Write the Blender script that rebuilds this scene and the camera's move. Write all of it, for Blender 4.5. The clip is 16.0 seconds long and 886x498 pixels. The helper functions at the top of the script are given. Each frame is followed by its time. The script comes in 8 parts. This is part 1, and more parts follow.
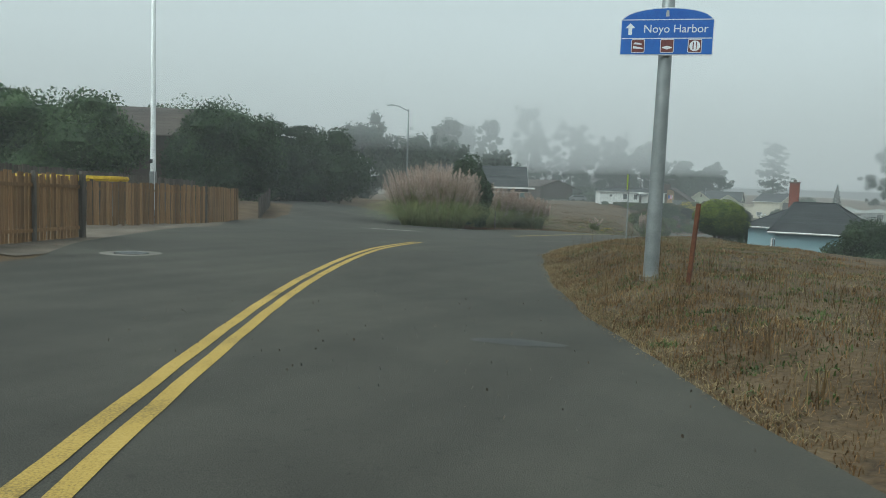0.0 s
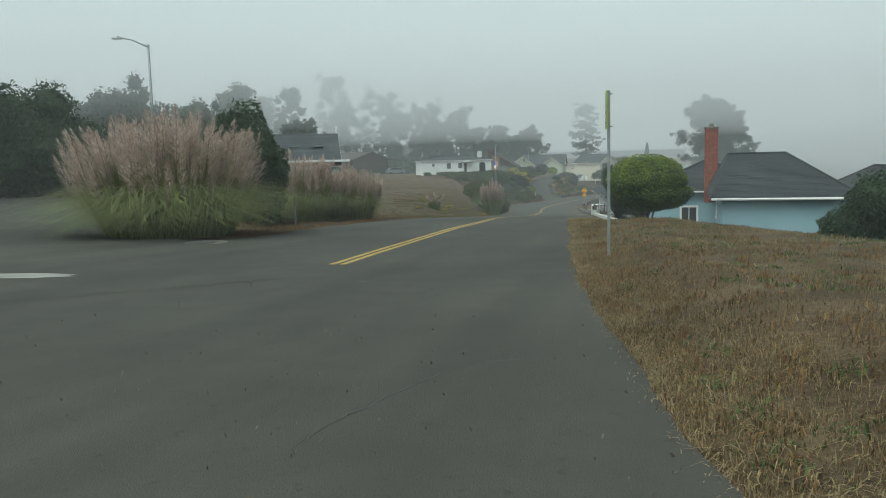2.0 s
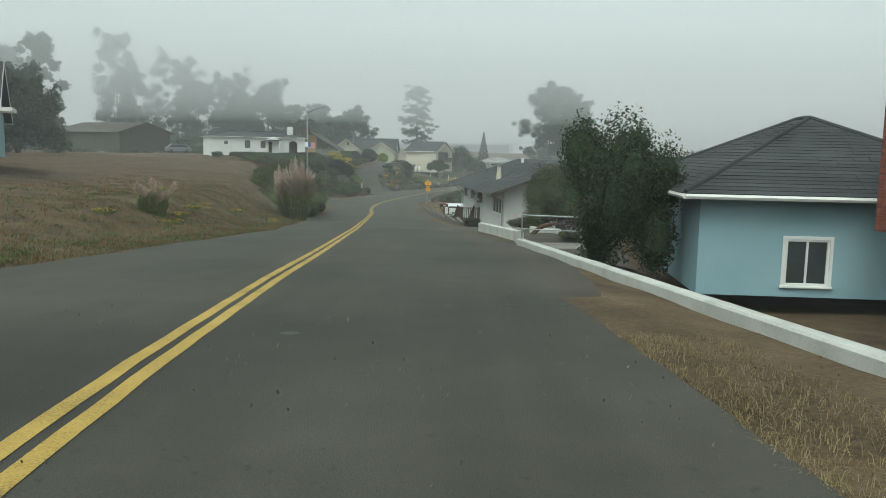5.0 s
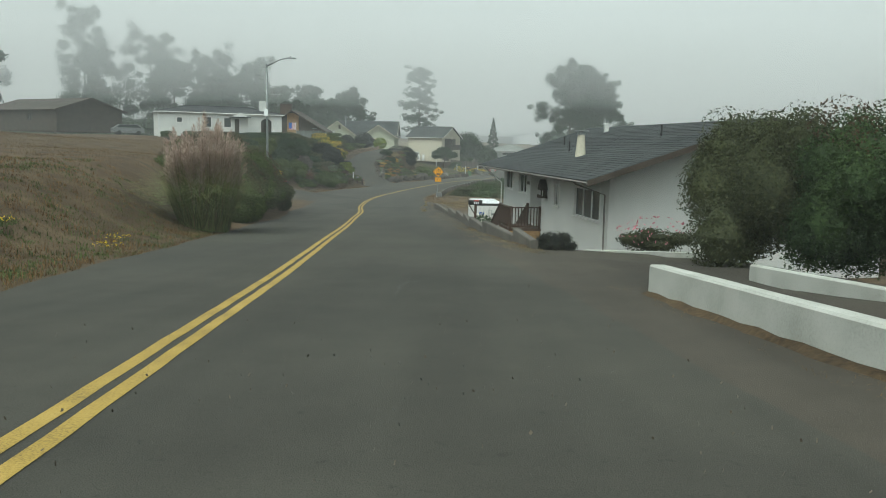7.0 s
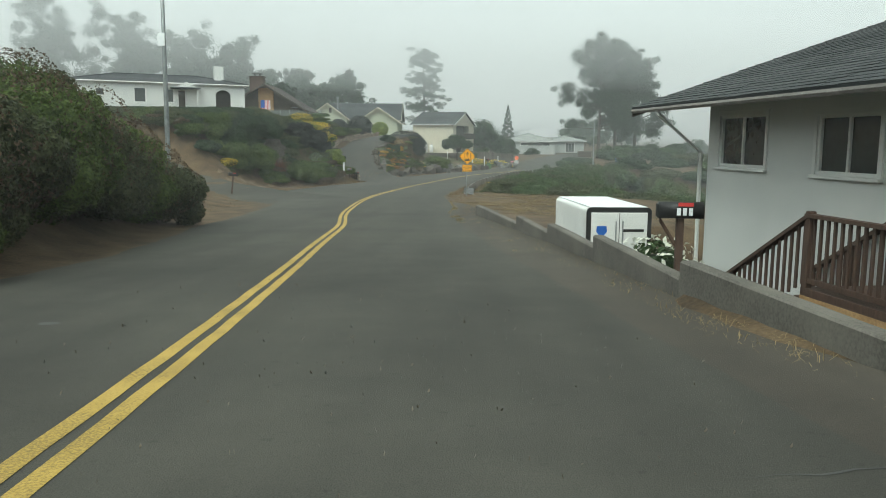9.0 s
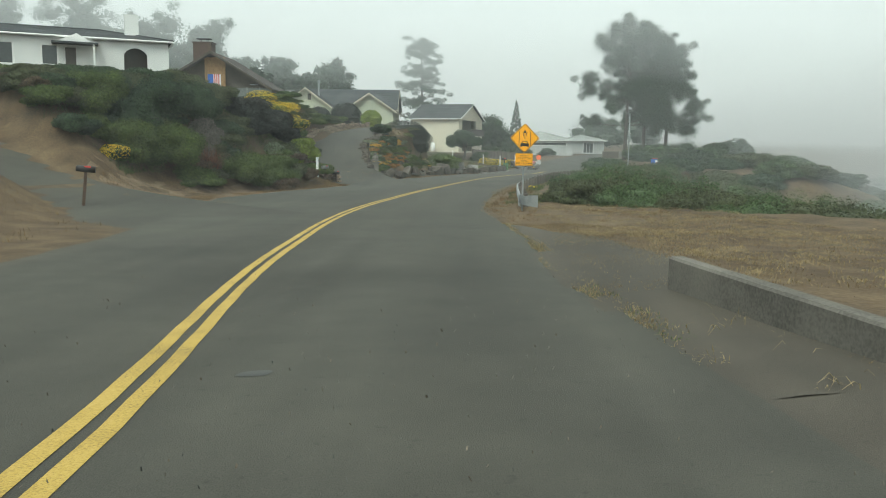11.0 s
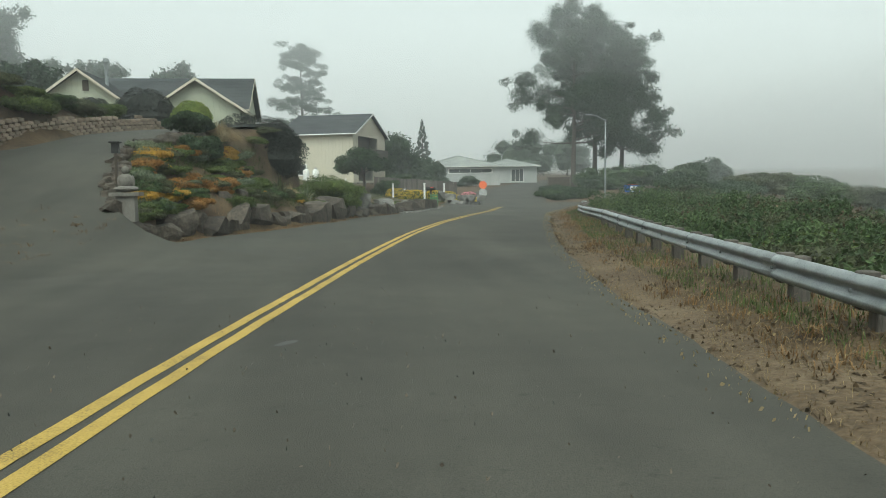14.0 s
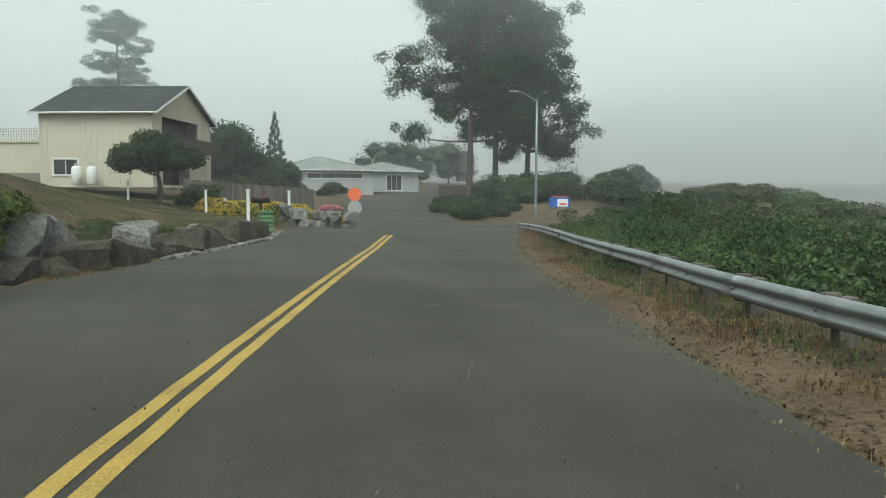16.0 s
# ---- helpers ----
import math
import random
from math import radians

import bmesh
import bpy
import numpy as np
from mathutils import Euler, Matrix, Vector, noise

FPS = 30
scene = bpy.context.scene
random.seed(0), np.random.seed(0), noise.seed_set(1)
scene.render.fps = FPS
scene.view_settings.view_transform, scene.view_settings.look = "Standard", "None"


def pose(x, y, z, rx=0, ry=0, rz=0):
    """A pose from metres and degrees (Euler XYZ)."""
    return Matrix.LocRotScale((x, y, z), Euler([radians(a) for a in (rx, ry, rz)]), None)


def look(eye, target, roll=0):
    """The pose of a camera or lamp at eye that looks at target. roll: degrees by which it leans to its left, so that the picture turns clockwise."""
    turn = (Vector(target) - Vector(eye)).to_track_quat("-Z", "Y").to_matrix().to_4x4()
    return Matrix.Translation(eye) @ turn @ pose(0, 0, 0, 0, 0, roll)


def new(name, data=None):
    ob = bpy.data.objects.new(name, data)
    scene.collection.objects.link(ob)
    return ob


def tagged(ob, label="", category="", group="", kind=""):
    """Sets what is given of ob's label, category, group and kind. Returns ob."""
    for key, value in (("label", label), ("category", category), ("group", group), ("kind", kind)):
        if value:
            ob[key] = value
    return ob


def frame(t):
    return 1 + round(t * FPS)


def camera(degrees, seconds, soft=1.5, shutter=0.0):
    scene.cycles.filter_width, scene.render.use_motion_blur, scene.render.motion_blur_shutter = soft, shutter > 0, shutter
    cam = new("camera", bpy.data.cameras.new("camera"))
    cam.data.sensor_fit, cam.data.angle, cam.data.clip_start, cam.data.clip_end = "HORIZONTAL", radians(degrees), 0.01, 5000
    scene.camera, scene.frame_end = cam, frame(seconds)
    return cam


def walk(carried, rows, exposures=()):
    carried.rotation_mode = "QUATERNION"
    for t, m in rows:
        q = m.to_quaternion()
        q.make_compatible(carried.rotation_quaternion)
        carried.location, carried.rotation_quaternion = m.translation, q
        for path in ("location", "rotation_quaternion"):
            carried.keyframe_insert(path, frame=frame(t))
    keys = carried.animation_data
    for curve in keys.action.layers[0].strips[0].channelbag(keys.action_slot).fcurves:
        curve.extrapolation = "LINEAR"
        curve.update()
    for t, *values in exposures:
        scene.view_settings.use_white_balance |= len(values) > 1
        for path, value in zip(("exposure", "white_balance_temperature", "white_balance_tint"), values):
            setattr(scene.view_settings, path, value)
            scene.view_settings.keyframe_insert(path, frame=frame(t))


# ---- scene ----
cam = camera(58.6, 16.0, 0.95)
PATH = [
    (0, (6.396, -9.746, 1.377), (5.459, -7.987, 1.213), 1.92),
    (0.5, (3.398, -4.094, 1.263), (2.531, -2.301, 1.089), 1.10),
    (1, (0.463, 1.855, 1.126), (-0.283, 3.701, 0.942), -0.38),
    (1.5, (-1.866, 7.801, 0.984), (-2.479, 9.693, 0.775), -1.09),
    (2, (-3.728, 13.756, 0.805), (-4.228, 15.680, 0.584), -1.40),
    (2.5, (-5.227, 19.767, 0.620), (-5.616, 21.716, 0.394), -1.52),
    (3, (-6.562, 25.869, 0.406), (-6.841, 27.837, 0.182), -1.05),
    (3.5, (-7.577, 32.239, 0.131), (-7.756, 34.217, -0.098), -0.17),
    (4, (-8.366, 38.847, -0.150), (-8.458, 40.831, -0.382), -0.00),
    (6.5, (-11.334, 71.319, -1.919), (-11.380, 73.301, -2.182), 1.56),
    (7, (-11.963, 78.326, -2.392), (-12.017, 80.308, -2.654), 1.26),
    (7.5, (-12.684, 85.393, -2.845), (-12.750, 87.375, -3.107), 0.79),
    (8, (-13.467, 92.400, -3.364), (-13.534, 94.382, -3.629), 0.97),
    (8.5, (-14.251, 99.227, -3.842), (-14.314, 101.208, -4.113), 0.84),
    (9, (-14.815, 105.954, -4.244), (-14.875, 107.935, -4.512), 0.54),
    (11.5, (-17.723, 136.928, -5.894), (-17.761, 138.913, -6.137), 0.61),
    (12, (-18.085, 143.897, -6.172), (-18.098, 145.885, -6.393), -0.08),
    (12.5, (-18.319, 150.710, -6.336), (-18.296, 152.699, -6.542), -0.95),
    (13, (-18.451, 157.583, -6.465), (-18.373, 159.572, -6.659), -1.24),
    (13.5, (-18.318, 164.607, -6.584), (-18.182, 166.594, -6.771), -1.31),
    (14, (-18.055, 171.806, -6.659), (-17.828, 173.787, -6.823), -0.75),
    (14.5, (-17.477, 178.952, -6.681), (-17.155, 180.920, -6.840), 0.54),
    (15, (-16.560, 186.064, -6.726), (-16.147, 188.016, -6.873), 0.84),
    (15.5, (-15.262, 193.120, -6.707), (-14.767, 195.053, -6.846), 0.49),
    (16, (-13.656, 200.080, -6.692), (-13.096, 201.995, -6.834), 0.15),
]
walk(cam, [(t, look(eye, target, roll)) for t, eye, target, roll in PATH], [(0, 0.56, 5850, -8), (4, 0.71, 6050, -8), (7, 0.73, 6180, -8), (9, 0.98, 6200, -8), (11.5, 1.08, 6250, -8), (14, 0.92, 6230, -8), (16, 0.82, 6200, -8)])
SKY, SUN, FOG_LOW, FOG_HIGH = 0.15, 0.9, 0.0012, 0.0062

# ---- light and air ----
world = bpy.data.worlds.new("overcast")
scene.world = world
world.use_nodes = True
wn, wl = world.node_tree.nodes, world.node_tree.links
sky = wn.new("ShaderNodeTexSky")
sky.sky_type, sky.sun_disc = "NISHITA", False
sky.sun_elevation, sky.sun_rotation = radians(58), radians(200)
sky.air_density, sky.dust_density = 1.0, 4.0
grey = wn.new("ShaderNodeHueSaturation")
grey.inputs["Saturation"].default_value = 0.12
wl.new(sky.outputs[0], grey.inputs["Color"])
wl.new(grey.outputs[0], wn["Background"].inputs["Color"])
wn["Background"].inputs["Strength"].default_value = SKY
sun = new("sun", bpy.data.lights.new("sun", "SUN"))
sun.data.energy, sun.data.angle, sun.data.color = SUN, radians(40), (1.0, 0.97, 0.92)
sun.matrix_world = look((0, 0, 50), (0 + 18, 30, 0))


# ---- materials ----
def ramp(nodes, stops):
    r = nodes.new("ShaderNodeValToRGB")
    el = r.color_ramp.elements
    while len(el) < len(stops):
        el.new(0.5)
    for e, (p, c) in zip(el, stops):
        e.position, e.color = p, (*c, 1)
    return r


def surface(name, dark, light, scale=3.0, fine=40.0, rough=0.8, bump=0.2, metal=0.0, random_tint=0.0, island=False, third=None, stretch=None, spec=0.3, depth=0.02, fine_only=False, share=0.45):
    """Two scales of noise between two tones, an optional third tone in patches, and fine relief."""
    m = bpy.data.materials.new(name)
    m.use_nodes = True
    n, l = m.node_tree.nodes, m.node_tree.links
    b = n["Principled BSDF"]
    co = n.new("ShaderNodeTexCoord")
    src = co.outputs["Object"]
    if stretch:
        mp = n.new("ShaderNodeMapping")
        mp.inputs["Scale"].default_value = stretch
        l.new(src, mp.inputs[0])
        src = mp.outputs[0]
    big, small = n.new("ShaderNodeTexNoise"), n.new("ShaderNodeTexNoise")
    for t, s, d in ((big, scale, 4), (small, fine, 3)):
        t.inputs["Scale"].default_value, t.inputs["Detail"].default_value = s, d
        l.new(src, t.inputs["Vector"])
    mix = n.new("ShaderNodeMix")
    mix.inputs[0].default_value = share
    l.new(big.outputs["Fac"], mix.inputs[2])
    l.new(small.outputs["Fac"], mix.inputs[3])
    stops = [(0.36, dark), (0.64, light)] if third is None else [(0.34, dark), (0.52, light), (0.68, third)]
    r = ramp(n, stops)
    l.new(mix.outputs[0], r.inputs[0])
    out = r.outputs[0]
    if random_tint or island:
        hs = n.new("ShaderNodeHueSaturation")
        info = n.new("ShaderNodeNewGeometry") if island else n.new("ShaderNodeObjectInfo")
        mr = n.new("ShaderNodeMapRange")
        amount = random_tint or 0.3
        mr.inputs[3].default_value, mr.inputs[4].default_value = 1 - amount, 1 + amount
        l.new(info.outputs["Random Per Island" if island else "Random"], mr.inputs[0])
        l.new(mr.outputs[0], hs.inputs["Value"])
        l.new(out, hs.inputs["Color"])
        out = hs.outputs[0]
    l.new(out, b.inputs["Base Color"])
    b.inputs["Roughness"].default_value, b.inputs["Metallic"].default_value = rough, metal
    b.inputs["Specular IOR Level"].default_value = spec
    if bump:
        bp = n.new("ShaderNodeBump")
        bp.inputs["Strength"].default_value, bp.inputs["Distance"].default_value = bump, depth
        l.new(small.outputs["Fac"] if fine_only else mix.outputs[0], bp.inputs["Height"])
        l.new(bp.outputs[0], b.inputs["Normal"])
    return m


def foliage(name, dark, light, amount=0.45):
    m = surface(name, dark, light, 0.6, 9.0, 0.6, 0.0, island=True, random_tint=amount, spec=0.25)
    n, l = m.node_tree.nodes, m.node_tree.links
    b, tr, mx = n["Principled BSDF"], n.new("ShaderNodeBsdfTranslucent"), n.new("ShaderNodeMixShader")
    l.new(b.inputs["Base Color"].links[0].from_socket, tr.inputs[0])
    mx.inputs[0].default_value = 0.3
    l.new(b.outputs[0], mx.inputs[1])
    l.new(tr.outputs[0], mx.inputs[2])
    l.new(mx.outputs[0], n["Material Output"].inputs[0])
    return m


def asphalt(name, dark, light, pale):
    """Aggregate speckle, broad worn blotches, drawn-out traffic streaks and scattered dark spots."""
    m = surface(name, dark, light, 0.22, 85, 0.9, 0.6, depth=0.008, third=pale, fine_only=True, share=0.5)
    n, l = m.node_tree.nodes, m.node_tree.links
    b, co = n["Principled BSDF"], n["Texture Coordinate"]
    base = b.inputs["Base Color"].links[0].from_socket
    for scale, size, detail, low, high, a, c in (((1.0, 0.05, 1.0), 1.1, 3, 0.35, 0.65, 0.84, 1.10), ((1, 1, 1), 9.0, 2, 0.66, 0.74, 1.0, 0.72), ((1, 1, 1), 1.7, 5, 0.3, 0.7, 0.9, 1.08)):
        mp, t, mr, mx = n.new("ShaderNodeMapping"), n.new("ShaderNodeTexNoise"), n.new("ShaderNodeMapRange"), n.new("ShaderNodeHueSaturation")
        mp.inputs["Scale"].default_value = scale
        t.inputs["Scale"].default_value, t.inputs["Detail"].default_value = size, detail
        l.new(co.outputs["Object"], mp.inputs[0])
        l.new(mp.outputs[0], t.inputs["Vector"])
        for k, v in enumerate((low, high, a, c)):
            mr.inputs[k + 1].default_value = v
        l.new(t.outputs["Fac"], mr.inputs[0])
        l.new(mr.outputs[0], mx.inputs["Value"])
        l.new(base, mx.inputs["Color"])
        base = mx.outputs[0]
    l.new(base, b.inputs["Base Color"])
    return m


def glass(name, tint=(0.03, 0.035, 0.035), rough=0.05):
    m = surface(name, tint, tuple(c * 1.5 for c in tint), 1.0, 8.0, rough, 0.0, spec=0.6)
    return m


M = {
    "asphalt": asphalt("asphalt", (0.028, 0.0265, 0.0215), (0.050, 0.0475, 0.0385), (0.066, 0.062, 0.0485)),
    "asphalt_old": asphalt("asphalt_old", (0.030, 0.026, 0.0205), (0.058, 0.050, 0.039), (0.078, 0.066, 0.050)),
    "tar": surface("tar", (0.03, 0.03, 0.03), (0.06, 0.06, 0.055), 2, 60, 0.7, 0.3),
    "yellow_paint": surface("yellow_paint", (0.17, 0.12, 0.035), (0.36, 0.245, 0.055), 1.6, 60, 0.75, 0.4, third=(0.42, 0.30, 0.09), share=0.6),
    "white_mark": surface("white_mark", (0.19, 0.185, 0.165), (0.30, 0.29, 0.26), 2, 40, 0.8, 0.3),
    "soil": surface("soil", (0.026, 0.0165, 0.008), (0.078, 0.0515, 0.0265), 0.9, 14.0, 0.95, 0.9, third=(0.125, 0.088, 0.048), depth=0.06, share=0.42),
    "sand_soil": surface("sand_soil", (0.066, 0.045, 0.028), (0.150, 0.108, 0.072), 0.9, 18, 0.95, 0.8, third=(0.20, 0.152, 0.108), depth=0.03),
    "sand_dull": surface("sand_dull", (0.036, 0.0245, 0.0135), (0.092, 0.064, 0.037), 0.9, 16, 0.95, 0.9, third=(0.135, 0.10, 0.062), depth=0.03, fine_only=True),
    "gravel": surface("gravel", (0.065, 0.053, 0.040), (0.15, 0.125, 0.097), 1.1, 38, 0.95, 0.9, depth=0.02),
    "galvanised": surface("galvanised", (0.2025, 0.2175, 0.2175), (0.33, 0.345, 0.345), 4, 60, 0.45, 0.1, 0.6),
    "steel_dull": surface("steel_dull", (0.16, 0.17, 0.17), (0.27, 0.28, 0.28), 5, 50, 0.5, 0.1, 0.6),
    "white_pole": surface("white_pole", (0.55, 0.56, 0.56), (0.75, 0.76, 0.76), 3, 30, 0.4, 0.05),
    "rust": surface("rust", (0.06, 0.025, 0.015), (0.15, 0.06, 0.03), 8, 60, 0.9, 0.4),
    "stucco_white": surface("stucco_white", (0.5336, 0.5428, 0.5244), (0.6624, 0.6624, 0.6348), 0.7, 60, 0.85, 0.25, depth=0.006),
    "white_paint": surface("white_paint", (0.594, 0.594, 0.567), (0.72, 0.72, 0.693), 1.0, 50, 0.6, 0.1),
    "white_dirty": surface("white_dirty", (0.31, 0.31, 0.275), (0.42, 0.42, 0.385), 1.4, 30, 0.8, 0.3, third=(0.48, 0.48, 0.445), share=0.35),
    "blue_paint": surface("blue_paint", (0.2025, 0.315, 0.3525), (0.27, 0.3825, 0.42), 0.6, 40, 0.8, 0.15, depth=0.005),
    "green_grey_paint": surface("green_grey_paint", (0.33, 0.35, 0.265), (0.42, 0.43, 0.335), 0.7, 40, 0.8, 0.1),
    "cream_paint": surface("cream_paint", (0.425, 0.391, 0.306), (0.51, 0.476, 0.3825), 0.7, 40, 0.8, 0.1),
    "grey_paint": surface("grey_paint", (0.33, 0.34, 0.33), (0.43, 0.44, 0.43), 0.7, 40, 0.8, 0.1),
    "gutter_grey": surface("gutter_grey", (0.12, 0.11, 0.10), (0.2, 0.185, 0.17), 3, 30, 0.6, 0.1),
    "brown_dark": surface("brown_dark", (0.035, 0.028, 0.022), (0.07, 0.055, 0.042), 1.5, 30, 0.8, 0.2),
    "brown_wood": surface("brown_wood", (0.04, 0.024, 0.0176), (0.08, 0.048, 0.0336), 3, 40, 0.7, 0.2, stretch=(8, 8, 1)),
    "tan_stone": surface("tan_stone", (0.22, 0.13, 0.06), (0.36, 0.23, 0.11), 4, 25, 0.9, 0.5),
    "shingle": surface("shingle", (0.024, 0.027, 0.0285), (0.05625, 0.06, 0.0615), 0.5, 45, 0.9, 0.5, random_tint=0.22, depth=0.01),
    "shingle_brown": surface("shingle_brown", (0.04, 0.034, 0.03), (0.085, 0.07, 0.06), 0.5, 40, 0.9, 0.4, random_tint=0.15),
    "shingle_grey": surface("shingle_grey", (0.17, 0.18, 0.17), (0.28, 0.29, 0.27), 0.5, 40, 0.9, 0.4),
    "brick": surface("brick", (0.13, 0.04, 0.03), (0.24, 0.08, 0.055), 3, 30, 0.9, 0.4, random_tint=0.3),
    "mortar": surface("mortar", (0.14, 0.10, 0.085), (0.2, 0.15, 0.12), 3, 40, 0.95, 0.3),
    "cedar": surface("cedar", (0.165, 0.09375, 0.045), (0.3, 0.1875, 0.0975), 2.2, 30, 0.8, 0.3, random_tint=0.35, stretch=(9, 9, 0.8)),
    "cedar_old": surface("cedar_old", (0.06375, 0.05625, 0.04875), (0.1275, 0.1125, 0.0975), 2.2, 30, 0.9, 0.3, random_tint=0.3, stretch=(9, 9, 0.8)),
    "concrete": surface("concrete", (0.105, 0.0975, 0.0825), (0.2025, 0.1875, 0.165), 1.1, 30, 0.9, 0.4, depth=0.01),
    "concrete_dark": surface("concrete_dark", (0.055, 0.050, 0.043), (0.11, 0.10, 0.086), 1.1, 30, 0.9, 0.4, depth=0.01, third=(0.14, 0.128, 0.108)),
    "rock": surface("rock", (0.018, 0.015, 0.012), (0.062, 0.051, 0.040), 1.6, 11, 0.92, 1.0, random_tint=0.4, third=(0.115, 0.10, 0.078), depth=0.09),
    "rock_pale": surface("rock_pale", (0.06, 0.058, 0.053), (0.16, 0.155, 0.142), 1.6, 11, 0.92, 1.0, random_tint=0.3, third=(0.24, 0.23, 0.21), depth=0.09),
    "bark": surface("bark", (0.045, 0.036, 0.03), (0.11, 0.09, 0.075), 3, 25, 0.95, 0.6, stretch=(5, 5, 1)),
    "bark_red": surface("bark_red", (0.04, 0.022, 0.014), (0.085, 0.048, 0.03), 3, 25, 0.9, 0.6, stretch=(1, 5, 5)),
    "lavender": foliage("lavender", (0.16, 0.09, 0.2), (0.28, 0.17, 0.34), 0.25),
    "pine": foliage("pine", (0.020, 0.034, 0.020), (0.050, 0.072, 0.040)),
    "pine_pale": foliage("pine_pale", (0.032, 0.045, 0.03), (0.065, 0.085, 0.055)),
    "leaf_dark": foliage("leaf_dark", (0.017, 0.0323, 0.0153), (0.04675, 0.07225, 0.02975)),
    "leaf_mid": foliage("leaf_mid", (0.024, 0.044, 0.016), (0.068, 0.104, 0.036)),
    "leaf_green": foliage("leaf_green", (0.038, 0.058, 0.014), (0.10, 0.13, 0.034)),
    "leaf_grey": foliage("leaf_grey", (0.07, 0.062, 0.052), (0.15, 0.13, 0.11)),
    "leaf_rust": foliage("leaf_rust", (0.16, 0.075, 0.02), (0.33, 0.17, 0.045)),
    "leaf_bright": foliage("leaf_bright", (0.078, 0.115, 0.02), (0.235, 0.275, 0.045)),
    "leaf_olive": foliage("leaf_olive", (0.0375, 0.045, 0.021), (0.09, 0.0975, 0.045)),
    "leaf_brown": foliage("leaf_brown", (0.05, 0.035, 0.022), (0.12, 0.085, 0.05)),
    "leaf_maroon": foliage("leaf_maroon", (0.012, 0.0145, 0.0125), (0.034, 0.037, 0.031)),
    "leaf_tree": foliage("leaf_tree", (0.030, 0.056, 0.022), (0.080, 0.122, 0.048)),
    "bramble_leaf": foliage("bramble_leaf", (0.030, 0.052, 0.018), (0.098, 0.135, 0.055), 0.55),
    "leaf_silver": foliage("leaf_silver", (0.085, 0.105, 0.065), (0.17, 0.195, 0.12)),
    "flower_yellow": foliage("flower_yellow", (0.45, 0.30, 0.02), (0.75, 0.55, 0.05), 0.25),
    "flower_orange": foliage("flower_orange", (0.28, 0.17, 0.03), (0.50, 0.30, 0.05), 0.25),
    "flower_pink": foliage("flower_pink", (0.55, 0.16, 0.22), (0.75, 0.33, 0.38), 0.25),
    "flower_white": foliage("flower_white", (0.6, 0.6, 0.5), (0.8, 0.8, 0.72), 0.15),
    "plume": foliage("plume", (0.34, 0.255, 0.205), (0.54, 0.435, 0.37), 0.3),
    "pampas_blade": foliage("pampas_blade", (0.14, 0.175, 0.06), (0.29, 0.31, 0.13), 0.35),
    "blade_green": foliage("blade_green", (0.036, 0.056, 0.016), (0.096, 0.128, 0.04), 0.35),
    "straw": foliage("straw", (0.078, 0.049, 0.021), (0.165, 0.112, 0.052), 0.45),
    "thatch": foliage("thatch", (0.105, 0.060, 0.026), (0.20, 0.125, 0.056), 0.5),
    "straw_pale": foliage("straw_pale", (0.1755, 0.13, 0.065), (0.2925, 0.2275, 0.1235), 0.35),
    "glass": glass("glass"),
    "glass_mid": glass("glass_mid", (0.09, 0.10, 0.095)),
    "glass_block": glass("glass_block", (0.12, 0.13, 0.095), 0.2),
    "black": surface("black", (0.012, 0.012, 0.012), (0.025, 0.025, 0.025), 3, 30, 0.5, 0.05),
    "sign_blue": surface("sign_blue", (0.02, 0.09, 0.36), (0.03, 0.12, 0.42), 1.5, 20, 0.45, 0.0),
    "sign_white": surface("sign_white", (0.6, 0.62, 0.63), (0.72, 0.74, 0.74), 2, 30, 0.5, 0.0),
    "sign_brown": surface("sign_brown", (0.10, 0.03, 0.03), (0.14, 0.045, 0.04), 2, 30, 0.5, 0.0),
    "sign_amber": surface("sign_amber", (0.70, 0.30, 0.008), (0.82, 0.38, 0.015), 2, 30, 0.45, 0.0),
    "sign_lime": surface("sign_lime", (0.50, 0.62, 0.03), (0.60, 0.72, 0.05), 2, 30, 0.45, 0.0),
    "sign_orange": surface("sign_orange", (0.62, 0.13, 0.05), (0.72, 0.17, 0.07), 2, 30, 0.5, 0.0),
    "sign_back": surface("sign_back", (0.28, 0.29, 0.29), (0.38, 0.39, 0.39), 3, 30, 0.5, 0.0, 0.3),
    "green_plastic": surface("green_plastic", (0.07, 0.16, 0.07), (0.11, 0.22, 0.10), 2, 30, 0.5, 0.0),
    "red": surface("red", (0.4, 0.03, 0.03), (0.5, 0.05, 0.04), 2, 30, 0.5, 0.0),
}


# ---- mesh helpers ----
def part(name, data, material, parent=None, label="", m=None):
    """Links a bmesh, or (vertices, faces), as one mesh object, under a thing or a part where one is given."""
    me = bpy.data.meshes.new(name)
    if isinstance(data, tuple):
        me.from_pydata([tuple(v) for v in data[0]] if not isinstance(data[0], np.ndarray) else data[0].tolist(), [], data[1].tolist() if isinstance(data[1], np.ndarray) else data[1])
    else:
        data.to_mesh(me)
        data.free()
    me.materials.append(M[material] if isinstance(material, str) else material)
    me.update()
    ob = new(name, me)
    if parent:
        ob.parent = parent
    if m is not None:
        ob.matrix_basis = m
    if label:
        ob["label"] = label
    return ob


def thing(name, m, label, category, group="", kind=""):
    ob = new(name)
    ob.empty_display_size = 0.2
    ob.matrix_basis = m
    return tagged(ob, label, category, group, kind)


def smooth(ob):
    for p in ob.data.polygons:
        p.use_smooth = True
    return ob


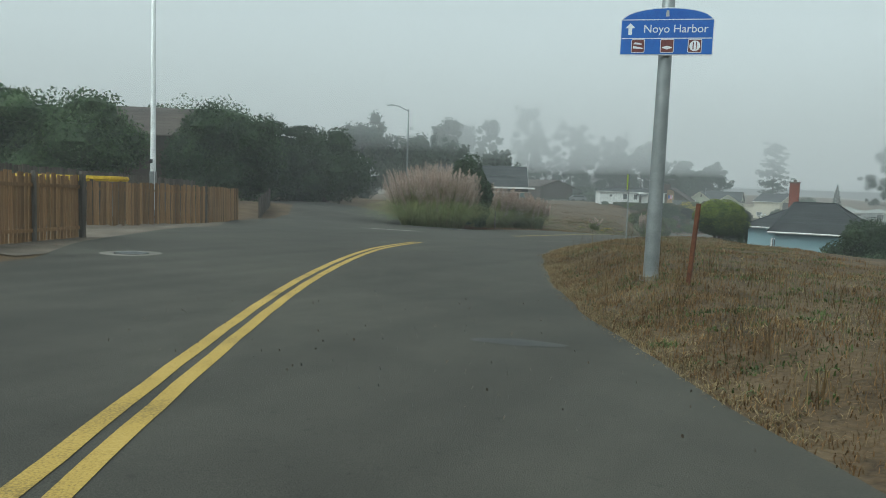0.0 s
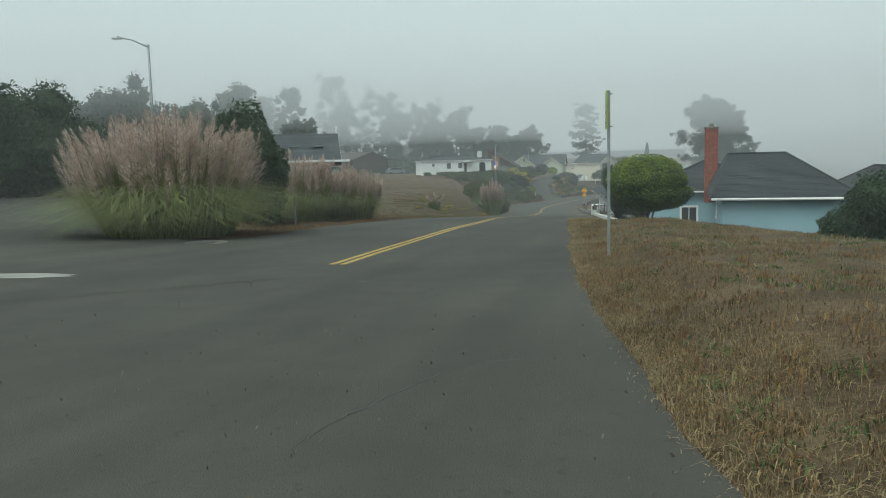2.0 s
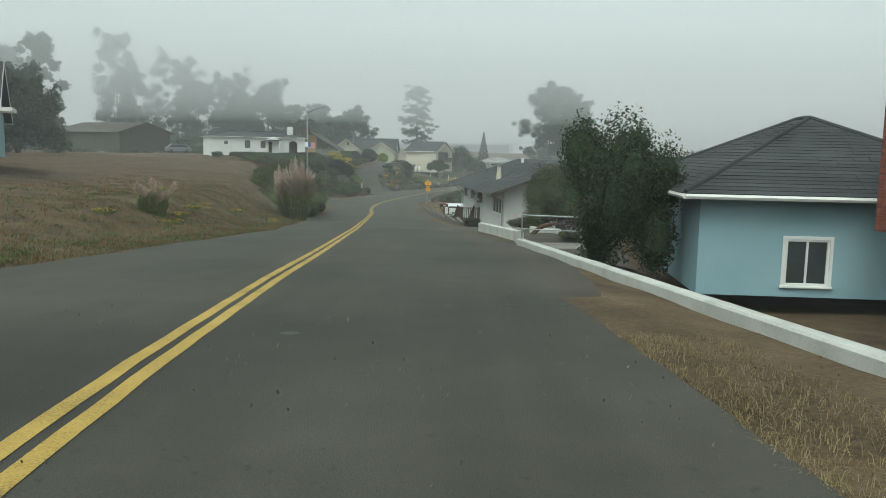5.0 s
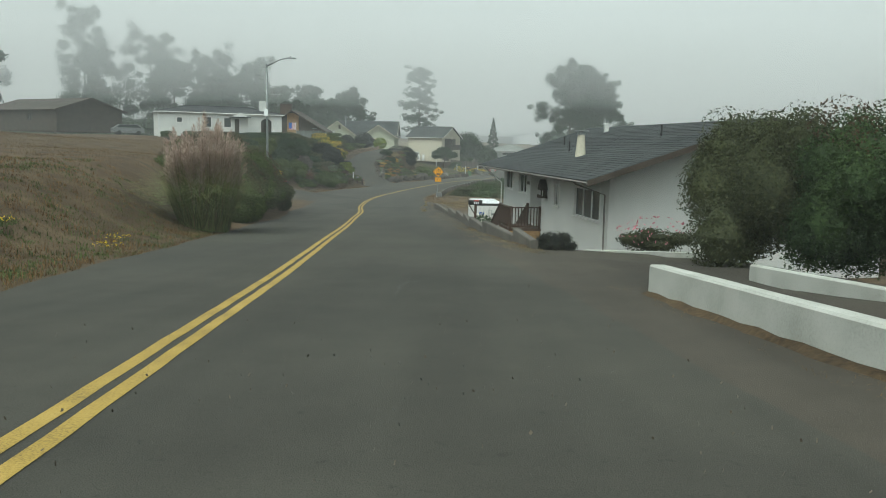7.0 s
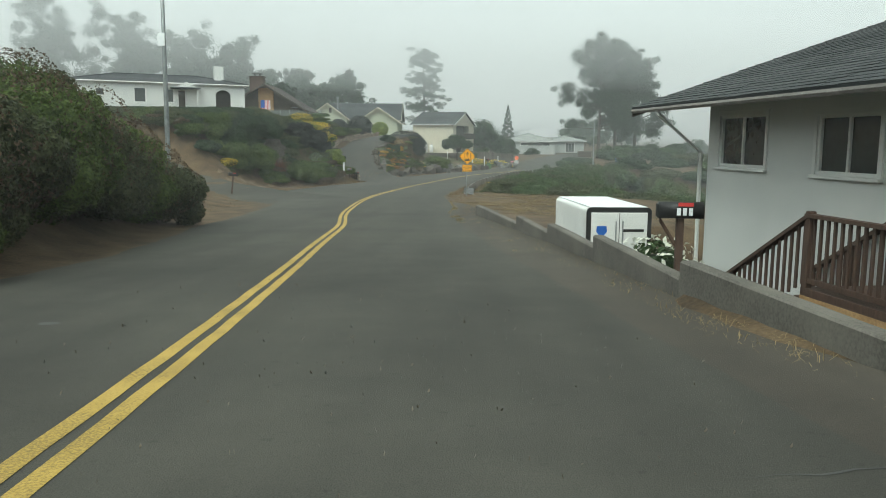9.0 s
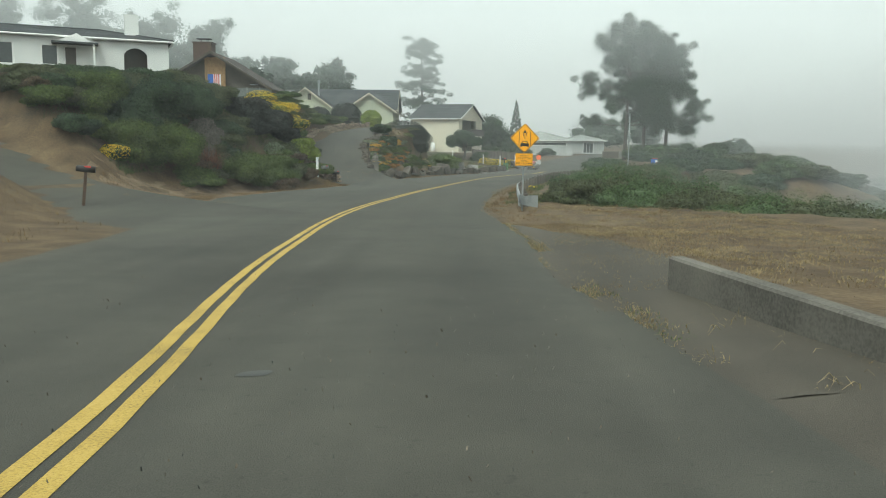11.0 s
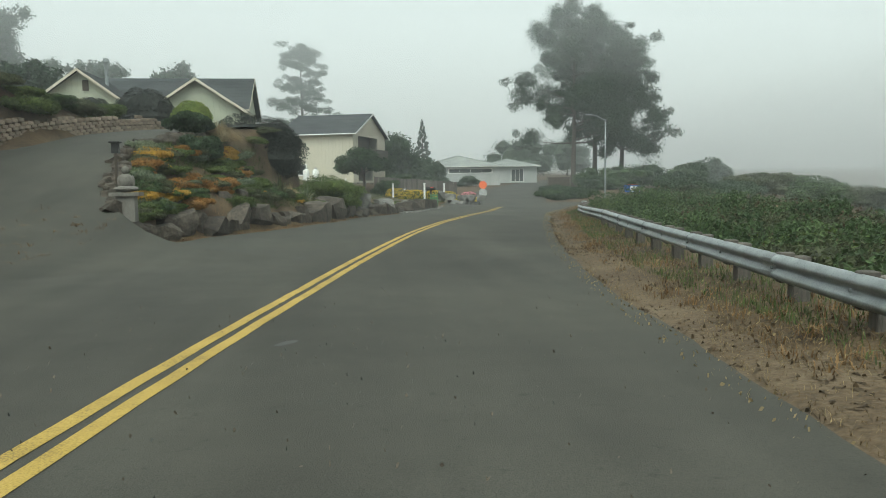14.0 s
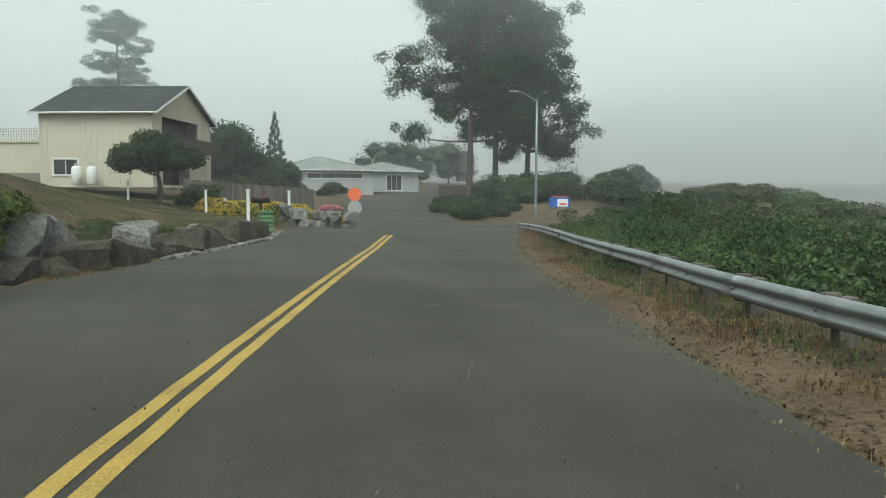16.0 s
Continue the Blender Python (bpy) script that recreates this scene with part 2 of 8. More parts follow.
def bm_box(bm, cx, cy, cz, sx, sy, sz, m=None, bevel=0.0):
    r = bmesh.ops.create_cube(bm, size=1)
    mat4 = Matrix.Translation((cx, cy, cz)) @ Matrix.Diagonal((sx, sy, sz, 1))
    bmesh.ops.transform(bm, matrix=(m @ mat4) if m is not None else mat4, verts=r["verts"])
    if bevel:
        es = {e for v in r["verts"] for e in v.link_edges}
        bmesh.ops.bevel(bm, geom=list(es), offset=bevel, segments=1, affect="EDGES")


def box(cx, cy, cz, sx, sy, sz, bevel=0.0):
    bm = bmesh.new()
    bm_box(bm, cx, cy, cz, sx, sy, sz, None, bevel)
    return bm


def boxes(rows, bevel=0.0):
    bm = bmesh.new()
    for r in rows:
        bm_box(bm, *r, None, bevel)
    return bm


def tube(points, radii, sides=8, cap=True):
    """A round tube through points, with a radius at each."""
    vs, fs = [], []
    pts = [Vector(p) for p in points]
    if not isinstance(radii, (list, tuple)):
        radii = [radii] * len(pts)
    for i, p in enumerate(pts):
        d = (pts[min(i + 1, len(pts) - 1)] - pts[max(i - 1, 0)]).normalized()
        a = d.orthogonal().normalized() if abs(d.z) > 0.9 else d.cross(Vector((0, 0, 1))).normalized()
        b = d.cross(a)
        for k in range(sides):
            an = 2 * math.pi * k / sides
            vs.append(tuple(p + (a * math.cos(an) + b * math.sin(an)) * radii[i]))
    for i in range(len(pts) - 1):
        for k in range(sides):
            k2 = (k + 1) % sides
            fs.append((i * sides + k, i * sides + k2, (i + 1) * sides + k2, (i + 1) * sides + k))
    if cap:
        fs.append(tuple(range(sides))[::-1])
        fs.append(tuple((len(pts) - 1) * sides + k for k in range(sides)))
    return vs, fs


def join(*meshes):
    vs, fs = [], []
    for v, f in meshes:
        o = len(vs)
        vs += [tuple(p) for p in v]
        fs += [tuple(i + o for i in q) for q in f]
    return vs, fs


def prism(outline, y0, y1):
    """An outline in x and z, pushed from y0 to y1."""
    n = len(outline)
    vs = [(x, y0, z) for x, z in outline] + [(x, y1, z) for x, z in outline]
    fs = [tuple(range(n)), tuple(range(2 * n - 1, n - 1, -1))]
    fs += [(i + n, (i + 1) % n + n, (i + 1) % n, i) for i in range(n)]
    return vs, fs


def rounded(w, h, r, n=4):
    """A rounded rectangle round the origin, as an outline."""
    out = []
    for cx, cy, a in ((w / 2 - r, h / 2 - r, 0), (-w / 2 + r, h / 2 - r, 90), (-w / 2 + r, -h / 2 + r, 180), (w / 2 - r, -h / 2 + r, 270)):
        for k in range(n + 1):
            t = radians(a + 90 * k / n)
            out.append((cx + r * math.cos(t), cy + r * math.sin(t)))
    return out


def text(name, words, size, material, parent, m, align="CENTER", label=""):
    cu = bpy.data.curves.new(name, "FONT")
    cu.body, cu.size, cu.align_x, cu.align_y, cu.extrude = words, size, align, "CENTER", 0.002
    tmp = bpy.data.objects.new(name, cu)
    me = bpy.data.meshes.new_from_object(tmp)
    bpy.data.objects.remove(tmp)
    me.materials.clear()
    me.materials.append(M[material])
    ob = new(name, me)
    ob.parent, ob.matrix_basis = parent, m
    if label:
        ob["label"] = label
    return ob


# ---- the lie of the land ----
ROAD_Y = [-120, -60, -12.0, -5.0, 2.0, 9.0, 16.0, 23.0, 30.0, 37.0, 44.0, 51.0, 58.0, 65.0, 72.0, 79.0, 86.0, 93.0, 100.0, 107.0, 114.0, 121.0, 128.0, 135.0, 142.0, 149.0, 156.0, 163.0, 170.0, 177.0, 184.0, 191.0, 198.0, 205.0, 212.0, 219.0, 226.0, 233, 240, 262, 300, 340, 500]
ROAD_Z = [2.2, 1.05, -0.07, -0.22, -0.37, -0.51, -0.75, -1.01, -1.3, -1.57, -1.84, -2.16, -2.53, -2.97, -3.45, -3.93, -4.4, -4.9, -5.38, -5.82, -6.25, -6.65, -7.01, -7.33, -7.59, -7.79, -7.93, -8.04, -8.13, -8.18, -8.24, -8.26, -8.25, -8.28, -8.36, -8.45, -8.56, -8.5, -8.5, -8.1, -7.0, -5.4, -1.2]
CENTRE = [(30, -50), (14, -24), (5.99, -12.0), (1.48, -5.0), (-2.52, 2.0), (-5.72, 9.0), (-7.84, 16.0), (-9.2, 23.0), (-10.0, 30.0), (-10.56, 37.0), (-11.1, 44.0), (-11.52, 51.0), (-12.25, 58.0), (-12.92, 65.0), (-13.52, 72.0), (-14.16, 79.0), (-14.8, 86.0), (-15.46, 93.0), (-16.18, 100.0), (-16.87, 107.0), (-17.51, 114.0), (-18.19, 121.0), (-18.88, 128.0), (-19.46, 135.0), (-20.51, 142.0), (-21.1, 149.0), (-21.44, 156.0), (-21.29, 163.0), (-20.65, 170.0), (-19.83, 177.0), (-18.74, 184.0), (-17.49, 191.0), (-16.01, 198.0), (-14.31, 205.0), (-12.44, 212.0), (-10.49, 219.0), (-8.51, 226.0), (-6.42, 233.0)]
RIGHT_Y = [-60, -26, -14, -3.5, -2, 0.6, 4, 7.7, 9.4, 12.1, 15.7, 18.4, 22, 27.8, 34, 39, 45.4, 57.8, 70, 82, 89, 96.7, 106.4, 113.3, 123.3, 131.3, 142, 150, 153.6, 160.7, 167, 174.2, 182, 189.4, 198.7, 203.8, 209.5, 215.4, 222.5, 229, 236, 244, 300, 400]
RIGHT_X = [43.0, 21.0, 13.0, 5.62, 4.69, 3.08, 1.44, -0.18, -0.9, -1.9, -2.81, -3.51, -4.1, -4.97, -5.64, -6.07, -6.79, -7.91, -8.5, -9.4, -10.1, -10.7, -12.0, -12.7, -13.78, -14.61, -15.56, -15.62, -15.74, -16.37, -16.15, -15.46, -14.47, -13.22, -11.17, -9.89, -8.46, -6.93, -4.55, -2.2, 1.0, 8.0, 40.0, 90.0]
LEFT_Y = [-60, -26, -13, 0, 3.7, 12, 17, 20.2, 33, 37.8, 45, 56, 66, 78, 89.2, 95, 108.5, 117.5, 122.6, 132.8, 145, 157, 168, 176, 183, 190, 197, 202.6, 209.2, 214.4, 219, 226, 231.5, 240, 244, 300, 400]
LEFT_X = [25.0, 5.0, -2.0, -7.9, -11.3, -16.6, -18.6, -20.0, -18.0, -16.64, -17.28, -17.61, -18.0, -18.4, -18.7, -19.6, -21.1, -22.34, -22.41, -24.21, -25.2, -26.7, -28.91, -27.26, -25.22, -24.0, -22.78, -20.26, -18.47, -17.64, -15.93, -13.56, -11.37, -10.0, -8.0, -2.0, 10.0]
DRIVE = [(-21.6, 185.6, -8.33), (-23.6, 188.2, -8.2), (-25.9, 191.0, -7.78), (-27.7, 195.5, -6.75), (-28.6, 201, -5.5), (-27.7, 208, -4.35), (-25.9, 214, -3.65), (-24.3, 219, -3.45)]
DRIVE_B = [(-25.2, 154.2, -8.0), (-27.0, 155.6, -7.92), (-30.5, 158.6, -7.65), (-35, 162.0, -6.8), (-41, 166.4, -4.95), (-48, 171.2, -3.0), (-57, 175.2, -2.3)]
SIDE = [(-12.5, 22.5), (-17, 26), (-22, 32), (-30, 42.5), (-40, 54), (-54, 64)]


def road_z(y):
    return np.interp(y, ROAD_Y, ROAD_Z)


def edge_right(y):
    return np.interp(y, RIGHT_Y, RIGHT_X)


def edge_left(y):
    return np.interp(y, LEFT_Y, LEFT_X)


def step(t):
    t = np.clip(t, 0, 1)
    return t * t * (3 - 2 * t)


def land(x, y):
    """The height of the ground."""
    x, y = np.asarray(x, float), np.asarray(y, float)
    z0 = road_z(y)
    r, le = np.maximum(0, x - edge_right(y)), np.maximum(0, edge_left(y) - x)
    ky = [-60, -20, 10, 30, 44, 55, 75, 82, 86, 102, 104, 127, 132, 140, 150, 158, 164, 170, 235, 250, 330]
    rise = np.interp(y, ky, [0.2, 0.2, 0.3, 0.38, 0.08, -0.08, -0.02, 0, 0, 0, 0, 0, 0, 0.05, 0.1, 0.12, 0.12, 0.12, 0.1, 0.05, 0.3])
    fall = np.interp(y, ky, [0.03, 0.03, 0.04, 0.08, 0.16, 0.4, 0.4, 0.3, 0.12, 0.12, 3, 3, 3, 0.1, 0.1, 0.2, 0.4, 0.4, 0.4, 0.06, 0])
    d0 = np.interp(y, ky, [6, 6, 9, 7, 4.5, 3.2, 2.4, 2.0, 7, 7, 1.75, 1.75, 1.75, 12, 14, 11, 5, 2.8, 2.8, 14, 14])
    deep = np.interp(y, ky, [3, 3, 3, 3, 2.2, 1.6, 1.2, 1.2, 1, 1, 1, 1, 1, 5, 25, 30, 40, 40, 40, 40, 1])
    right = rise * step((r - 0.55) / 1.3) - np.minimum(deep, fall * np.maximum(0, r - d0))
    right = right - np.interp(y, [202, 215, 239, 256], [0, 0.0, 0.2, 0]) * step(r / 1.0)
    right = right - np.clip(0.25 * (x - 34), 0, 45) * step((330 - y) / 40)
    kl = [-60, 10, 40, 60, 70, 80, 100, 130, 150, 166, 172, 178, 185, 200, 214, 235, 250, 262, 300, 340, 500]
    top = np.interp(y, kl, [0.8, 0.1, -0.6, -1.9, -2.8, -3.05, -3.4, -3.5, -3.2, -2.5, -2.2, -2.15, -2.1, -2.2, -3.4, -3.5, -5.6, -6.4, -5.6, -4.6, 0.5])
    top = np.maximum(top + np.interp(y, [50, 70, 80, 100, 150, 166], [0, 1.3, 1.6, 1.8, 1.2, 0]) * step((le - 5) / 30), z0)
    top = top - 1.3 * np.exp(-((y - 188) / 4.5) ** 2) * step((x + 37) / 3)
    wide = np.interp(y, [-60, 60, 72, 82, 116, 128, 142, 154, 166, 178, 185, 200, 214, 235, 250, 262, 300], [20, 16, 9, 6, 6, 8, 12, 15, 9, 7.5, 8.5, 11, 11, 13, 16, 20, 30])
    left = (top - z0) * step((le - np.interp(y, [60, 80, 100, 130, 150, 172, 190, 196, 208, 224, 250, 262], [4.0, 1.0, 0.5, 0.5, 2.0, 1.3, 0.7, 0.2, 0.6, 6.0, 6.0, 2.0])) / wide)
    left = left + np.interp(y, [195, 198, 206, 212, 222, 236], [0, 0.9, 0.9, 0.35, 0.35, 0.2]) * step((le - 0.6) / 1.0) * step((14 - le) / 4)
    z = z0 + right + left - 0.045 * (1 - step(np.maximum(r, le) / 0.9))
    best = np.full(z.shape, 1e9)
    for way, half in ((DRIVE, 2.4), (DRIVE_B, 1.7)):
        near, dz = np.full(z.shape, 1e9), z.copy()
        for a, b in zip(way[:-1], way[1:]):
            vx, vy = b[0] - a[0], b[1] - a[1]
            t = np.clip(((x - a[0]) * vx + (y - a[1]) * vy) / (vx * vx + vy * vy), 0, 1)
            d = np.hypot(x - a[0] - t * vx, y - a[1] - t * vy)
            dz = np.where(d < near, a[2] + t * (b[2] - a[2]), dz)
            near = np.minimum(near, d)
        z = np.where(le > 0.3, z + (dz - 0.05 - z) * (1 - step((near - half) / 1.4)), z)
        best = np.minimum(best, near)
    rough = 0.05 * np.sin(x * 0.9 + 1.3 * np.sin(y * 0.7)) * np.sin(y * 0.8 + np.sin(x * 0.5)) + 0.16 * np.sin(x * 0.21 + 2) * np.sin(y * 0.17)
    far = np.minimum(np.maximum(r, le), 3) / 3
    return z + rough * far * (best > 3.5)


def spot(x, y, dz=0.0):
    return (x, y, float(land(x, y)) + dz)


def curve_points(pts, pace=1.0):
    """Even points along a smooth line through pts."""
    p = np.array(pts, float)
    q = np.vstack([2 * p[0] - p[1], p, 2 * p[-1] - p[-2]])
    out = []
    for i in range(len(p) - 1):
        a, b, c, d = q[i], q[i + 1], q[i + 2], q[i + 3]
        for k in range(max(2, int(np.linalg.norm(c - b) / pace))):
            t = k / max(2, int(np.linalg.norm(c - b) / pace))
            out.append(0.5 * (2 * b + (c - a) * t + (2 * a - 5 * b + 4 * c - d) * t * t + (3 * b - a - 3 * c + d) * t ** 3))
    out.append(p[-1])
    return np.array(out)


def grid_mesh(X, Y, Z):
    h, w = X.shape
    vs = np.stack([X, Y, Z], -1).reshape(-1, 3)
    i = (np.arange(h - 1)[:, None] * w + np.arange(w - 1)[None]).ravel()
    return vs, np.stack([i, i + 1, i + 1 + w, i + w], -1)


xs = np.r_[np.linspace(-600, -90, 24)[:-1], np.arange(-90, -30, 1.0), np.arange(-30, 14, 0.5), np.arange(14, 60, 1.0), np.linspace(60, 600, 26)]
ys = np.r_[np.linspace(-260, -30, 20)[:-1], np.arange(-30, 300, 1.0), np.linspace(300, 1000, 30)]
GX, GY = np.meshgrid(xs, ys)
ground = smooth(part("ground", grid_mesh(GX, GY, land(GX, GY)), "soil"))
tagged(ground, "dry brown verge, field and bank with sparse weeds", "ground", kind="structure")


def ragged(y, seed, amount):
    return amount * (np.sin(y * 1.7 + seed) * 0.4 + np.sin(y * 0.63 + 2 * seed) * 0.6 + np.sin(y * 5.1 + 3 * seed) * 0.25)


def build_roads():
    yy = np.r_[np.arange(-60, 243, 0.5)]
    a, b = edge_left(yy) + ragged(yy, 1.0, 0.08), edge_right(yy) + ragged(yy, 4.0, 0.05)
    u = np.linspace(0, 1, 15)
    X = a[:, None] + (b - a)[:, None] * u[None]
    Y = np.repeat(yy[:, None], 15, 1)
    Z = road_z(Y)
    road = smooth(part("road", grid_mesh(X, Y, Z), "asphalt"))
    tagged(road, "worn grey asphalt road winding downhill", "road", kind="structure")
    # the fork beyond the bend: up ahead, and down to the harbour
    f = curve_points([(-6.5, 238), (-1.5, 258), (5, 280), (14, 303), (26, 325)], 2.0)
    side = np.array([(1.0, -0.35)])
    w = np.interp(np.arange(len(f)), [0, 12, len(f)], [4.6, 4.6, 4.2])[:, None, None]
    P = f[:, None, :] + side[None] * w * np.linspace(-1, 1, 7)[None, :, None]
    far = part("road", grid_mesh(P[..., 0], P[..., 1], np.maximum(road_z(P[..., 1]), land(P[..., 0], P[..., 1])) + np.interp(np.arange(len(f)), [0, 2, 6], [-0.12, -0.02, 0.05])[:, None]), "asphalt")
    tagged(far, "grey asphalt lane going on uphill past a house", "road", kind="structure")
    f = curve_points(SIDE, 1.0)
    t = np.gradient(f, axis=0)
    t /= np.linalg.norm(t, axis=1)[:, None]
    nrm = np.stack([t[:, 1], -t[:, 0]], -1)
    w = np.interp(np.arange(len(f)), [0, 8, 18, len(f)], [9, 6.5, 4.6, 4.2])
    P = f[:, None, :] + nrm[:, None, :] * w[:, None, None] * np.linspace(-1, 1, 11)[None, :, None]
    zz = np.maximum(land(P[..., 0], P[..., 1]) + 0.05, road_z(P[..., 1]) - 0.008)
    lane = part("road", grid_mesh(P[..., 0], P[..., 1], zz), "asphalt")
    tagged(lane, "old grey asphalt side street with dark patches", "road", kind="structure")
    for way, widths, label in ((DRIVE, [4.5, 3.4, 2.6, 2.4], "dark asphalt driveway climbing between planted banks"), (DRIVE_B, [5.0, 4.2, 2.2, 1.7], "narrow asphalt driveway up to the white bungalow")):
        f = curve_points(way, 1.0)
        t = np.gradient(f[:, :2], axis=0)
        t /= np.linalg.norm(t, axis=1)[:, None]
        nrm = np.stack([t[:, 1], -t[:, 0]], -1)
        w = np.interp(np.arange(len(f)), [0, 4, 9, len(f)], widths)
        P = f[:, None, :2] + nrm[:, None, :] * w[:, None, None] * np.linspace(-1, 1, 9)[None, :, None]
        drive = smooth(part("driveway", grid_mesh(P[..., 0], P[..., 1], np.repeat(f[:, 2:3], 9, 1) + 0.02), "asphalt"))
        tagged(drive, label, "driveway", kind="structure")
    # dirty old pavement between the lane and the low walls, and the forecourt
    yy = np.arange(62, 141, 0.5)
    a = edge_right(yy) - 0.25
    b = np.interp(yy, [62, 66, 72, 78.3, 84, 91, 91.6, 93, 102.4, 103.6, 112, 117.2, 123, 132.4, 141], [-7.7, -7.3, -7.1, -7.6, -8.35, -9.1, -8.8, -3.4, -2.4, -9.95, -11.2, -11.7, -12.0, -13.1, -14.4])
    X = a[:, None] + (b - a)[:, None] * np.linspace(0, 1, 9)[None]
    Y = np.repeat(yy[:, None], 9, 1)
    Z = np.where(X > edge_right(Y) + 0.3, np.maximum(land(X, Y) + 0.03, road_z(Y) - 0.9), road_z(Y) - 0.006) - 0.2 * np.clip((64 - Y) / 2, 0, 1)
    tagged(smooth(part("pavement", grid_mesh(X, Y, Z), "asphalt_old")), "dirty old asphalt forecourt with weeds in its cracks", "pavement", kind="structure")


build_roads()


def ribbon(pts, offset, width, lift):
    f = np.array(pts)
    t = np.gradient(f, axis=0)
    t /= np.linalg.norm(t, axis=1)[:, None]
    nrm = np.stack([t[:, 1], -t[:, 0]], -1)
    s = np.arange(len(f))
    P = f[:, None, :] + nrm[:, None, :] * (offset + width * np.array([-0.5, 0.5])[None] + 0.006 * np.sin(s * 2.3 + offset * 9)[:, None])[..., None]
    return grid_mesh(P[..., 0], P[..., 1], road_z(P[..., 1]) + lift)


def build_lines():
    c = curve_points(CENTRE, 0.6)
    calm = (c[:, 1] > 96) & (c[:, 1] < 205)
    for _ in range(2):
        c[calm] = (sum(np.roll(c, k, 0) for k in range(-3, 4)) / 7)[calm]
    first, second = c[c[:, 1] < 14.3], c[c[:, 1] > 28.6]
    for seg in (first, second):
        for off in (-0.115, 0.115):
            line = part("road_marking", ribbon(seg, off, 0.14, 0.006), "yellow_paint")
            tagged(line, "worn yellow centre line painted on the asphalt", "road marking", "double centre line", "structure")


build_lines()


# ---- plants ----
def leaves(blobs, count, size, rng, out=0.6, flat=1.0, inner=0.72, loose=0.0):
    """Leaf blades on and in ellipsoids (x, y, z, rx, ry, rz)."""
    b = np.array(blobs, float)
    area = (b[:, 3] * b[:, 4] + b[:, 4] * b[:, 5] + b[:, 3] * b[:, 5])
    which = rng.choice(len(b), count, p=area / area.sum())
    d = rng.normal(size=(count, 3))
    d /= np.linalg.norm(d, axis=1)[:, None]
    rad = rng.uniform(inner, 1.0, count) ** 0.8
    lump = 1 + 0.08 * np.sin(d[:, 0] * 7 + which) * np.sin(d[:, 1] * 6 + 2 * which) + 0.05 * np.sin(d[:, 2] * 9 + which)
    if loose:
        k = np.abs(np.sin(d[:, 0] * 11 + which * 1.7) * np.sin(d[:, 1] * 13 + which) * np.sin(d[:, 2] * 12 + 2 * which))
        lump = lump * (1 + loose * (1.8 * k - 0.35 + 0.5 * rng.normal(size=count)))
    c = b[which, :3] + d * b[which, 3:] * (rad * lump)[:, None]
    nrm = d * out + rng.normal(size=(count, 3)) * (1 - out) * 0.9
    nrm /= np.linalg.norm(nrm, axis=1)[:, None]
    a = np.cross(nrm, rng.normal(size=(count, 3)))
    a /= np.linalg.norm(a, axis=1)[:, None]
    e = np.cross(nrm, a)
    s = size * rng.uniform(0.6, 1.4, count)[:, None]
    a, e = a * s, e * s * 0.55 * flat
    v = np.stack([c - a, c - e + nrm * s * 0.2, c + a, c + e + nrm * s * 0.2], 1).reshape(-1, 3)
    i = np.arange(count) * 4
    return v, np.stack([i, i + 1, i + 2, i + 3], -1)


def cores(blobs, k=0.8, seed=0):
    """Dark lumpy masses inside the leaves."""
    rng = np.random.default_rng(seed)
    bm = bmesh.new()
    bmesh.ops.create_icosphere(bm, subdivisions=2, radius=1)
    base = np.array([v.co[:] for v in bm.verts])
    faces = [tuple(v.index for v in f.verts) for f in bm.faces]
    bm.free()
    vs, fs = [], []
    for x, y, z, rx, ry, rz in blobs:
        n = 1 + 0.16 * np.sin(base[:, 0] * 5 + rng.uniform(0, 6)) * np.sin(base[:, 1] * 5 + rng.uniform(0, 6)) + 0.1 * np.sin(base[:, 2] * 7 + rng.uniform(0, 6))
        p = base * n[:, None] * np.array([rx, ry, rz]) * k + np.array([x, y, z])
        o = len(vs)
        vs += p.tolist()
        fs += [tuple(i + o for i in f) for f in faces]
    return vs, fs


def bush(m, blobs, count, size, leaf, label, name="shrub", category="shrub", group="", seed=1, extra=()):
    """A shrub of leaves round lumpy cores; extra: (part, blobs, count, size, leaf) for its flowers."""
    rng = np.random.default_rng(seed)
    top = thing(name, m, label, category, group)
    v1, f1 = leaves(blobs, int(count * 1.35), size, rng, inner=0.62)
    v2, f2 = cores(blobs, 0.64, seed)
    o = len(v1)
    part("crown", (list(map(tuple, v1)) + v2, f1.tolist() + [tuple(i + o for i in f) for f in f2]), leaf, top)
    for pn, bl, n, s, lf in extra:
        tagged(part(pn, leaves(bl, n, s, rng, inner=0.97), lf, top), kind="stuff")
    return top


def limbs(h, r, blobs, rng, lean=(0, 0), base=0.45, count=None):
    """A tapered trunk with limbs out to the clumps."""
    trunk = [(lean[0] * t * t + 0.12 * math.sin(t * 5), lean[1] * t * t, h * t) for t in np.linspace(-0.03, 1, 9)]
    out = [tube(trunk, [r * (1.25 if i == 0 else 1 - 0.85 * i / 8) for i in range(9)], 8)]
    for bx, by, bz, rx, ry, rz in blobs[:: max(1, len(blobs) // 30)]:
        t = min(0.95, max(base * 0.6, (bz - 0.35 * math.hypot(bx, by)) / h))
        s = (lean[0] * t * t, lean[1] * t * t, h * t)
        q = [(s[0] + (bx - s[0]) * k, s[1] + (by - s[1]) * k, s[2] + (bz - s[2]) * k ** 1.4 + rng.uniform(-0.1, 0.1)) for k in (0, 0.35, 0.7, 1)]
        rr = r * 0.32 * (1 - 0.5 * t)
        out.append(tube(q, [rr, rr * 0.8, rr * 0.5, rr * 0.25], 5))
    return join(*out)


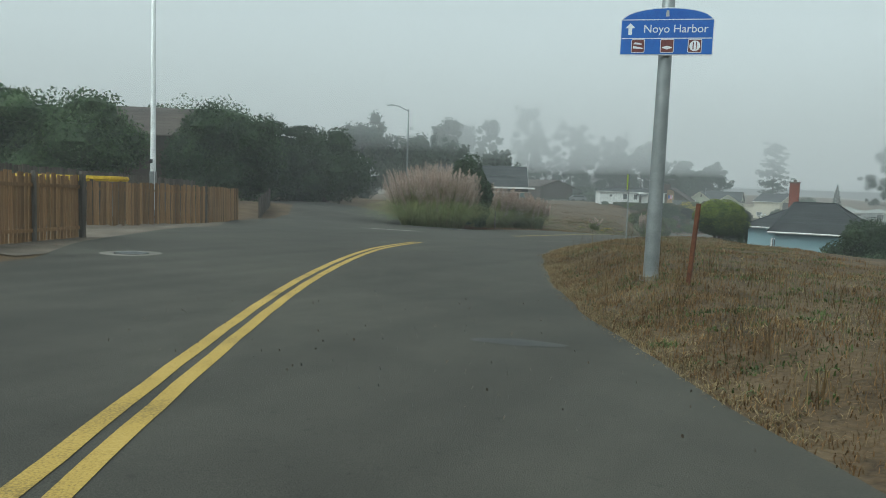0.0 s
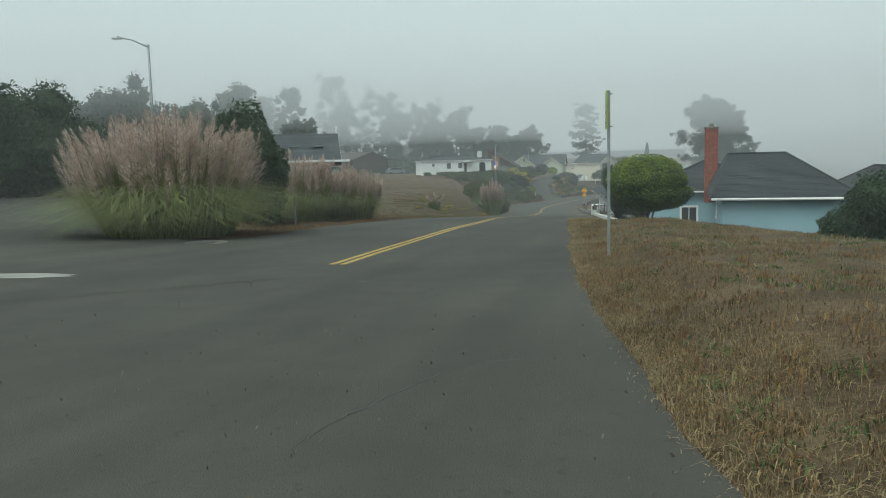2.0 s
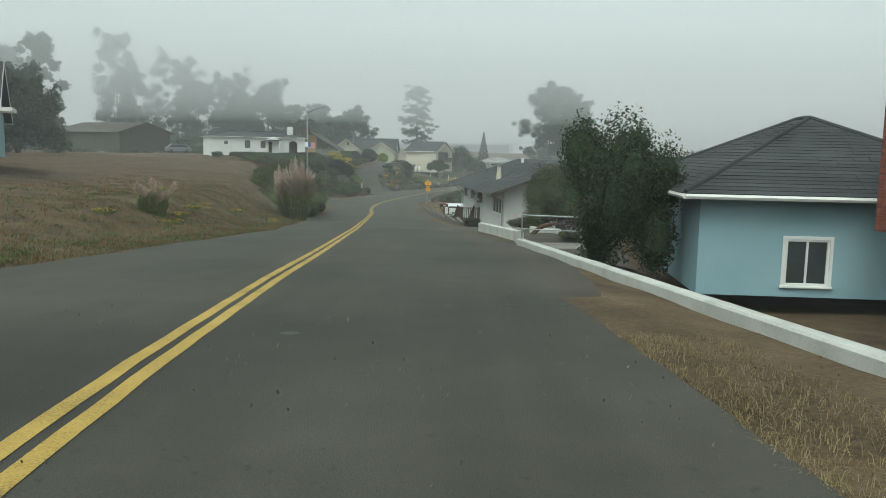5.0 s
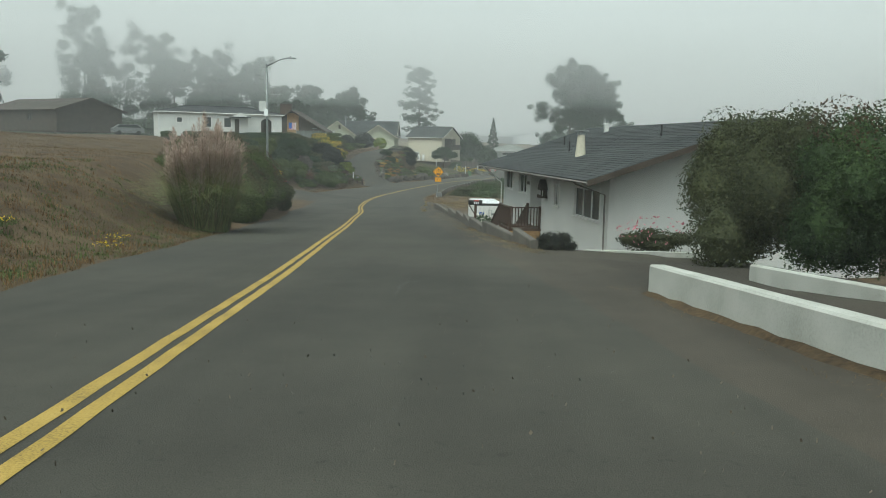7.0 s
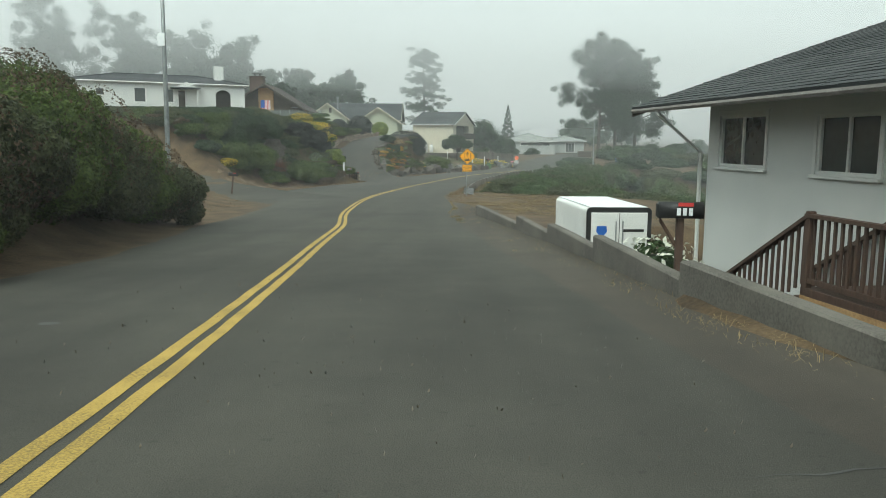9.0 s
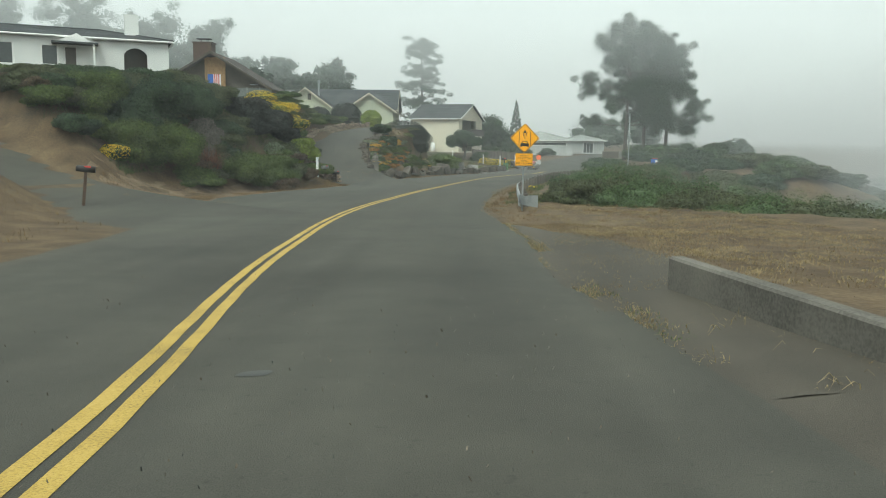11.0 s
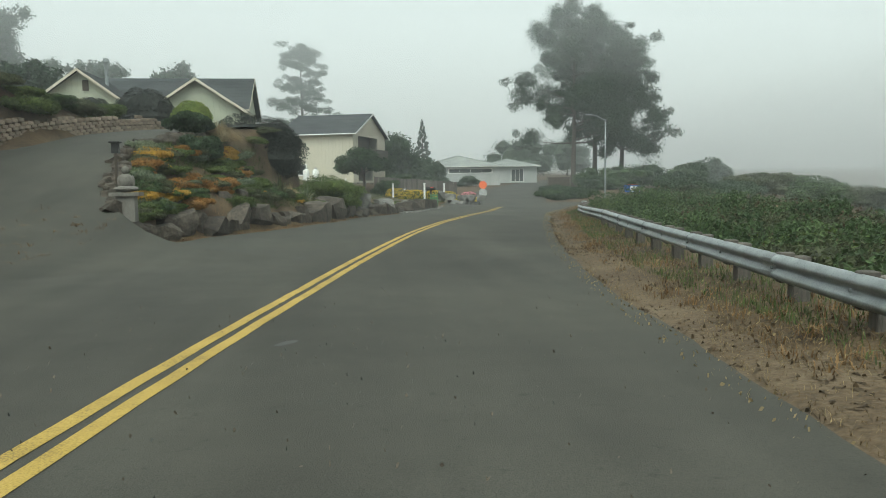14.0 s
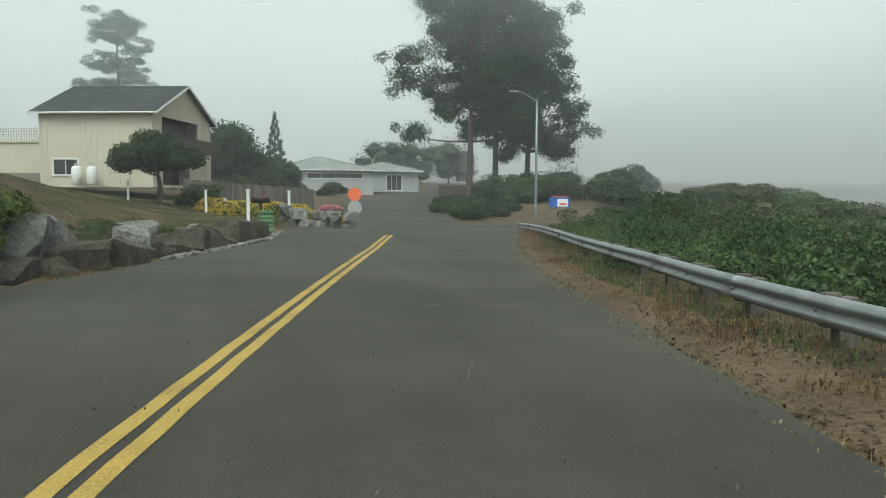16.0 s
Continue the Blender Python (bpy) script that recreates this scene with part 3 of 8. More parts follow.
def pine_blobs(h, spread, seed, base=0.35, n=26, flat=0.5):
    """Ragged clumps: a few big lobes, each broken into smaller ones."""
    rng = np.random.default_rng(seed)
    out = []
    for i in range(n):
        t = base + (1 - base) * (i + 0.5) / n
        w = spread * (0.5 + 0.5 * math.sin(math.pi * min(1, (t - base) / (1 - base) * 0.72 + 0.22))) * rng.uniform(0.3, 1.05)
        a = i * 2.4 + rng.uniform(-0.6, 0.6)
        s = spread * rng.uniform(0.2, 0.38)
        c = np.array([w * math.cos(a), w * math.sin(a), h * t + rng.uniform(-0.6, 0.6)])
        out.append((*c, s, s, s * flat * rng.uniform(0.7, 1.3)))
        for k in range(5):
            d = rng.normal(size=3) * np.array([s, s, s * flat]) * 0.6
            q = s * rng.uniform(0.35, 0.65)
            out.append((*(c + d), q, q, q * flat * rng.uniform(0.7, 1.4)))
    out.append((0, 0, h * 0.95, spread * 0.32, spread * 0.32, spread * 0.22))
    return out


def tree(m, h, r, blobs, count, size, leaf, label, name="tree", category="tree", group="", seed=1, lean=(0, 0), core=0.0, out=0.35):
    rng = np.random.default_rng(seed)
    top = thing(name, m, label, category, group)
    smooth(part("trunk", limbs(h, r, blobs, rng, lean), "bark", top))
    v, f = leaves(blobs, count, size, rng, out=out, inner=0.35, loose=0.22 if "pine" in name else 0.05)
    if core:
        far = max(math.hypot(q[0], q[1]) for q in blobs)
        big = [q for q in blobs if math.hypot(q[0], q[1]) < 0.55 * far] if len(blobs) > 60 else blobs
        v2, f2 = cores(big, core * (0.86 if "pine" in name else 1.0), seed)
        o = len(v)
        part("crown", (list(map(tuple, v)) + v2, f.tolist() + [tuple(i + o for i in q) for q in f2]), leaf, top)
    else:
        part("crown", (v, f), leaf, top)
    return top


def blades(points, height, width, rng, lean=0.4, bend=0.35):
    """Bent grass blades, two faces each."""
    n = len(points)
    p = np.array(points, float)
    a = rng.uniform(0, 2 * np.pi, n)
    d = np.stack([np.cos(a), np.sin(a), np.zeros(n)], -1)
    side = np.stack([-np.sin(a), np.cos(a), np.zeros(n)], -1)
    h = (height * rng.uniform(0.5, 1.3, n))[:, None]
    w = (width * rng.uniform(0.6, 1.3, n))[:, None]
    le = rng.uniform(0, lean, n)[:, None]
    up = np.array([0, 0, 1.0])
    mid = p + up * h * 0.55 + d * h * le * 0.4
    tip = p + up * h * (1 - bend * le) + d * h * le * (0.8 + bend)
    v = np.stack([p - side * w, p + side * w, mid + side * w * 0.8, mid - side * w * 0.8, tip], 1).reshape(-1, 3)
    i = np.arange(n) * 5
    faces = np.concatenate([np.stack([i, i + 1, i + 2, i + 3], -1)]).tolist() + np.stack([i + 3, i + 2, i + 4], -1).tolist()
    return v, faces


def pampas(m, w, h, plumes, label, seed, group="", tall=0.62):
    """A mound of arching blades under feathery plumes."""
    rng = np.random.default_rng(seed)
    top = thing("pampas_grass", m, label, "pampas grass", group)
    n = int(2600 * w * w ** 0.3)
    a, q = rng.uniform(0, 2 * np.pi, n), np.sqrt(rng.uniform(0, 1, n))
    pts = np.stack([q * np.cos(a) * w * 0.42, q * np.sin(a) * w * 0.42, np.full(n, -0.15)], -1)
    v, f = blades(pts, h * 0.62, 0.015, rng, 0.5 + 0.5 * min(1, w / 5), 0.8)
    part("foliage", (v, f), "pampas_blade", top)
    n2 = n // 3
    v, f = blades(pts[:n2], h * 0.62, 0.012, rng, 0.4 + 0.4 * min(1, w / 5), 0.8)
    part("dry_foliage", (v, f), "straw_pale", top)
    allv, allf, stems = [], [], []
    for k in range(plumes):
        an, rr = rng.uniform(0, 2 * np.pi), math.sqrt(rng.uniform(0, 1))
        bx, by = rr * math.cos(an) * w * 0.5, rr * math.sin(an) * w * 0.5
        th = h * rng.uniform(tall, 1.0) * (1 - 0.22 * rr)
        ln = h * rng.uniform(0.2, 0.3)
        lx, ly = bx * 0.35 + rng.normal() * 0.1, by * 0.35 + rng.normal() * 0.1
        cnt = 150
        t = rng.uniform(0, 1, cnt)
        wd = 0.2 * np.sin(np.pi * np.clip(t * 0.85 + 0.12, 0, 1)) ** 0.8
        aa = rng.uniform(0, 2 * np.pi, cnt)
        c = np.stack([bx + lx * (0.7 + 0.5 * t) + np.cos(aa) * wd * 0.4, by + ly * (0.7 + 0.5 * t) + np.sin(aa) * wd * 0.4, th - ln + ln * 1.05 * t], -1)
        tipv = c + np.stack([np.cos(aa) * wd * 0.9 + lx * 0.1, np.sin(aa) * wd * 0.9 + ly * 0.1, 0.16 - 0.1 * rng.uniform(0, 1, cnt)], -1)
        s = np.stack([-np.sin(aa), np.cos(aa), np.zeros(cnt)], -1) * 0.016
        o = sum(len(x) for x in allv)
        allv.append(np.stack([c - s, c + s, tipv], 1).reshape(-1, 3))
        i = o + np.arange(cnt) * 3
        allf.append(np.stack([i, i + 1, i + 2], -1))
        stems.append(tube([(bx * 0.7, by * 0.7, 0), (bx + lx * 0.5, by + ly * 0.5, th * 0.6), (bx + lx, by + ly, th)], [0.012, 0.009, 0.005], 4, False))
    part("plume", (np.concatenate(allv), np.concatenate(allf)), "plume", top, "feathery pale pink plumes")
    part("stem", join(*stems), "straw", top)
    return top


# ---- houses ----
def wall_mesh(length, height, thick, holes):
    """A wall along x with openings (x, z, w, h) cut through it."""
    xs_ = sorted({0, length, *(v for x, z, w, h in holes for v in (x, x + w))})
    zs_ = sorted({0, height, *(v for x, z, w, h in holes for v in (z, z + h))})
    bm = bmesh.new()
    for x0, x1 in zip(xs_[:-1], xs_[1:]):
        for z0, z1 in zip(zs_[:-1], zs_[1:]):
            cx, cz = (x0 + x1) / 2, (z0 + z1) / 2
            if any(x < cx < x + w and z < cz < z + h for x, z, w, h in holes):
                continue
            bm_box(bm, cx, thick / 2, cz, x1 - x0, thick, z1 - z0)
    bmesh.ops.remove_doubles(bm, verts=bm.verts, dist=0.001)
    return bm


def window(parent, m, w, h, panes=2, frame="white_paint", pane="glass", name="window", bars=0, sill=True):
    """A framed window that fills an opening whose lower left corner is at m; x along the wall, y into it."""
    t, win = 0.06, new(name)
    win.parent, win.matrix_basis = parent, m
    rows = [(w / 2, 0.05, t / 2, w, 0.09, t), (w / 2, 0.05, h - t / 2, w, 0.09, t), (t / 2, 0.05, h / 2, t, 0.09, h - 2 * t), (w - t / 2, 0.05, h / 2, t, 0.09, h - 2 * t)]
    rows += [(w * k / panes, 0.055, h / 2, t * 0.8, 0.08, h - 2 * t) for k in range(1, panes)]
    rows += [(w / 2, 0.05, h * k / (bars + 1), w - 2 * t, 0.05, 0.035) for k in range(1, bars + 1)]
    part("frame", boxes(rows), frame, win)
    # outer trim, proud of the wall
    e = 0.08
    part("trim", boxes([(w / 2, -0.014, h + e / 2, w + 2 * e, 0.028, e), (-e / 2, -0.014, h / 2, e, 0.028, h), (w + e / 2, -0.014, h / 2, e, 0.028, h)]), frame, win)
    if sill:
        part("sill", box(w / 2, -0.03, -0.03, w + 0.2, 0.1, 0.06, 0.008), frame, win)
    for k in range(panes):
        part("pane", box(w * (k + 0.5) / panes, 0.06, h / 2, w / panes - t, 0.012, h - 2 * t), pane, win)
    return win


def slope(parent, el, er, rr, rl, thick, rows, material, rng, tab=0.5):
    """A roof slope between its eave (left, right) and ridge (right, left): a deck with overlapping courses on it."""
    el, er, rr, rl = (Vector(p) for p in (el, er, rr, rl))
    nrm = (er - el).cross(rl - el).normalized()
    if nrm.z < 0:
        nrm = -nrm
    q = [el, er, rr, rl]
    vs = [tuple(p) for p in q] + [tuple(p + nrm * thick) for p in q]
    deck = part("roof", (vs, [(0, 1, 2, 3), (7, 6, 5, 4), (0, 4, 5, 1), (1, 5, 6, 2), (2, 6, 7, 3), (3, 7, 4, 0)]), material, parent)
    for k in range(rows):
        a0, a1 = k / rows, min(1, (k + 1.25) / rows)
        l0, r0, l1, r1 = el.lerp(rl, a0), er.lerp(rr, a0), el.lerp(rl, a1), er.lerp(rr, a1)
        n = max(1, int((r0 - l0).length / tab))
        cuts = sorted([0, 1] + [min(1, max(0, (i + 0.5 * (k % 2)) / n + rng.uniform(-0.08, 0.08) / n)) for i in range(1, n)])
        vs, fs = [], []
        for u0, u1 in zip(cuts[:-1], cuts[1:]):
            if u1 - u0 < 0.15 / n:
                continue
            lift = thick + rng.uniform(0.012, 0.024)
            g = 0.012 / max(0.1, (r0 - l0).length)
            b = [l0.lerp(r0, u0 + g) + nrm * (thick + 0.002), l0.lerp(r0, u1 - g) + nrm * (thick + 0.002), l0.lerp(r0, u1 - g) + nrm * lift, l0.lerp(r0, u0 + g) + nrm * lift,
                 l1.lerp(r1, u1 - g) + nrm * (thick + 0.003), l1.lerp(r1, u0 + g) + nrm * (thick + 0.003)]
            o = len(vs)
            vs += [tuple(p) for p in b]
            fs += [(o, o + 1, o + 2, o + 3), (o + 3, o + 2, o + 4, o + 5), (o, o + 3, o + 5), (o + 1, o + 4, o + 2)]
        if vs:
            part("shingle_course", (vs, fs), material, deck)
    return deck


def house(m, label, L, W, H, walls, roof="gable", rise=1.6, over=0.5, roof_mat="shingle", rows=16, openings=(), battens=False, name="house", trim="white_paint", tab=0.5, seed=3, thick=0.2, gable_mat=None, gutter=True, into=None, fascia=None, ridge=None):
    """A house whose front is along x at y = 0, facing -y; openings: (face, along, up, w, h, panes, 'door', 'open' or 'recess')."""
    top = thing(name, m, label, "house")
    rng = random.Random(seed)
    faces = {"f": (Matrix.Identity(4), L), "b": (pose(L, W, 0, 0, 0, 180), L), "l": (pose(0, W - thick, 0, 0, 0, -90), W - 2 * thick), "r": (pose(L, thick, 0, 0, 0, 90), W - 2 * thick)}
    for key, (fm, ln) in faces.items():
        mine = [o for o in openings if o[0] == key]
        wall = part("wall", wall_mesh(ln, H, thick, [o[1:5] for o in mine]), walls, top, m=fm)
        for _, x, z, w, h, kind in mine:
            wm = fm @ pose(x, 0, z)
            if kind == "door":
                d = new("door")
                d.parent, d.matrix_basis = top, wm
                part("leaf", box(w / 2, 0.1, h / 2, w, 0.05, h), "brown_dark", d)
                part("frame", boxes([(0.04, 0.03, h / 2, 0.08, 0.1, h), (w - 0.04, 0.03, h / 2, 0.08, 0.1, h), (w / 2, 0.03, h - 0.04, w - 0.16, 0.1, 0.08)]), trim, d)
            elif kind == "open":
                # Dark panel puts the shade of the unbuilt interior into its colour.
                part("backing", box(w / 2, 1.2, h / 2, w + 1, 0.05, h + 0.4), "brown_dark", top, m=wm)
            elif kind == "recess":
                for row in ((w / 2, 1.3, h / 2, w + 0.3, 0.1, h + 0.2), (-0.05, 0.75, h / 2, 0.1, 1.1, h), (w + 0.05, 0.75, h / 2, 0.1, 1.1, h), (w / 2, 0.75, h + 0.05, w, 1.1, 0.1)):
                    part("recess_panel", box(*row), walls, top, m=wm)
                d = new("door")
                d.parent, d.matrix_basis = top, wm @ pose(w * 0.45, 1.2, 0)
                part("leaf", box(0.46, -0.02, 1.02, 0.92, 0.06, 2.04), "brown_dark", d)
                part("frame", boxes([(-0.04, -0.03, 1.05, 0.08, 0.1, 2.1), (0.96, -0.03, 1.05, 0.08, 0.1, 2.1), (0.46, -0.03, 2.08, 0.92, 0.1, 0.08)]), "brown_dark", d)
            else:
                window(top, wm, w, h, kind, trim)
        if battens:
            rowsb = [(k * 0.42 + 0.2, -0.012, H / 2, 0.05, 0.024, H) for k in range(int(ln / 0.42)) if not any(o[1] - 0.12 < k * 0.42 + 0.2 < o[1] + o[3] + 0.12 for o in mine)]
            for r in rowsb:
                part("batten", box(*r), walls, top, m=fm)
    t = rise / (W / 2)
    ez = H - over * t
    if roof == "gable":
        slope(top, (-over, -over, ez), (L + over, -over, ez), (L + over, W / 2, H + rise), (-over, W / 2, H + rise), 0.1, rows, roof_mat, rng, tab)
        slope(top, (L + over, W + over, ez), (-over, W + over, ez), (-over, W / 2, H + rise), (L + over, W / 2, H + rise), 0.1, rows, roof_mat, rng, tab)
        for gx, d in ((0.0, 1), (L, -1)):
            v, f = prism([(0, H), (W, H), (W / 2, H + rise)], 0, thick)
            gm = pose(gx, 0, 0, 0, 0, 90) @ Matrix.Diagonal((1, -d, 1, 1))
            part("gable", (v, f), gable_mat or walls, top, m=gm)
            if battens:
                for k in range(int(W / 0.42)):
                    yb = k * 0.42 + 0.2
                    hb = rise * (1 - abs(yb - W / 2) / (W / 2))
                    if hb > 0.15:
                        part("batten", box(gx - d * 0.012, yb, H + hb / 2 - 0.03, 0.024, 0.05, hb - 0.06), walls, top)
            for s in (0, 1):
                y0, y1 = (-over, W / 2) if s == 0 else (W + over, W / 2)
                bx = gx - d * (over + 0.015)
                vs = [(bx + a, y, z + b) for a in (-0.015, 0.015) for y, z in ((y0, ez), (y1, H + rise)) for b in (-0.1, 0.1)]
                part("bargeboard", (vs, [(0, 1, 3, 2), (4, 6, 7, 5), (0, 4, 5, 1), (2, 3, 7, 6), (0, 2, 6, 4), (1, 5, 7, 3)]), fascia or trim, top)
    else:
        k = min(L, W) / 2
        a, b = ((k, W / 2, H + rise), (L - k, W / 2, H + rise)) if L > W else ((k, k, H + rise), (k, W - k, H + rise))
        if ridge:
            a, b = ((*p, H + rise) for p in ridge)
        c = [(-over, -over, ez), (L + over, -over, ez), (L + over, W + over, ez), (-over, W + over, ez)]
        sides = ((0, 1, b, a), (2, 3, a, b), (1, 2, b, b), (3, 0, a, a)) if L > W or ridge else ((0, 1, a, a), (2, 3, b, b), (1, 2, b, a), (3, 0, a, b))
        for i, j, q, p in sides:
            slope(top, c[i], c[j], q, p, 0.1, rows, roof_mat, rng, tab)
        for p, q in ((c[0], a), (c[1], b if L > W or ridge else a), (c[2], b), (c[3], a if L > W or ridge else b), (a, b)):
            lift = Vector((0, 0, 0.13))
            part("ridge_cap", tube([Vector(p) + lift, Vector(q) + lift], 0.07, 6), roof_mat, top)
    if gutter:
        sides = [((-over, -over), (L + over, -over)), ((L + over, W + over), (-over, W + over))]
        if roof != "gable":
            sides += [((L + over, -over), (L + over, W + over)), ((-over, W + over), (-over, -over))]
        for p, q in sides:
            part("gutter", tube([(*p, ez + 0.02), (*q, ez + 0.02)], 0.05 if fascia else 0.075, 6), "gutter_grey" if fascia else trim, top)
    if into:
        for c in list(top.children):
            b = c.matrix_basis.copy()
            c.parent, c.matrix_basis = into, into.matrix_basis.inverted() @ m @ b
        bpy.data.objects.remove(top)
        return into
    return top


def chimney(m, w, d, h, label, brick="brick", rows=None, parent=None):
    """A chimney of laid bricks with a cap."""
    top = parent or thing("chimney", m, label, "chimney")
    stack = part("shaft", box(0, 0, h / 2, w - 0.03, d - 0.03, h), "mortar", top, m=None if parent is None else m)
    bl, bh = 0.2, 0.067
    me = None
    for k in range(int(h / (bh + 0.01))):
        z = k * (bh + 0.01) + bh / 2
        for side in range(4):
            ln = w if side % 2 == 0 else d
            n = max(1, round(ln / bl))
            for i in range(n):
                u = (i + 0.5) / n * ln - ln / 2
                ang = side * 90
                off = (d if side % 2 == 0 else w) / 2
                bm_ = pose(0, 0, 0, 0, 0, ang) @ pose(u, -off + 0.03, z)
                if me is None:
                    o = part("brick", box(0, 0, 0, ln / n - 0.012, 0.06, bh, 0.004), brick, stack, m=bm_)
                    me = o.data
                else:
                    o = new("brick", me)
                    o.parent, o.matrix_basis = stack, bm_
    part("cap", boxes([(0, 0, h + 0.05, w + 0.1, d + 0.1, 0.1)], 0.01), "concrete", top, m=None if parent is None else m)
    part("flue", tube([(0, 0, h + 0.1), (0, 0, h + 0.32)], 0.14, 10), "concrete", top, m=None if parent is None else m)
    return top


def frame_of(a, b):
    """A pose at a whose x runs to b, level."""
    return pose(a[0], a[1], a[2], 0, 0, math.degrees(math.atan2(b[1] - a[1], b[0] - a[0])))


# white bungalow on the rise
W_A, W_B = (-50.0, 175.55, -2.6), (-36.3, 182.1, -2.6)
W_M = frame_of(W_A, W_B) @ Matrix.Scale(0.866, 4)
bungalow = house(W_M, "white stucco bungalow with dark low roof and arched porch", 17.6, 9, 4.1, "stucco_white", "hip", 1.0, 0.35, "shingle", 9,
                 [("f", 2.5, 2.6, 0.8, 0.75, 1), ("f", 6.2, 2.0, 1.15, 1.5, 1), ("f", 9.1, 2.05, 1.05, 1.4, 1), ("f", 10.55, 1.3, 0.85, 2.1, "door"), ("f", 14.5, 1.2, 1.6, 2.35, "open")], tab=1.2)
part("arch", prism([(14.45, 3.0), (14.45, 3.7), (16.15, 3.7), (16.15, 3.0), (15.9, 3.3), (15.6, 3.47), (15.3, 3.53), (15.0, 3.47), (14.7, 3.3)], -0.03, 0.1), "stucco_white", bungalow)
part("porch_roof", boxes([(11.3, -0.6, 3.55, 3.0, 1.3, 0.12)]), "shingle", bungalow)
part("porch_gable", prism([(10.2, 3.63), (12.4, 3.63), (11.4, 4.2)], -1.15, 0.2), "white_paint", bungalow)
part("porch_post", boxes([(12.5, -1.1, 1.75, 0.12, 0.12, 3.5)]), "white_paint", bungalow)
part("chimney_shaft", boxes([(15.2, 2.4, 4.7, 1.0, 0.7, 3.0)], 0.02), "stucco_white", bungalow)
for u in (1.2, 2.2, 4.4):
    part("vent", box(u, -0.01, 0.75, 0.3, 0.03, 0.2), "black", bungalow)

# pale blue house below the verge
blue = house(pose(0.15, 58.3, -4.15, 0, 0, -3), "pale blue single-storey house with dark hipped shingle roof", 6.2, 12.0, 2.75, "blue_paint", "hip", 2.1, 0.5, "shingle", 40,
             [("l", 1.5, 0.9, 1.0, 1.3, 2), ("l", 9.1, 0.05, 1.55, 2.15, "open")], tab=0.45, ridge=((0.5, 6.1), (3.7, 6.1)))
house(pose(6.5, 60.0, -4.25, 0, 0, -3), "", 5.0, 8, 2.6, "blue_paint", "hip", 1.5, 0.4, "shingle", 20, [], tab=0.45, into=blue)
house(pose(-3.6, 72.2, -4.3, 0, 0, -3), "", 8, 9, 2.75, "blue_paint", "hip", 1.9, 0.5, "shingle", 24, [("f", 2.2, 0.3, 1.1, 1.2, 2)], tab=0.45, into=blue)
for k in range(4):
    for j in range(6):
        part("glass_block", box(0.04, 1.35 + k * 0.38, 0.2 + j * 0.36, 0.1, 0.36, 0.34, 0.025), "glass_block", blue)
part("downspout", tube([(-0.42, -0.42, 2.45), (-0.1, -0.1, 2.25), (-0.06, -0.06, 0.1)], 0.04, 6), "blue_paint", blue)
chimney(pose(0.45, 70.2, -2.4), 0.82, 0.82, 4.95, "tall red brick chimney with a concrete flue cap")

# long white house close to the road
N_F, N_A = (-9.84, 122.6, -7.6), (-7.0, 105.85, -7.6)
N_M = frame_of(N_F, N_A)
near_house = house(N_M, "white stucco house with dark shingle roof beside the road", 17.0, 10.5, 4.45, "stucco_white", "gable", 1.8, 1.2, "shingle", 32,
                   [("f", 0.5, 2.93, 1.7, 1.0, 2), ("f", 3.75, 2.9, 1.5, 0.95, 2), ("f", 6.0, 1.5, 2.1, 2.3, "recess"), ("f", 10.25, 2.7, 0.65, 1.0, 2), ("f", 13.1, 2.55, 3.0, 1.15, 3)], tab=0.42, fascia="brown_dark")
# beige two-storey house past the rock garden
S_A, S_B = (-25.9, 265.2, -6.35), (-17.9, 262.4, -6.35)
S_M = frame_of(S_A, S_B)
beige = house(S_M, "beige two-storey house with board siding and grey gable roof", 8.6, 12.4, 5.65, "cream_paint", "gable", 2.5, 0.5, "shingle", 16,
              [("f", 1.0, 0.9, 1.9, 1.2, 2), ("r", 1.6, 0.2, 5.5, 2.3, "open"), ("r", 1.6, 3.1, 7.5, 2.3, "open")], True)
# pale green house up the driveway
green = house(pose(-25.9, 230.6, -3.5, 0, 0, 90), "pale green house with battened gables and dark roof", 9, 6.0, 2.5, "green_grey_paint", "gable", 2.0, 0.55, "shingle", 10, [("l", 0.7, 0.6, 1.5, 1.4, 3)], True, trim="cream_paint")
house(pose(-33.8, 230.4, -3.2, 0, 0, 90), "", 9, 6.0, 2.6, "green_grey_paint", "gable", 2.2, 0.55, "shingle", 10, [], True, into=green, trim="cream_paint")
part("gable_vent", box(-36.4, 230.34, 0.55, 0.4, 0.1, 0.75, 0.01), "brown_dark", green, m=pose(-25.9, 230.6, -3.5, 0, 0, 90).inverted())
part("flue_pipe", tube([(-35.6, 232.6, 0.3), (-35.6, 232.6, 2.4), (-35.6, 232.6, 2.45), (-35.6, 232.6, 2.75)], [0.13, 0.13, 0.22, 0.2], 10), "galvanised", green, m=pose(-25.9, 230.6, -3.5, 0, 0, 90).inverted())
house(pose(-37.0, 234.0, -3.4, 0, 0, 0), "", 11, 7.0, 2.8, "green_grey_paint", "gable", 2.5, 0.4, "shingle", 10, [], into=green, trim="cream_paint")
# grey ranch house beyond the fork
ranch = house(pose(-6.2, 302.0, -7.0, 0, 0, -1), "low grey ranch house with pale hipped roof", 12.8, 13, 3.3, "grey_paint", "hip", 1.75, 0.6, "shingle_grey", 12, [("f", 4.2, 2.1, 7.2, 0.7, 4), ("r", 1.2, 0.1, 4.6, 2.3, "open")])
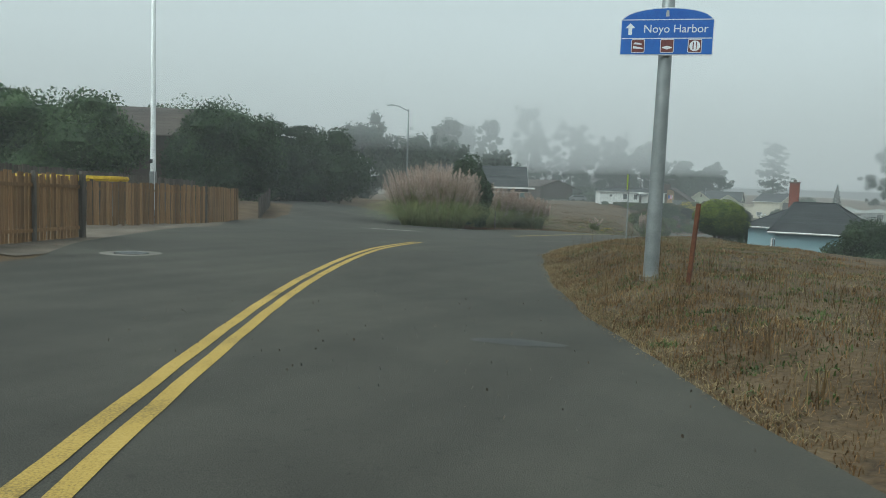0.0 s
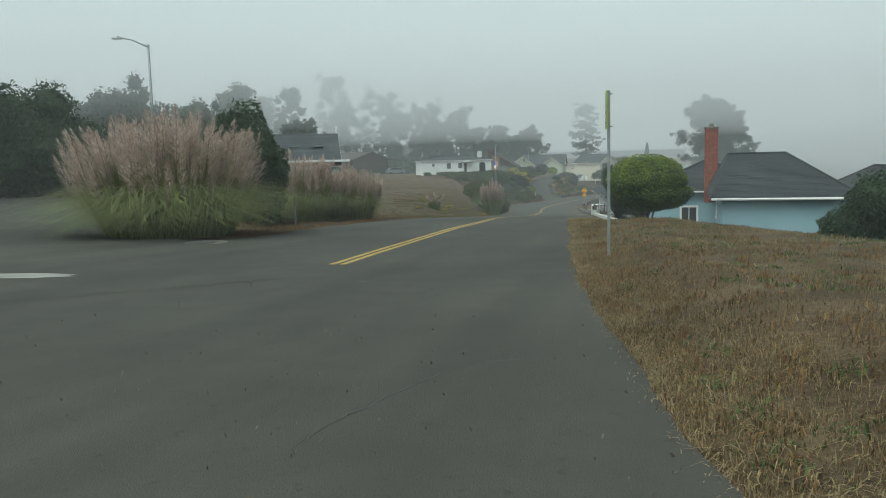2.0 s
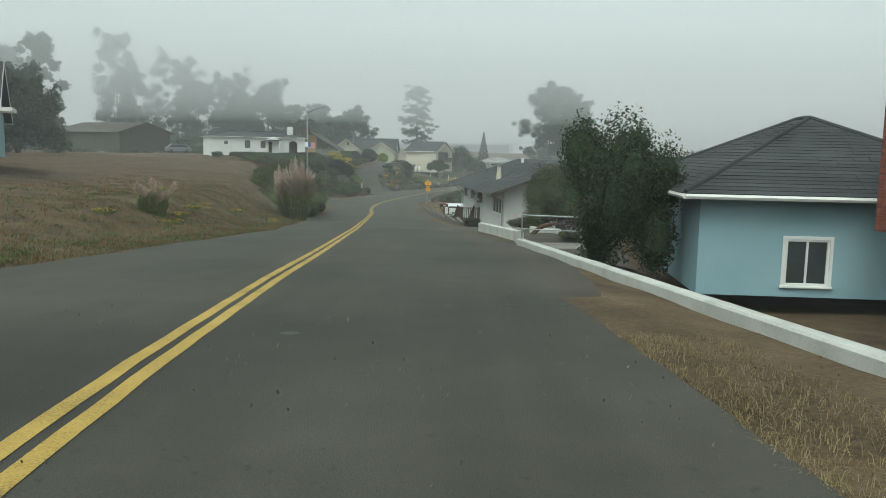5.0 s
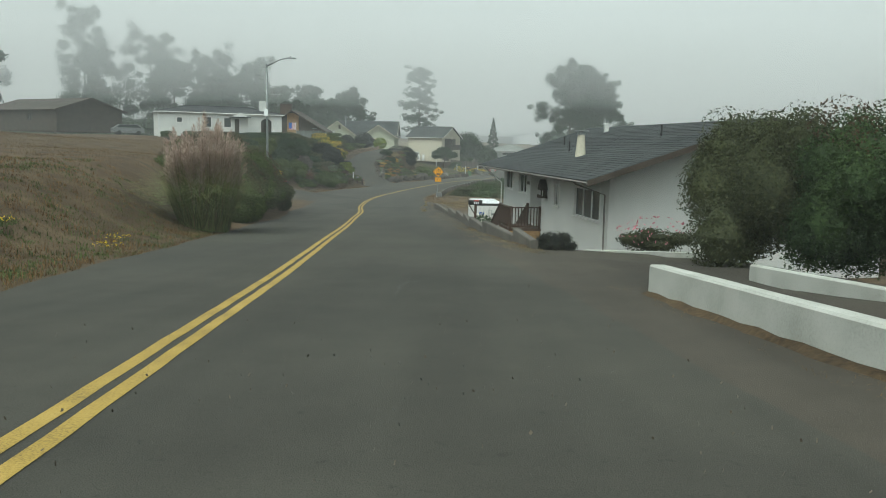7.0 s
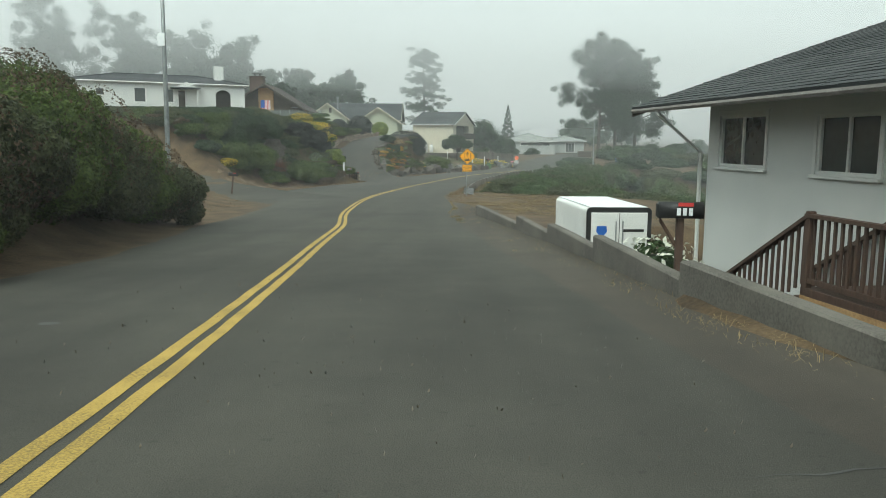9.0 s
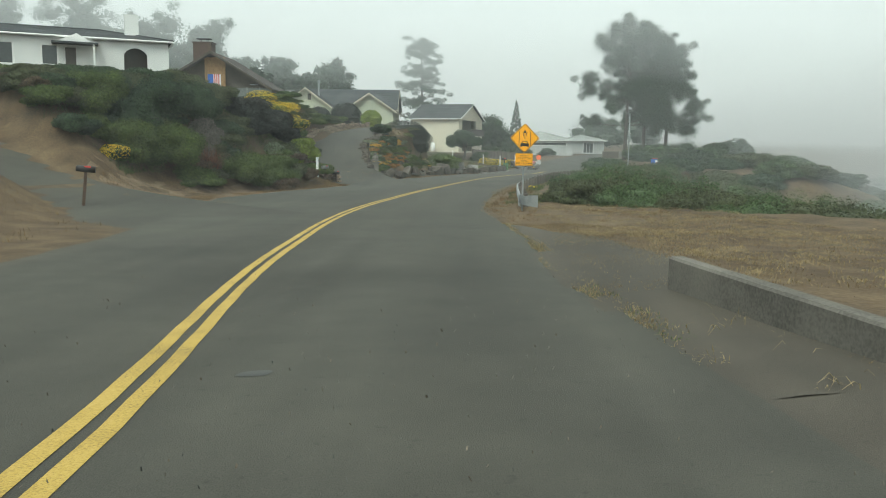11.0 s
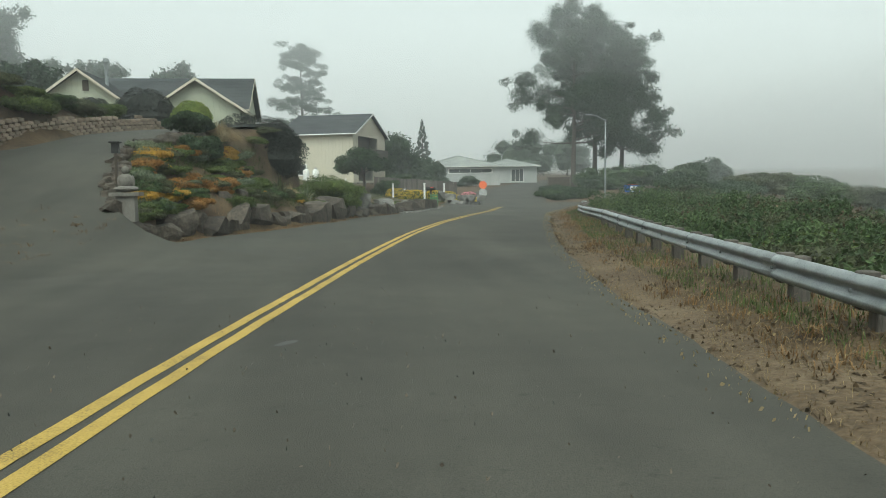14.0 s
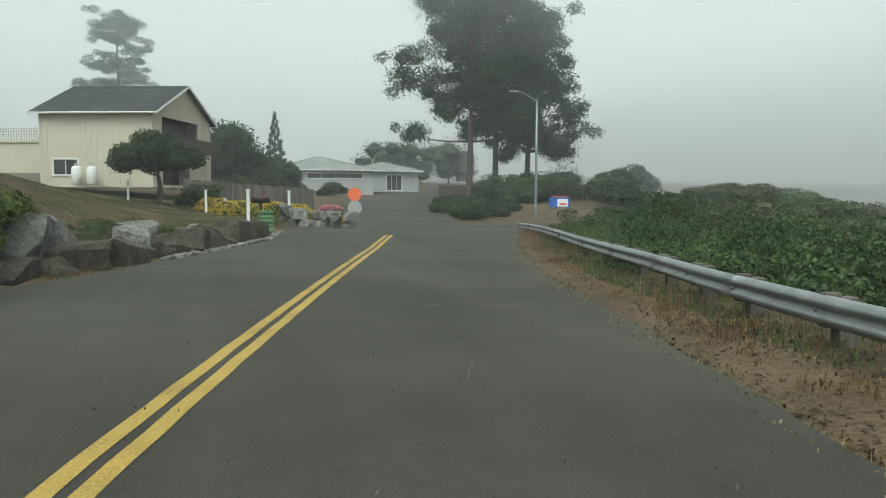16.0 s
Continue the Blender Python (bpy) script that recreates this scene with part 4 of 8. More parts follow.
house(pose(5.5, 309, -6.6, 0, 0, -1), "", 9, 10, 3.0, "grey_paint", "hip", 1.2, 0.6, "shingle_grey", 8, [("f", 4.4, 0.2, 2.2, 2.2, 3)], into=ranch)
# brown house with a stone panel, above the planted bank
brown = house(pose(-34.5, 199.2, -3.3, 0, 0, 90), "dark brown timber house with wide low gable", 5, 8.2, 3.05, "brown_dark", "gable", 2.45, 1.1, "shingle_brown", 10, [], trim="brown_dark")
part("stone_panel", box(-0.1, 4.0, 2.6, 0.2, 1.75, 5.1), "tan_stone", brown)
part("chimney_shaft", boxes([(1.2, 5.3, 5.6, 1.2, 1.6, 1.7), (1.2, 5.3, 6.5, 1.35, 1.75, 0.12)], 0.02), "brown_wood", brown)
part("cowl", boxes([(1.2, 5.0, 6.85, 0.6, 0.6, 0.06), (1.2, 5.6, 6.85, 0.6, 0.6, 0.06), (1.0, 5.0, 6.68, 0.05, 0.05, 0.3), (1.4, 5.6, 6.68, 0.05, 0.05, 0.3), (1.4, 5.0, 6.68, 0.05, 0.05, 0.3), (1.0, 5.6, 6.68, 0.05, 0.05, 0.3)]), "black", brown)
# blue-grey house and carport by the apron
cottage = house(pose(-49.1, 92.5, -1.7, 0, 0, 26), "blue-grey cottage with flat white-edged porch roof and dark gable", 12.6, 9, 2.6, "blue_paint", "gable", 3.4, 0.5, "shingle", 16, [("r", 0.9, 0.9, 1.0, 1.2, 1), ("f", 9.6, 0.8, 2.2, 1.4, 2)])
part("porch_roof", boxes([(10.4, -0.1, 2.85, 7.0, 3.4, 0.24)], 0.01), "white_paint", cottage)
for k, (u, v) in enumerate(((8.0, 2.4), (10.6, 2.2))):
    part("skylight", box(u, v, 4.6, 1.2, 0.9, 0.12), "glass_mid", cottage, m=pose(0, 0, 0))
# dark barn far back on the field
house(pose(-90.0, 206, -1.7, 0, 0, -32), "dark brown timber house at the back of the field", 20, 11, 3.4, "brown_dark", "gable", 1.8, 0.6, "shingle_brown", 10, [("f", 12, 1.6, 1.2, 1.1, 2)], trim="brown_dark")
# dark gabled house among the first trees
house(pose(-55.5, 38.0, -0.5, 0, 0, 35), "dark brown gabled house half hidden by trees", 9, 10, 5.6, "brown_dark", "gable", 2.6, 0.5, "shingle_brown", 10, [], trim="brown_dark")


# ---- poles, signs and street furniture ----
def street_lamp(m, h, arm, label, pole="steel_dull", sign=False):
    """A tapered pole with a curved arm along +x and a flat lantern."""
    top = thing("street_lamp", m, label, "street lamp", "street lamps")
    smooth(part("pole", tube([(0, 0, -1.2), (0, 0, 0), (0, 0, h * 0.5), (0, 0, h)], [0.11, 0.105, 0.085, 0.065], 10), pole, top))
    pts = [(0, 0, h - 0.1), (arm * 0.25, 0, h + 0.12), (arm * 0.5, 0, h + 0.36), (arm * 0.72, 0, h + 0.44), (arm * 0.85, 0, h + 0.44)]
    smooth(part("arm", tube(pts, [0.05, 0.045, 0.04, 0.035, 0.035], 8), pole, top))
    lan = part("lantern", boxes([(arm * 0.95, 0, h + 0.44, 0.62, 0.26, 0.09), (arm * 0.86, 0, h + 0.47, 0.3, 0.2, 0.1)], 0.02), "sign_back", top)
    part("sensor", tube([(arm * 0.9, 0, h + 0.5), (arm * 0.9, 0, h + 0.6)], 0.05, 8), "black", lan)
    part("collar", tube([(0, 0, h - 0.18), (0, 0, h + 0.06)], 0.08, 10), "galvanised", top)
    if sign:
        part("plate", box(-0.02, -0.13, h * 0.62, 0.35, 0.02, 0.5, 0.004), "sign_white", top)
    return top


street_lamp(pose(-35.0, 59.6, -1.1, 0, 0, 204), 9.8, 2.0, "grey street lamp with curved arm by the side street")
street_lamp(pose(-27.0, 137.9, -6.0, 0, 0, -20), 9.2, 2.3, "grey street lamp with curved arm above the shrubs", sign=True)
street_lamp(pose(7.9, 250.9, -8.4, 0, 0, 195), 8.1, 2.1, "pale street lamp with curved arm behind the guardrail", "galvanised")


def harbour_sign():
    """Big galvanised pole with a blue wayfinding sign."""
    x, y, z = spot(3.2, 3.9)
    face = math.degrees(math.atan2(3.9 + 9.0, 3.2 - 6.1)) - 90
    top = thing("sign_pole", pose(x, y, z, 0, 0.6, face), "tall galvanised pole with blue harbour wayfinding sign", "sign")
    smooth(part("pole", tube([(0, 0, -0.5), (0, 0, 0.0), (0, 0, 3.0), (0, 0, 9.5)], [0.135, 0.132, 0.115, 0.08], 20), "galvanised", top))
    part("base_collar", tube([(0, 0, -0.1), (0, 0, 0.02)], 0.19, 16), "concrete", top)
    w, zc = 1.5, 4.12
    arc = [(-w / 2, zc - 0.38), (w / 2, zc - 0.38), (w / 2, zc + 0.2)] + [(w / 2 * math.cos(radians(a)) * 0.96, zc + 0.2 + 0.2 * math.sin(radians(a))) for a in range(15, 180, 15)] + [(-w / 2, zc + 0.2)]
    def scaled(k, g):
        return [(px * (1 - g / (w / 2)), zc + (pz - zc) * (1 - g / 0.39)) for px, pz in arc]
    panel = part("panel", prism(arc, -0.185, -0.165), "sign_white", top, "blue sign with white border")
    part("face", prism(scaled(1, 0.016), -0.189, -0.185), "sign_blue", panel)
    part("rule", boxes([(0, -0.19, zc + 0.2, w - 0.05, 0.004, 0.014), (0, -0.19, zc - 0.105, w - 0.05, 0.004, 0.014)]), "sign_white", panel)
    text("lettering", "Noyo Harbor", 0.185, "sign_white", panel, pose(0.14, -0.191, zc + 0.045, 90, 0, 0))
    part("arrow", prism([(-0.03, -0.09), (0.03, -0.09), (0.03, 0.02), (0.08, 0.02), (0, 0.1), (-0.08, 0.02), (-0.03, 0.02)], -0.194, -0.189), "sign_white", panel, m=pose(-0.59, 0, zc + 0.045))
    for k, px in enumerate((-0.45, 0.02, 0.46)):
        pic = part("pictogram", prism(rounded(0.22, 0.22, 0.02), -0.193, -0.19), "sign_white", panel, m=pose(px, 0, zc - 0.23))
        part("field", prism(rounded(0.2, 0.2, 0.015), -0.196, -0.193), "sign_brown", pic)
        shapes = [[(-0.08, -0.04), (0.08, -0.05), (0.08, -0.03), (-0.02, -0.01), (-0.08, 0.0)], [(-0.08, -0.03), (0.0, -0.06), (0.08, -0.03), (0.08, -0.02), (0.0, 0.0), (-0.08, -0.02)], rounded(0.17, 0.17, 0.08)][k]
        part("symbol", prism(shapes, -0.199, -0.196), "sign_white", pic)
        if k == 0:
            part("symbol", prism([(-0.08, 0.03), (0.06, 0.02), (0.06, 0.04), (-0.05, 0.06)], -0.199, -0.196), "sign_white", pic)
        if k == 2:
            part("symbol", boxes([(-0.025, -0.2, 0, 0.018, 0.004, 0.12), (0.025, -0.2, 0, 0.014, 0.004, 0.12)]), "sign_brown", pic)
    part("emblem", prism([(-0.03, -0.05), (0.03, -0.05), (0.02, 0.05), (-0.02, 0.05)], -0.193, -0.189), "sign_back", panel, m=pose(0, 0, zc + 0.3))
    for zb in (zc - 0.25, zc + 0.15):
        part("bracket", boxes([(0, -0.13, zb, 0.34, 0.06, 0.05)]), "galvanised", top)


harbour_sign()
stake = thing("stake", pose(*spot(4.0, 3.0), 0, 4, 0), "rusty steel stake leaning in the dry grass", "stake")
part("rod", boxes([(0, 0, 0.55, 0.06, 0.05, 1.5), (0.028, 0.028, 0.55, 0.012, 0.06, 1.5)], 0.004), "rust", stake)
stake = thing("stake", pose(*spot(-18.6, 45.5)), "grey weathered marker stake at the verge", "stake")
part("rod", box(0, 0, 0.6, 0.09, 0.06, 1.6, 0.008), "cedar_old", stake)

flag_pole = thing("flagpole", pose(*spot(-21.6, 15.2)), "white painted flagpole behind the cedar fence", "flagpole")
smooth(part("pole", tube([(0, 0, -0.2), (0, 0, 2.2), (0, 0, 14)], [0.13, 0.12, 0.07], 14), "white_pole", flag_pole))
part("sleeve", tube([(0, 0, 0), (0, 0, 2.3)], 0.15, 14), "steel_dull", flag_pole)
part("cleat_box", box(0, -0.14, 2.75, 0.16, 0.1, 0.18, 0.01), "black", flag_pole)
part("halyard", tube([(0.15, -0.05, 0.6), (0.12, -0.05, 6), (0.09, -0.03, 13.8)], 0.012, 4), "white_pole", flag_pole)

ped = thing("sign_post", pose(*spot(-4.54, 31.0), 0, 0, -85), "galvanised post with lime yellow stairway direction sign", "sign")
part("post", boxes([(0, 0, 1.6, 0.075, 0.02, 3.9), (-0.03, 0.025, 1.6, 0.014, 0.05, 3.9), (0.03, 0.025, 1.6, 0.014, 0.05, 3.9)], 0.003), "galvanised", ped)
plate = part("plate", box(0, -0.03, 3.14, 0.6, 0.01, 0.8, 0.003), "sign_lime", ped)
part("border", boxes([(0, -0.037, 3.52, 0.56, 0.003, 0.014), (0, -0.037, 2.76, 0.56, 0.003, 0.014), (-0.27, -0.037, 3.14, 0.014, 0.003, 0.74), (0.27, -0.037, 3.14, 0.014, 0.003, 0.74)]), "black", plate)
part("arrow", prism([(-0.2, 3.06), (0.08, 3.06), (0.08, 3.02), (0.2, 3.085), (0.08, 3.15), (0.08, 3.11), (-0.2, 3.11)], -0.039, -0.036), "black", plate)
part("symbol", prism([(-0.12, 3.18), (0.0, 3.32), (-0.04, 3.34), (0.1, 3.48), (0.04, 3.32), (0.08, 3.3)], -0.039, -0.036), "black", plate)
for k, words_ in enumerate(("USE", "BEACH, HARBOR", "STAIRWAY")):
    text("lettering", words_, 0.075, "black", plate, pose(0, -0.039, 2.94 - 0.075 * k, 90, 0, 0))
part("bolt", boxes([(0, 0.06, 2.8, 0.03, 0.08, 0.03), (0, 0.06, 3.48, 0.03, 0.08, 0.03)]), "galvanised", ped)


def warning_sign():
    x, y, z = spot(-14.9, 160.6)
    top = thing("warning_sign", pose(x, y, z, 0, 0.8, 6), "amber diamond warning sign for bicycles on a steel post", "sign")
    g = -8.1 - z
    part("post", boxes([(0, 0, g + 1.35, 0.06, 0.06, 3.7)], 0.006), "galvanised", top)
    zc, s = -5.195 - z, 0.53
    dia = [(s * math.cos(radians(a + d)), s * math.sin(radians(a + d))) for a in (0, 90, 180, 270) for d in (-4, 4)]
    panel = part("diamond", prism([(px, zc + pz) for px, pz in dia], -0.06, -0.045), "sign_amber", top, "amber diamond with black border")
    def ring(k0, k1, y0, y1):
        o, i = [(px * k0, zc + pz * k0) for px, pz in dia], [(px * k1, zc + pz * k1) for px, pz in dia]
        n = len(o)
        vs = [(a, yy, b) for yy in (y0, y1) for a, b in o + i]
        fs = []
        for q in range(n):
            r = (q + 1) % n
            fs += [(q, r, n + r, n + q), (2 * n + q, 3 * n + q, 3 * n + r, 2 * n + r), (q, 2 * n + q, 2 * n + r, r), (n + q, n + r, 3 * n + r, 3 * n + q)]
        return vs, fs
    part("border", ring(0.96, 0.92, -0.064, -0.06), "black", panel)
    part("lane_line", boxes([(-0.215, -0.062, zc - 0.02, 0.022, 0.004, 0.52), (0.215, -0.062, zc - 0.02, 0.022, 0.004, 0.52)]), "black", panel)
    # the car, from behind
    part("car_symbol", prism([(-0.16, -0.33), (-0.16, -0.2), (-0.13, -0.19), (-0.09, -0.11), (0.09, -0.11), (0.13, -0.19), (0.16, -0.2), (0.16, -0.33), (0.1, -0.33), (0.1, -0.3), (-0.1, -0.3), (-0.1, -0.33)], -0.065, -0.06), "black", panel, m=pose(0, 0, zc))
    part("car_window", prism([(-0.09, -0.19), (-0.07, -0.13), (0.07, -0.13), (0.09, -0.19)], -0.068, -0.065), "sign_amber", panel, m=pose(0, 0, zc))
    # the bicycle, from behind
    part("bicycle_symbol", boxes([(0, -0.063, zc + 0.07, 0.022, 0.005, 0.2), (0, -0.063, zc + 0.2, 0.2, 0.005, 0.022), (0, -0.063, zc + 0.24, 0.07, 0.005, 0.1), (-0.05, -0.063, zc + 0.13, 0.025, 0.005, 0.12), (0.05, -0.063, zc + 0.13, 0.025, 0.005, 0.12)]), "black", panel)
    zp = -6.0 - z
    plq = part("plaque", prism([(px, zp + pz) for px, pz in rounded(0.66, 0.47, 0.03)], -0.06, -0.045), "sign_amber", top, "amber plaque with black words")
    part("plaque_border", boxes([(0, -0.062, zp + 0.215, 0.6, 0.004, 0.01), (0, -0.062, zp - 0.215, 0.6, 0.004, 0.01), (-0.31, -0.062, zp, 0.01, 0.004, 0.41), (0.31, -0.062, zp, 0.01, 0.004, 0.41)]), "black", plq)
    for k, words in enumerate(("WATCH", "FOR BICYCLES", "USING", "THE FULL LANE")):
        text("lettering", words, 0.088, "black", plq, pose(0, -0.064, zp + 0.145 - 0.097 * k, 90, 0, 0))


warning_sign()


def guardrail():
    pts = curve_points([(-15.02, 160.1), (-14.75, 164), (-14.4, 170), (-13.9, 176), (-12.9, 182), (-11.5, 189.5), (-9.7, 198), (-7.7, 207), (-5.9, 213), (-3.2, 221.5), (-0.7, 229), (1.1, 235), (1.9, 239)], 0.5)
    top = thing("guardrail", pose(0, 0, 0), "galvanised steel guardrail on wooden posts along the drop", "guardrail")
    prof = [(0.02, -0.155), (-0.02, -0.135), (-0.065, -0.10), (-0.065, -0.055), (0.0, -0.02), (0.0, 0.02), (-0.065, 0.055), (-0.065, 0.10), (-0.02, 0.135), (0.02, 0.155)]
    t = np.gradient(pts, axis=0)
    t /= np.linalg.norm(t, axis=1)[:, None]
    nrm = np.stack([t[:, 1], -t[:, 0]], -1)
    zz = np.interp(pts[:, 1], [160, 170, 196, 213, 222, 239], [-7.6, -7.65, -7.7, -7.95, -8.13, -8.41])
    step_ = 8
    for a in range(0, len(pts) - 1, step_):
        b = min(len(pts), a + step_ + 1)
        vs, fs = [], []
        both = prof + [(d + 0.008, h) for d, h in prof[::-1]]
        n = len(both)
        for i in range(a, b):
            for d, h in both:
                q = pts[i] + nrm[i] * (d - 0.0)
                vs.append((q[0], q[1], zz[i] + h + (0.003 if a % (2 * step_) else 0)))
        for i in range(b - a - 1):
            for k in range(n):
                fs.append((i * n + k, i * n + (k + 1) % n, (i + 1) * n + (k + 1) % n, (i + 1) * n + k))
        fs += [tuple(range(n)), tuple(range((b - a - 1) * n, (b - a) * n))[::-1]]
        smooth(part("rail", (vs, fs), "galvanised", top))
    dist = 0
    for i in range(1, len(pts)):
        dist += float(np.linalg.norm(pts[i] - pts[i - 1]))
        if dist > 1.9:
            dist = 0
            p = pts[i] + nrm[i] * 0.14
            ang = math.degrees(math.atan2(t[i][1], t[i][0]))
            post = part("post", box(0, 0, -0.62, 0.19, 0.2, 1.5, 0.012), "cedar_old", top, m=pose(p[0] + nrm[i][0] * 0.12, p[1] + nrm[i][1] * 0.12, zz[i], 0, 0, ang))
            part("block", box(0, 0.16, 0, 0.15, 0.17, 0.35, 0.01), "cedar_old", post)
            part("bolt", tube([(0, 0.3, 0), (0, 0.325, 0)], 0.02, 6), "steel_dull", post)
    # the flared end shoe
    vs, fs = [], []
    end = [(-15.05, 160.35), (-14.98, 160.05), (-14.85, 159.8), (-14.65, 159.62), (-14.4, 159.5)]
    for i, (x, y) in enumerate(end):
        k = i / (len(end) - 1)
        for o in (0, 0.012):
            vs += [(x, y + o, float(road_z(y)) + 0.37 - 0.12 * k), (x, y + o, float(road_z(y)) + 0.68 + 0.04 * math.sin(9 * k))]
    for i in range(len(end) - 1):
        a, b = i * 4, i * 4 + 4
        fs += [(a, b, b + 1, a + 1), (a + 2, a + 3, b + 3, b + 2), (a + 1, b + 1, b + 3, a + 3), (a, a + 2, b + 2, b)]
    fs += [(0, 1, 3, 2), (16, 18, 19, 17)]
    part("end_shoe", (vs, fs), "galvanised", top, "dented flared galvanised end plate")


guardrail()


# ---- fences ----
def board_fence(a, b, h, material, label, gap=0.02, w=0.14, seed=1, cover=0.0, posts=2.4):
    """A fence of upright boards from a to b on rails and posts."""
    rng = random.Random(seed)
    a, b = Vector(spot(*a)), Vector(spot(*b))
    ln = (b.xy - a.xy).length
    top = thing("fence", frame_of(a, b), label, "fence")
    dz = (b.z - a.z) / ln
    n = int(ln / (w + gap))
    me = None
    for k in range(n):
        u = (k + 0.5) * (w + gap)
        m = pose(u, rng.uniform(-0.012, 0.012) - (0.03 if cover and k % 2 else 0), dz * u + rng.uniform(-0.04, 0.04), rng.uniform(-0.8, 0.8), rng.uniform(-0.8, 0.8), rng.uniform(-3, 3))
        if me is None:
            ob = part("board", box(0, 0, h / 2, w, 0.022, h, 0.004), material, top, m=m)
            me = ob.data
        else:
            ob = new("board", me)
            ob.parent, ob.matrix_basis = top, m
    for z in (0.3, h - 0.3):
        part("rail", (lambda v: (v, [(0, 1, 3, 2), (4, 6, 7, 5), (0, 4, 5, 1), (2, 3, 7, 6), (0, 2, 6, 4), (1, 5, 7, 3)]))([(u, y, z + dz * u + s) for u in (0, ln) for y in (0.02, 0.06) for s in (-0.045, 0.045)]), material, top)
    for k in range(int(ln / posts) + 1):
        u = min(ln, k * posts)
        part("post", box(u, 0.07, h / 2 + dz * u, 0.09, 0.09, h + 0.1, 0.008), "cedar_old", top)
    return top


board_fence((-12.7, 4.7), (-8.6, -3.4), 1.72, "cedar", "new cedar board fence beside the gravel pull-in", 0.03, 0.14, 1)
board_fence((-19.4, 6.0), (-20.6, 17.4), 1.72, "cedar", "new cedar board fence behind the gravel pull-in", 0.025, 0.14, 2, 1)
board_fence((-20.6, 17.5), (-23.4, 22.6), 1.72, "cedar", "new cedar board fence running back from the street", 0.02, 0.14, 3)
board_fence((-26.5, 2.0), (-31, 27), 2.0, "cedar_old", "old grey weathered board fence behind the new one", 0.015, 0.15, 4)
board_fence((-27.5, 29), (-33.5, 37), 1.3, "cedar_old", "old grey weathered board fence along the side street", 0.015, 0.15, 5)
gate_post = thing("fence_post", pose(*spot(-12.8, 4.9)), "weathered timber gate post at the fence end", "fence post")
part("post", box(0, 0, 0.85, 0.13, 0.13, 2.0, 0.012), "cedar_old", gate_post)
tramp = thing("trampoline", pose(*spot(-25.2, 13.8)), "round trampoline with yellow rim pad behind the fence", "trampoline")
part("rim_pad", tube([(2.3 * math.cos(a), 2.3 * math.sin(a), 1.72) for a in np.linspace(0, 2 * math.pi, 33)], 0.13, 6, False), "flower_yellow", tramp)
part("mat", tube([(0, 0, 1.66), (0, 0, 1.69)], 2.1, 24), "black", tramp)
for k in range(4):
    part("leg", tube([(2.2 * math.cos(k * 1.57), 2.2 * math.sin(k * 1.57), -0.2), (2.2 * math.cos(k * 1.57), 2.2 * math.sin(k * 1.57), 1.7)], 0.03, 6), "galvanised", tramp)
pull_in = np.meshgrid(np.linspace(-20.5, -9, 14), np.linspace(0, 20, 24))
gx = pull_in[0] + (pull_in[1] - 4) * -0.15
gx = np.minimum(gx, edge_left(pull_in[1]) - 0.05)
tagged(part("gravel_pull_in", grid_mesh(gx, pull_in[1], land(gx, pull_in[1]) + 0.03), "gravel"), "pale gravel pull-in between street and fence", "gravel", kind="structure")


# ---- low walls, rails and things by the white house ----
def wall_run(a, b, h, w, material, label, name="low_wall", ends=(0, 0), down=0.4, z=None, bevel=0.025):
    """A low wall from a to b (x, y), its top h over the ground."""
    ln = math.hypot(b[0] - a[0], b[1] - a[1])
    za, zb = (z if z else (float(land(*a)), float(land(*b))))
    top = thing(name, frame_of((*a, za), b), label, "wall", kind="")
    bm = bmesh.new()
    n = max(2, int(ln / 1.0))
    prev = None
    for i in range(n + 1):
        u = ln * i / n
        zz = (zb - za) * i / n
        wob = 0.012 * math.sin(i * 1.9)
        q = [bm.verts.new(p) for p in ((u, -w / 2 + wob, zz - down), (u, -w / 2 + wob, zz + h - 0.03), (u, -w / 2 + 0.03 + wob, zz + h), (u, w / 2 - 0.03, zz + h), (u, w / 2, zz + h - 0.03), (u, w / 2, zz - down))]
        if prev:
            for k in range(6):
                bm.faces.new((prev[k], prev[(k + 1) % 6], q[(k + 1) % 6], q[k]))
        else:
            bm.faces.new(q[::-1])
        prev = q
    bm.faces.new(prev)
    bmesh.ops.recalc_face_normals(bm, faces=bm.faces)
    part("body", bm, material, top)
    return top


wall_run((-5.2, 53.2), (-7.75, 78.3), 0.36, 0.26, "white_dirty", "long low white painted kerb wall below the verge", z=(-2.55, -3.98))
wall_run((-7.65, 80.05), (-8.84, 91.0), 0.4, 0.27, "white_dirty", "low white painted wall at the forecourt edge", z=(-3.93, -4.63), down=0.12)
wall_run((-4.62, 82.0), (-6.05, 94.4), 0.3, 0.2, "white_dirty", "low white painted wall along the lower drive", z=(-4.12, -4.97))
slab = thing("step_slab", pose(-7.0, 79.2, -3.98, 0, 0, 7), "pale concrete landing between the white walls", "step")
part("slab", box(0.9, 0, -0.06, 2.6, 1.75, 0.2, 0.015), "concrete", slab)
rail_t = thing("handrail", pose(-7.6, 80.0, -3.95, 0, 0, -6), "grey pipe handrail beside the concrete landing", "handrail")
part("rail", tube([(0, 0, 1.0), (4.2, 0, 0.95)], 0.025, 8), "galvanised", rail_t)
part("rail", tube([(0, 0, 0.5), (4.2, 0, 0.45)], 0.02, 8), "galvanised", rail_t)
for u in (0, 2.1, 4.2):
    part("post", tube([(u, 0, -0.6), (u, 0, 1.0)], 0.025, 8), "galvanised", rail_t)
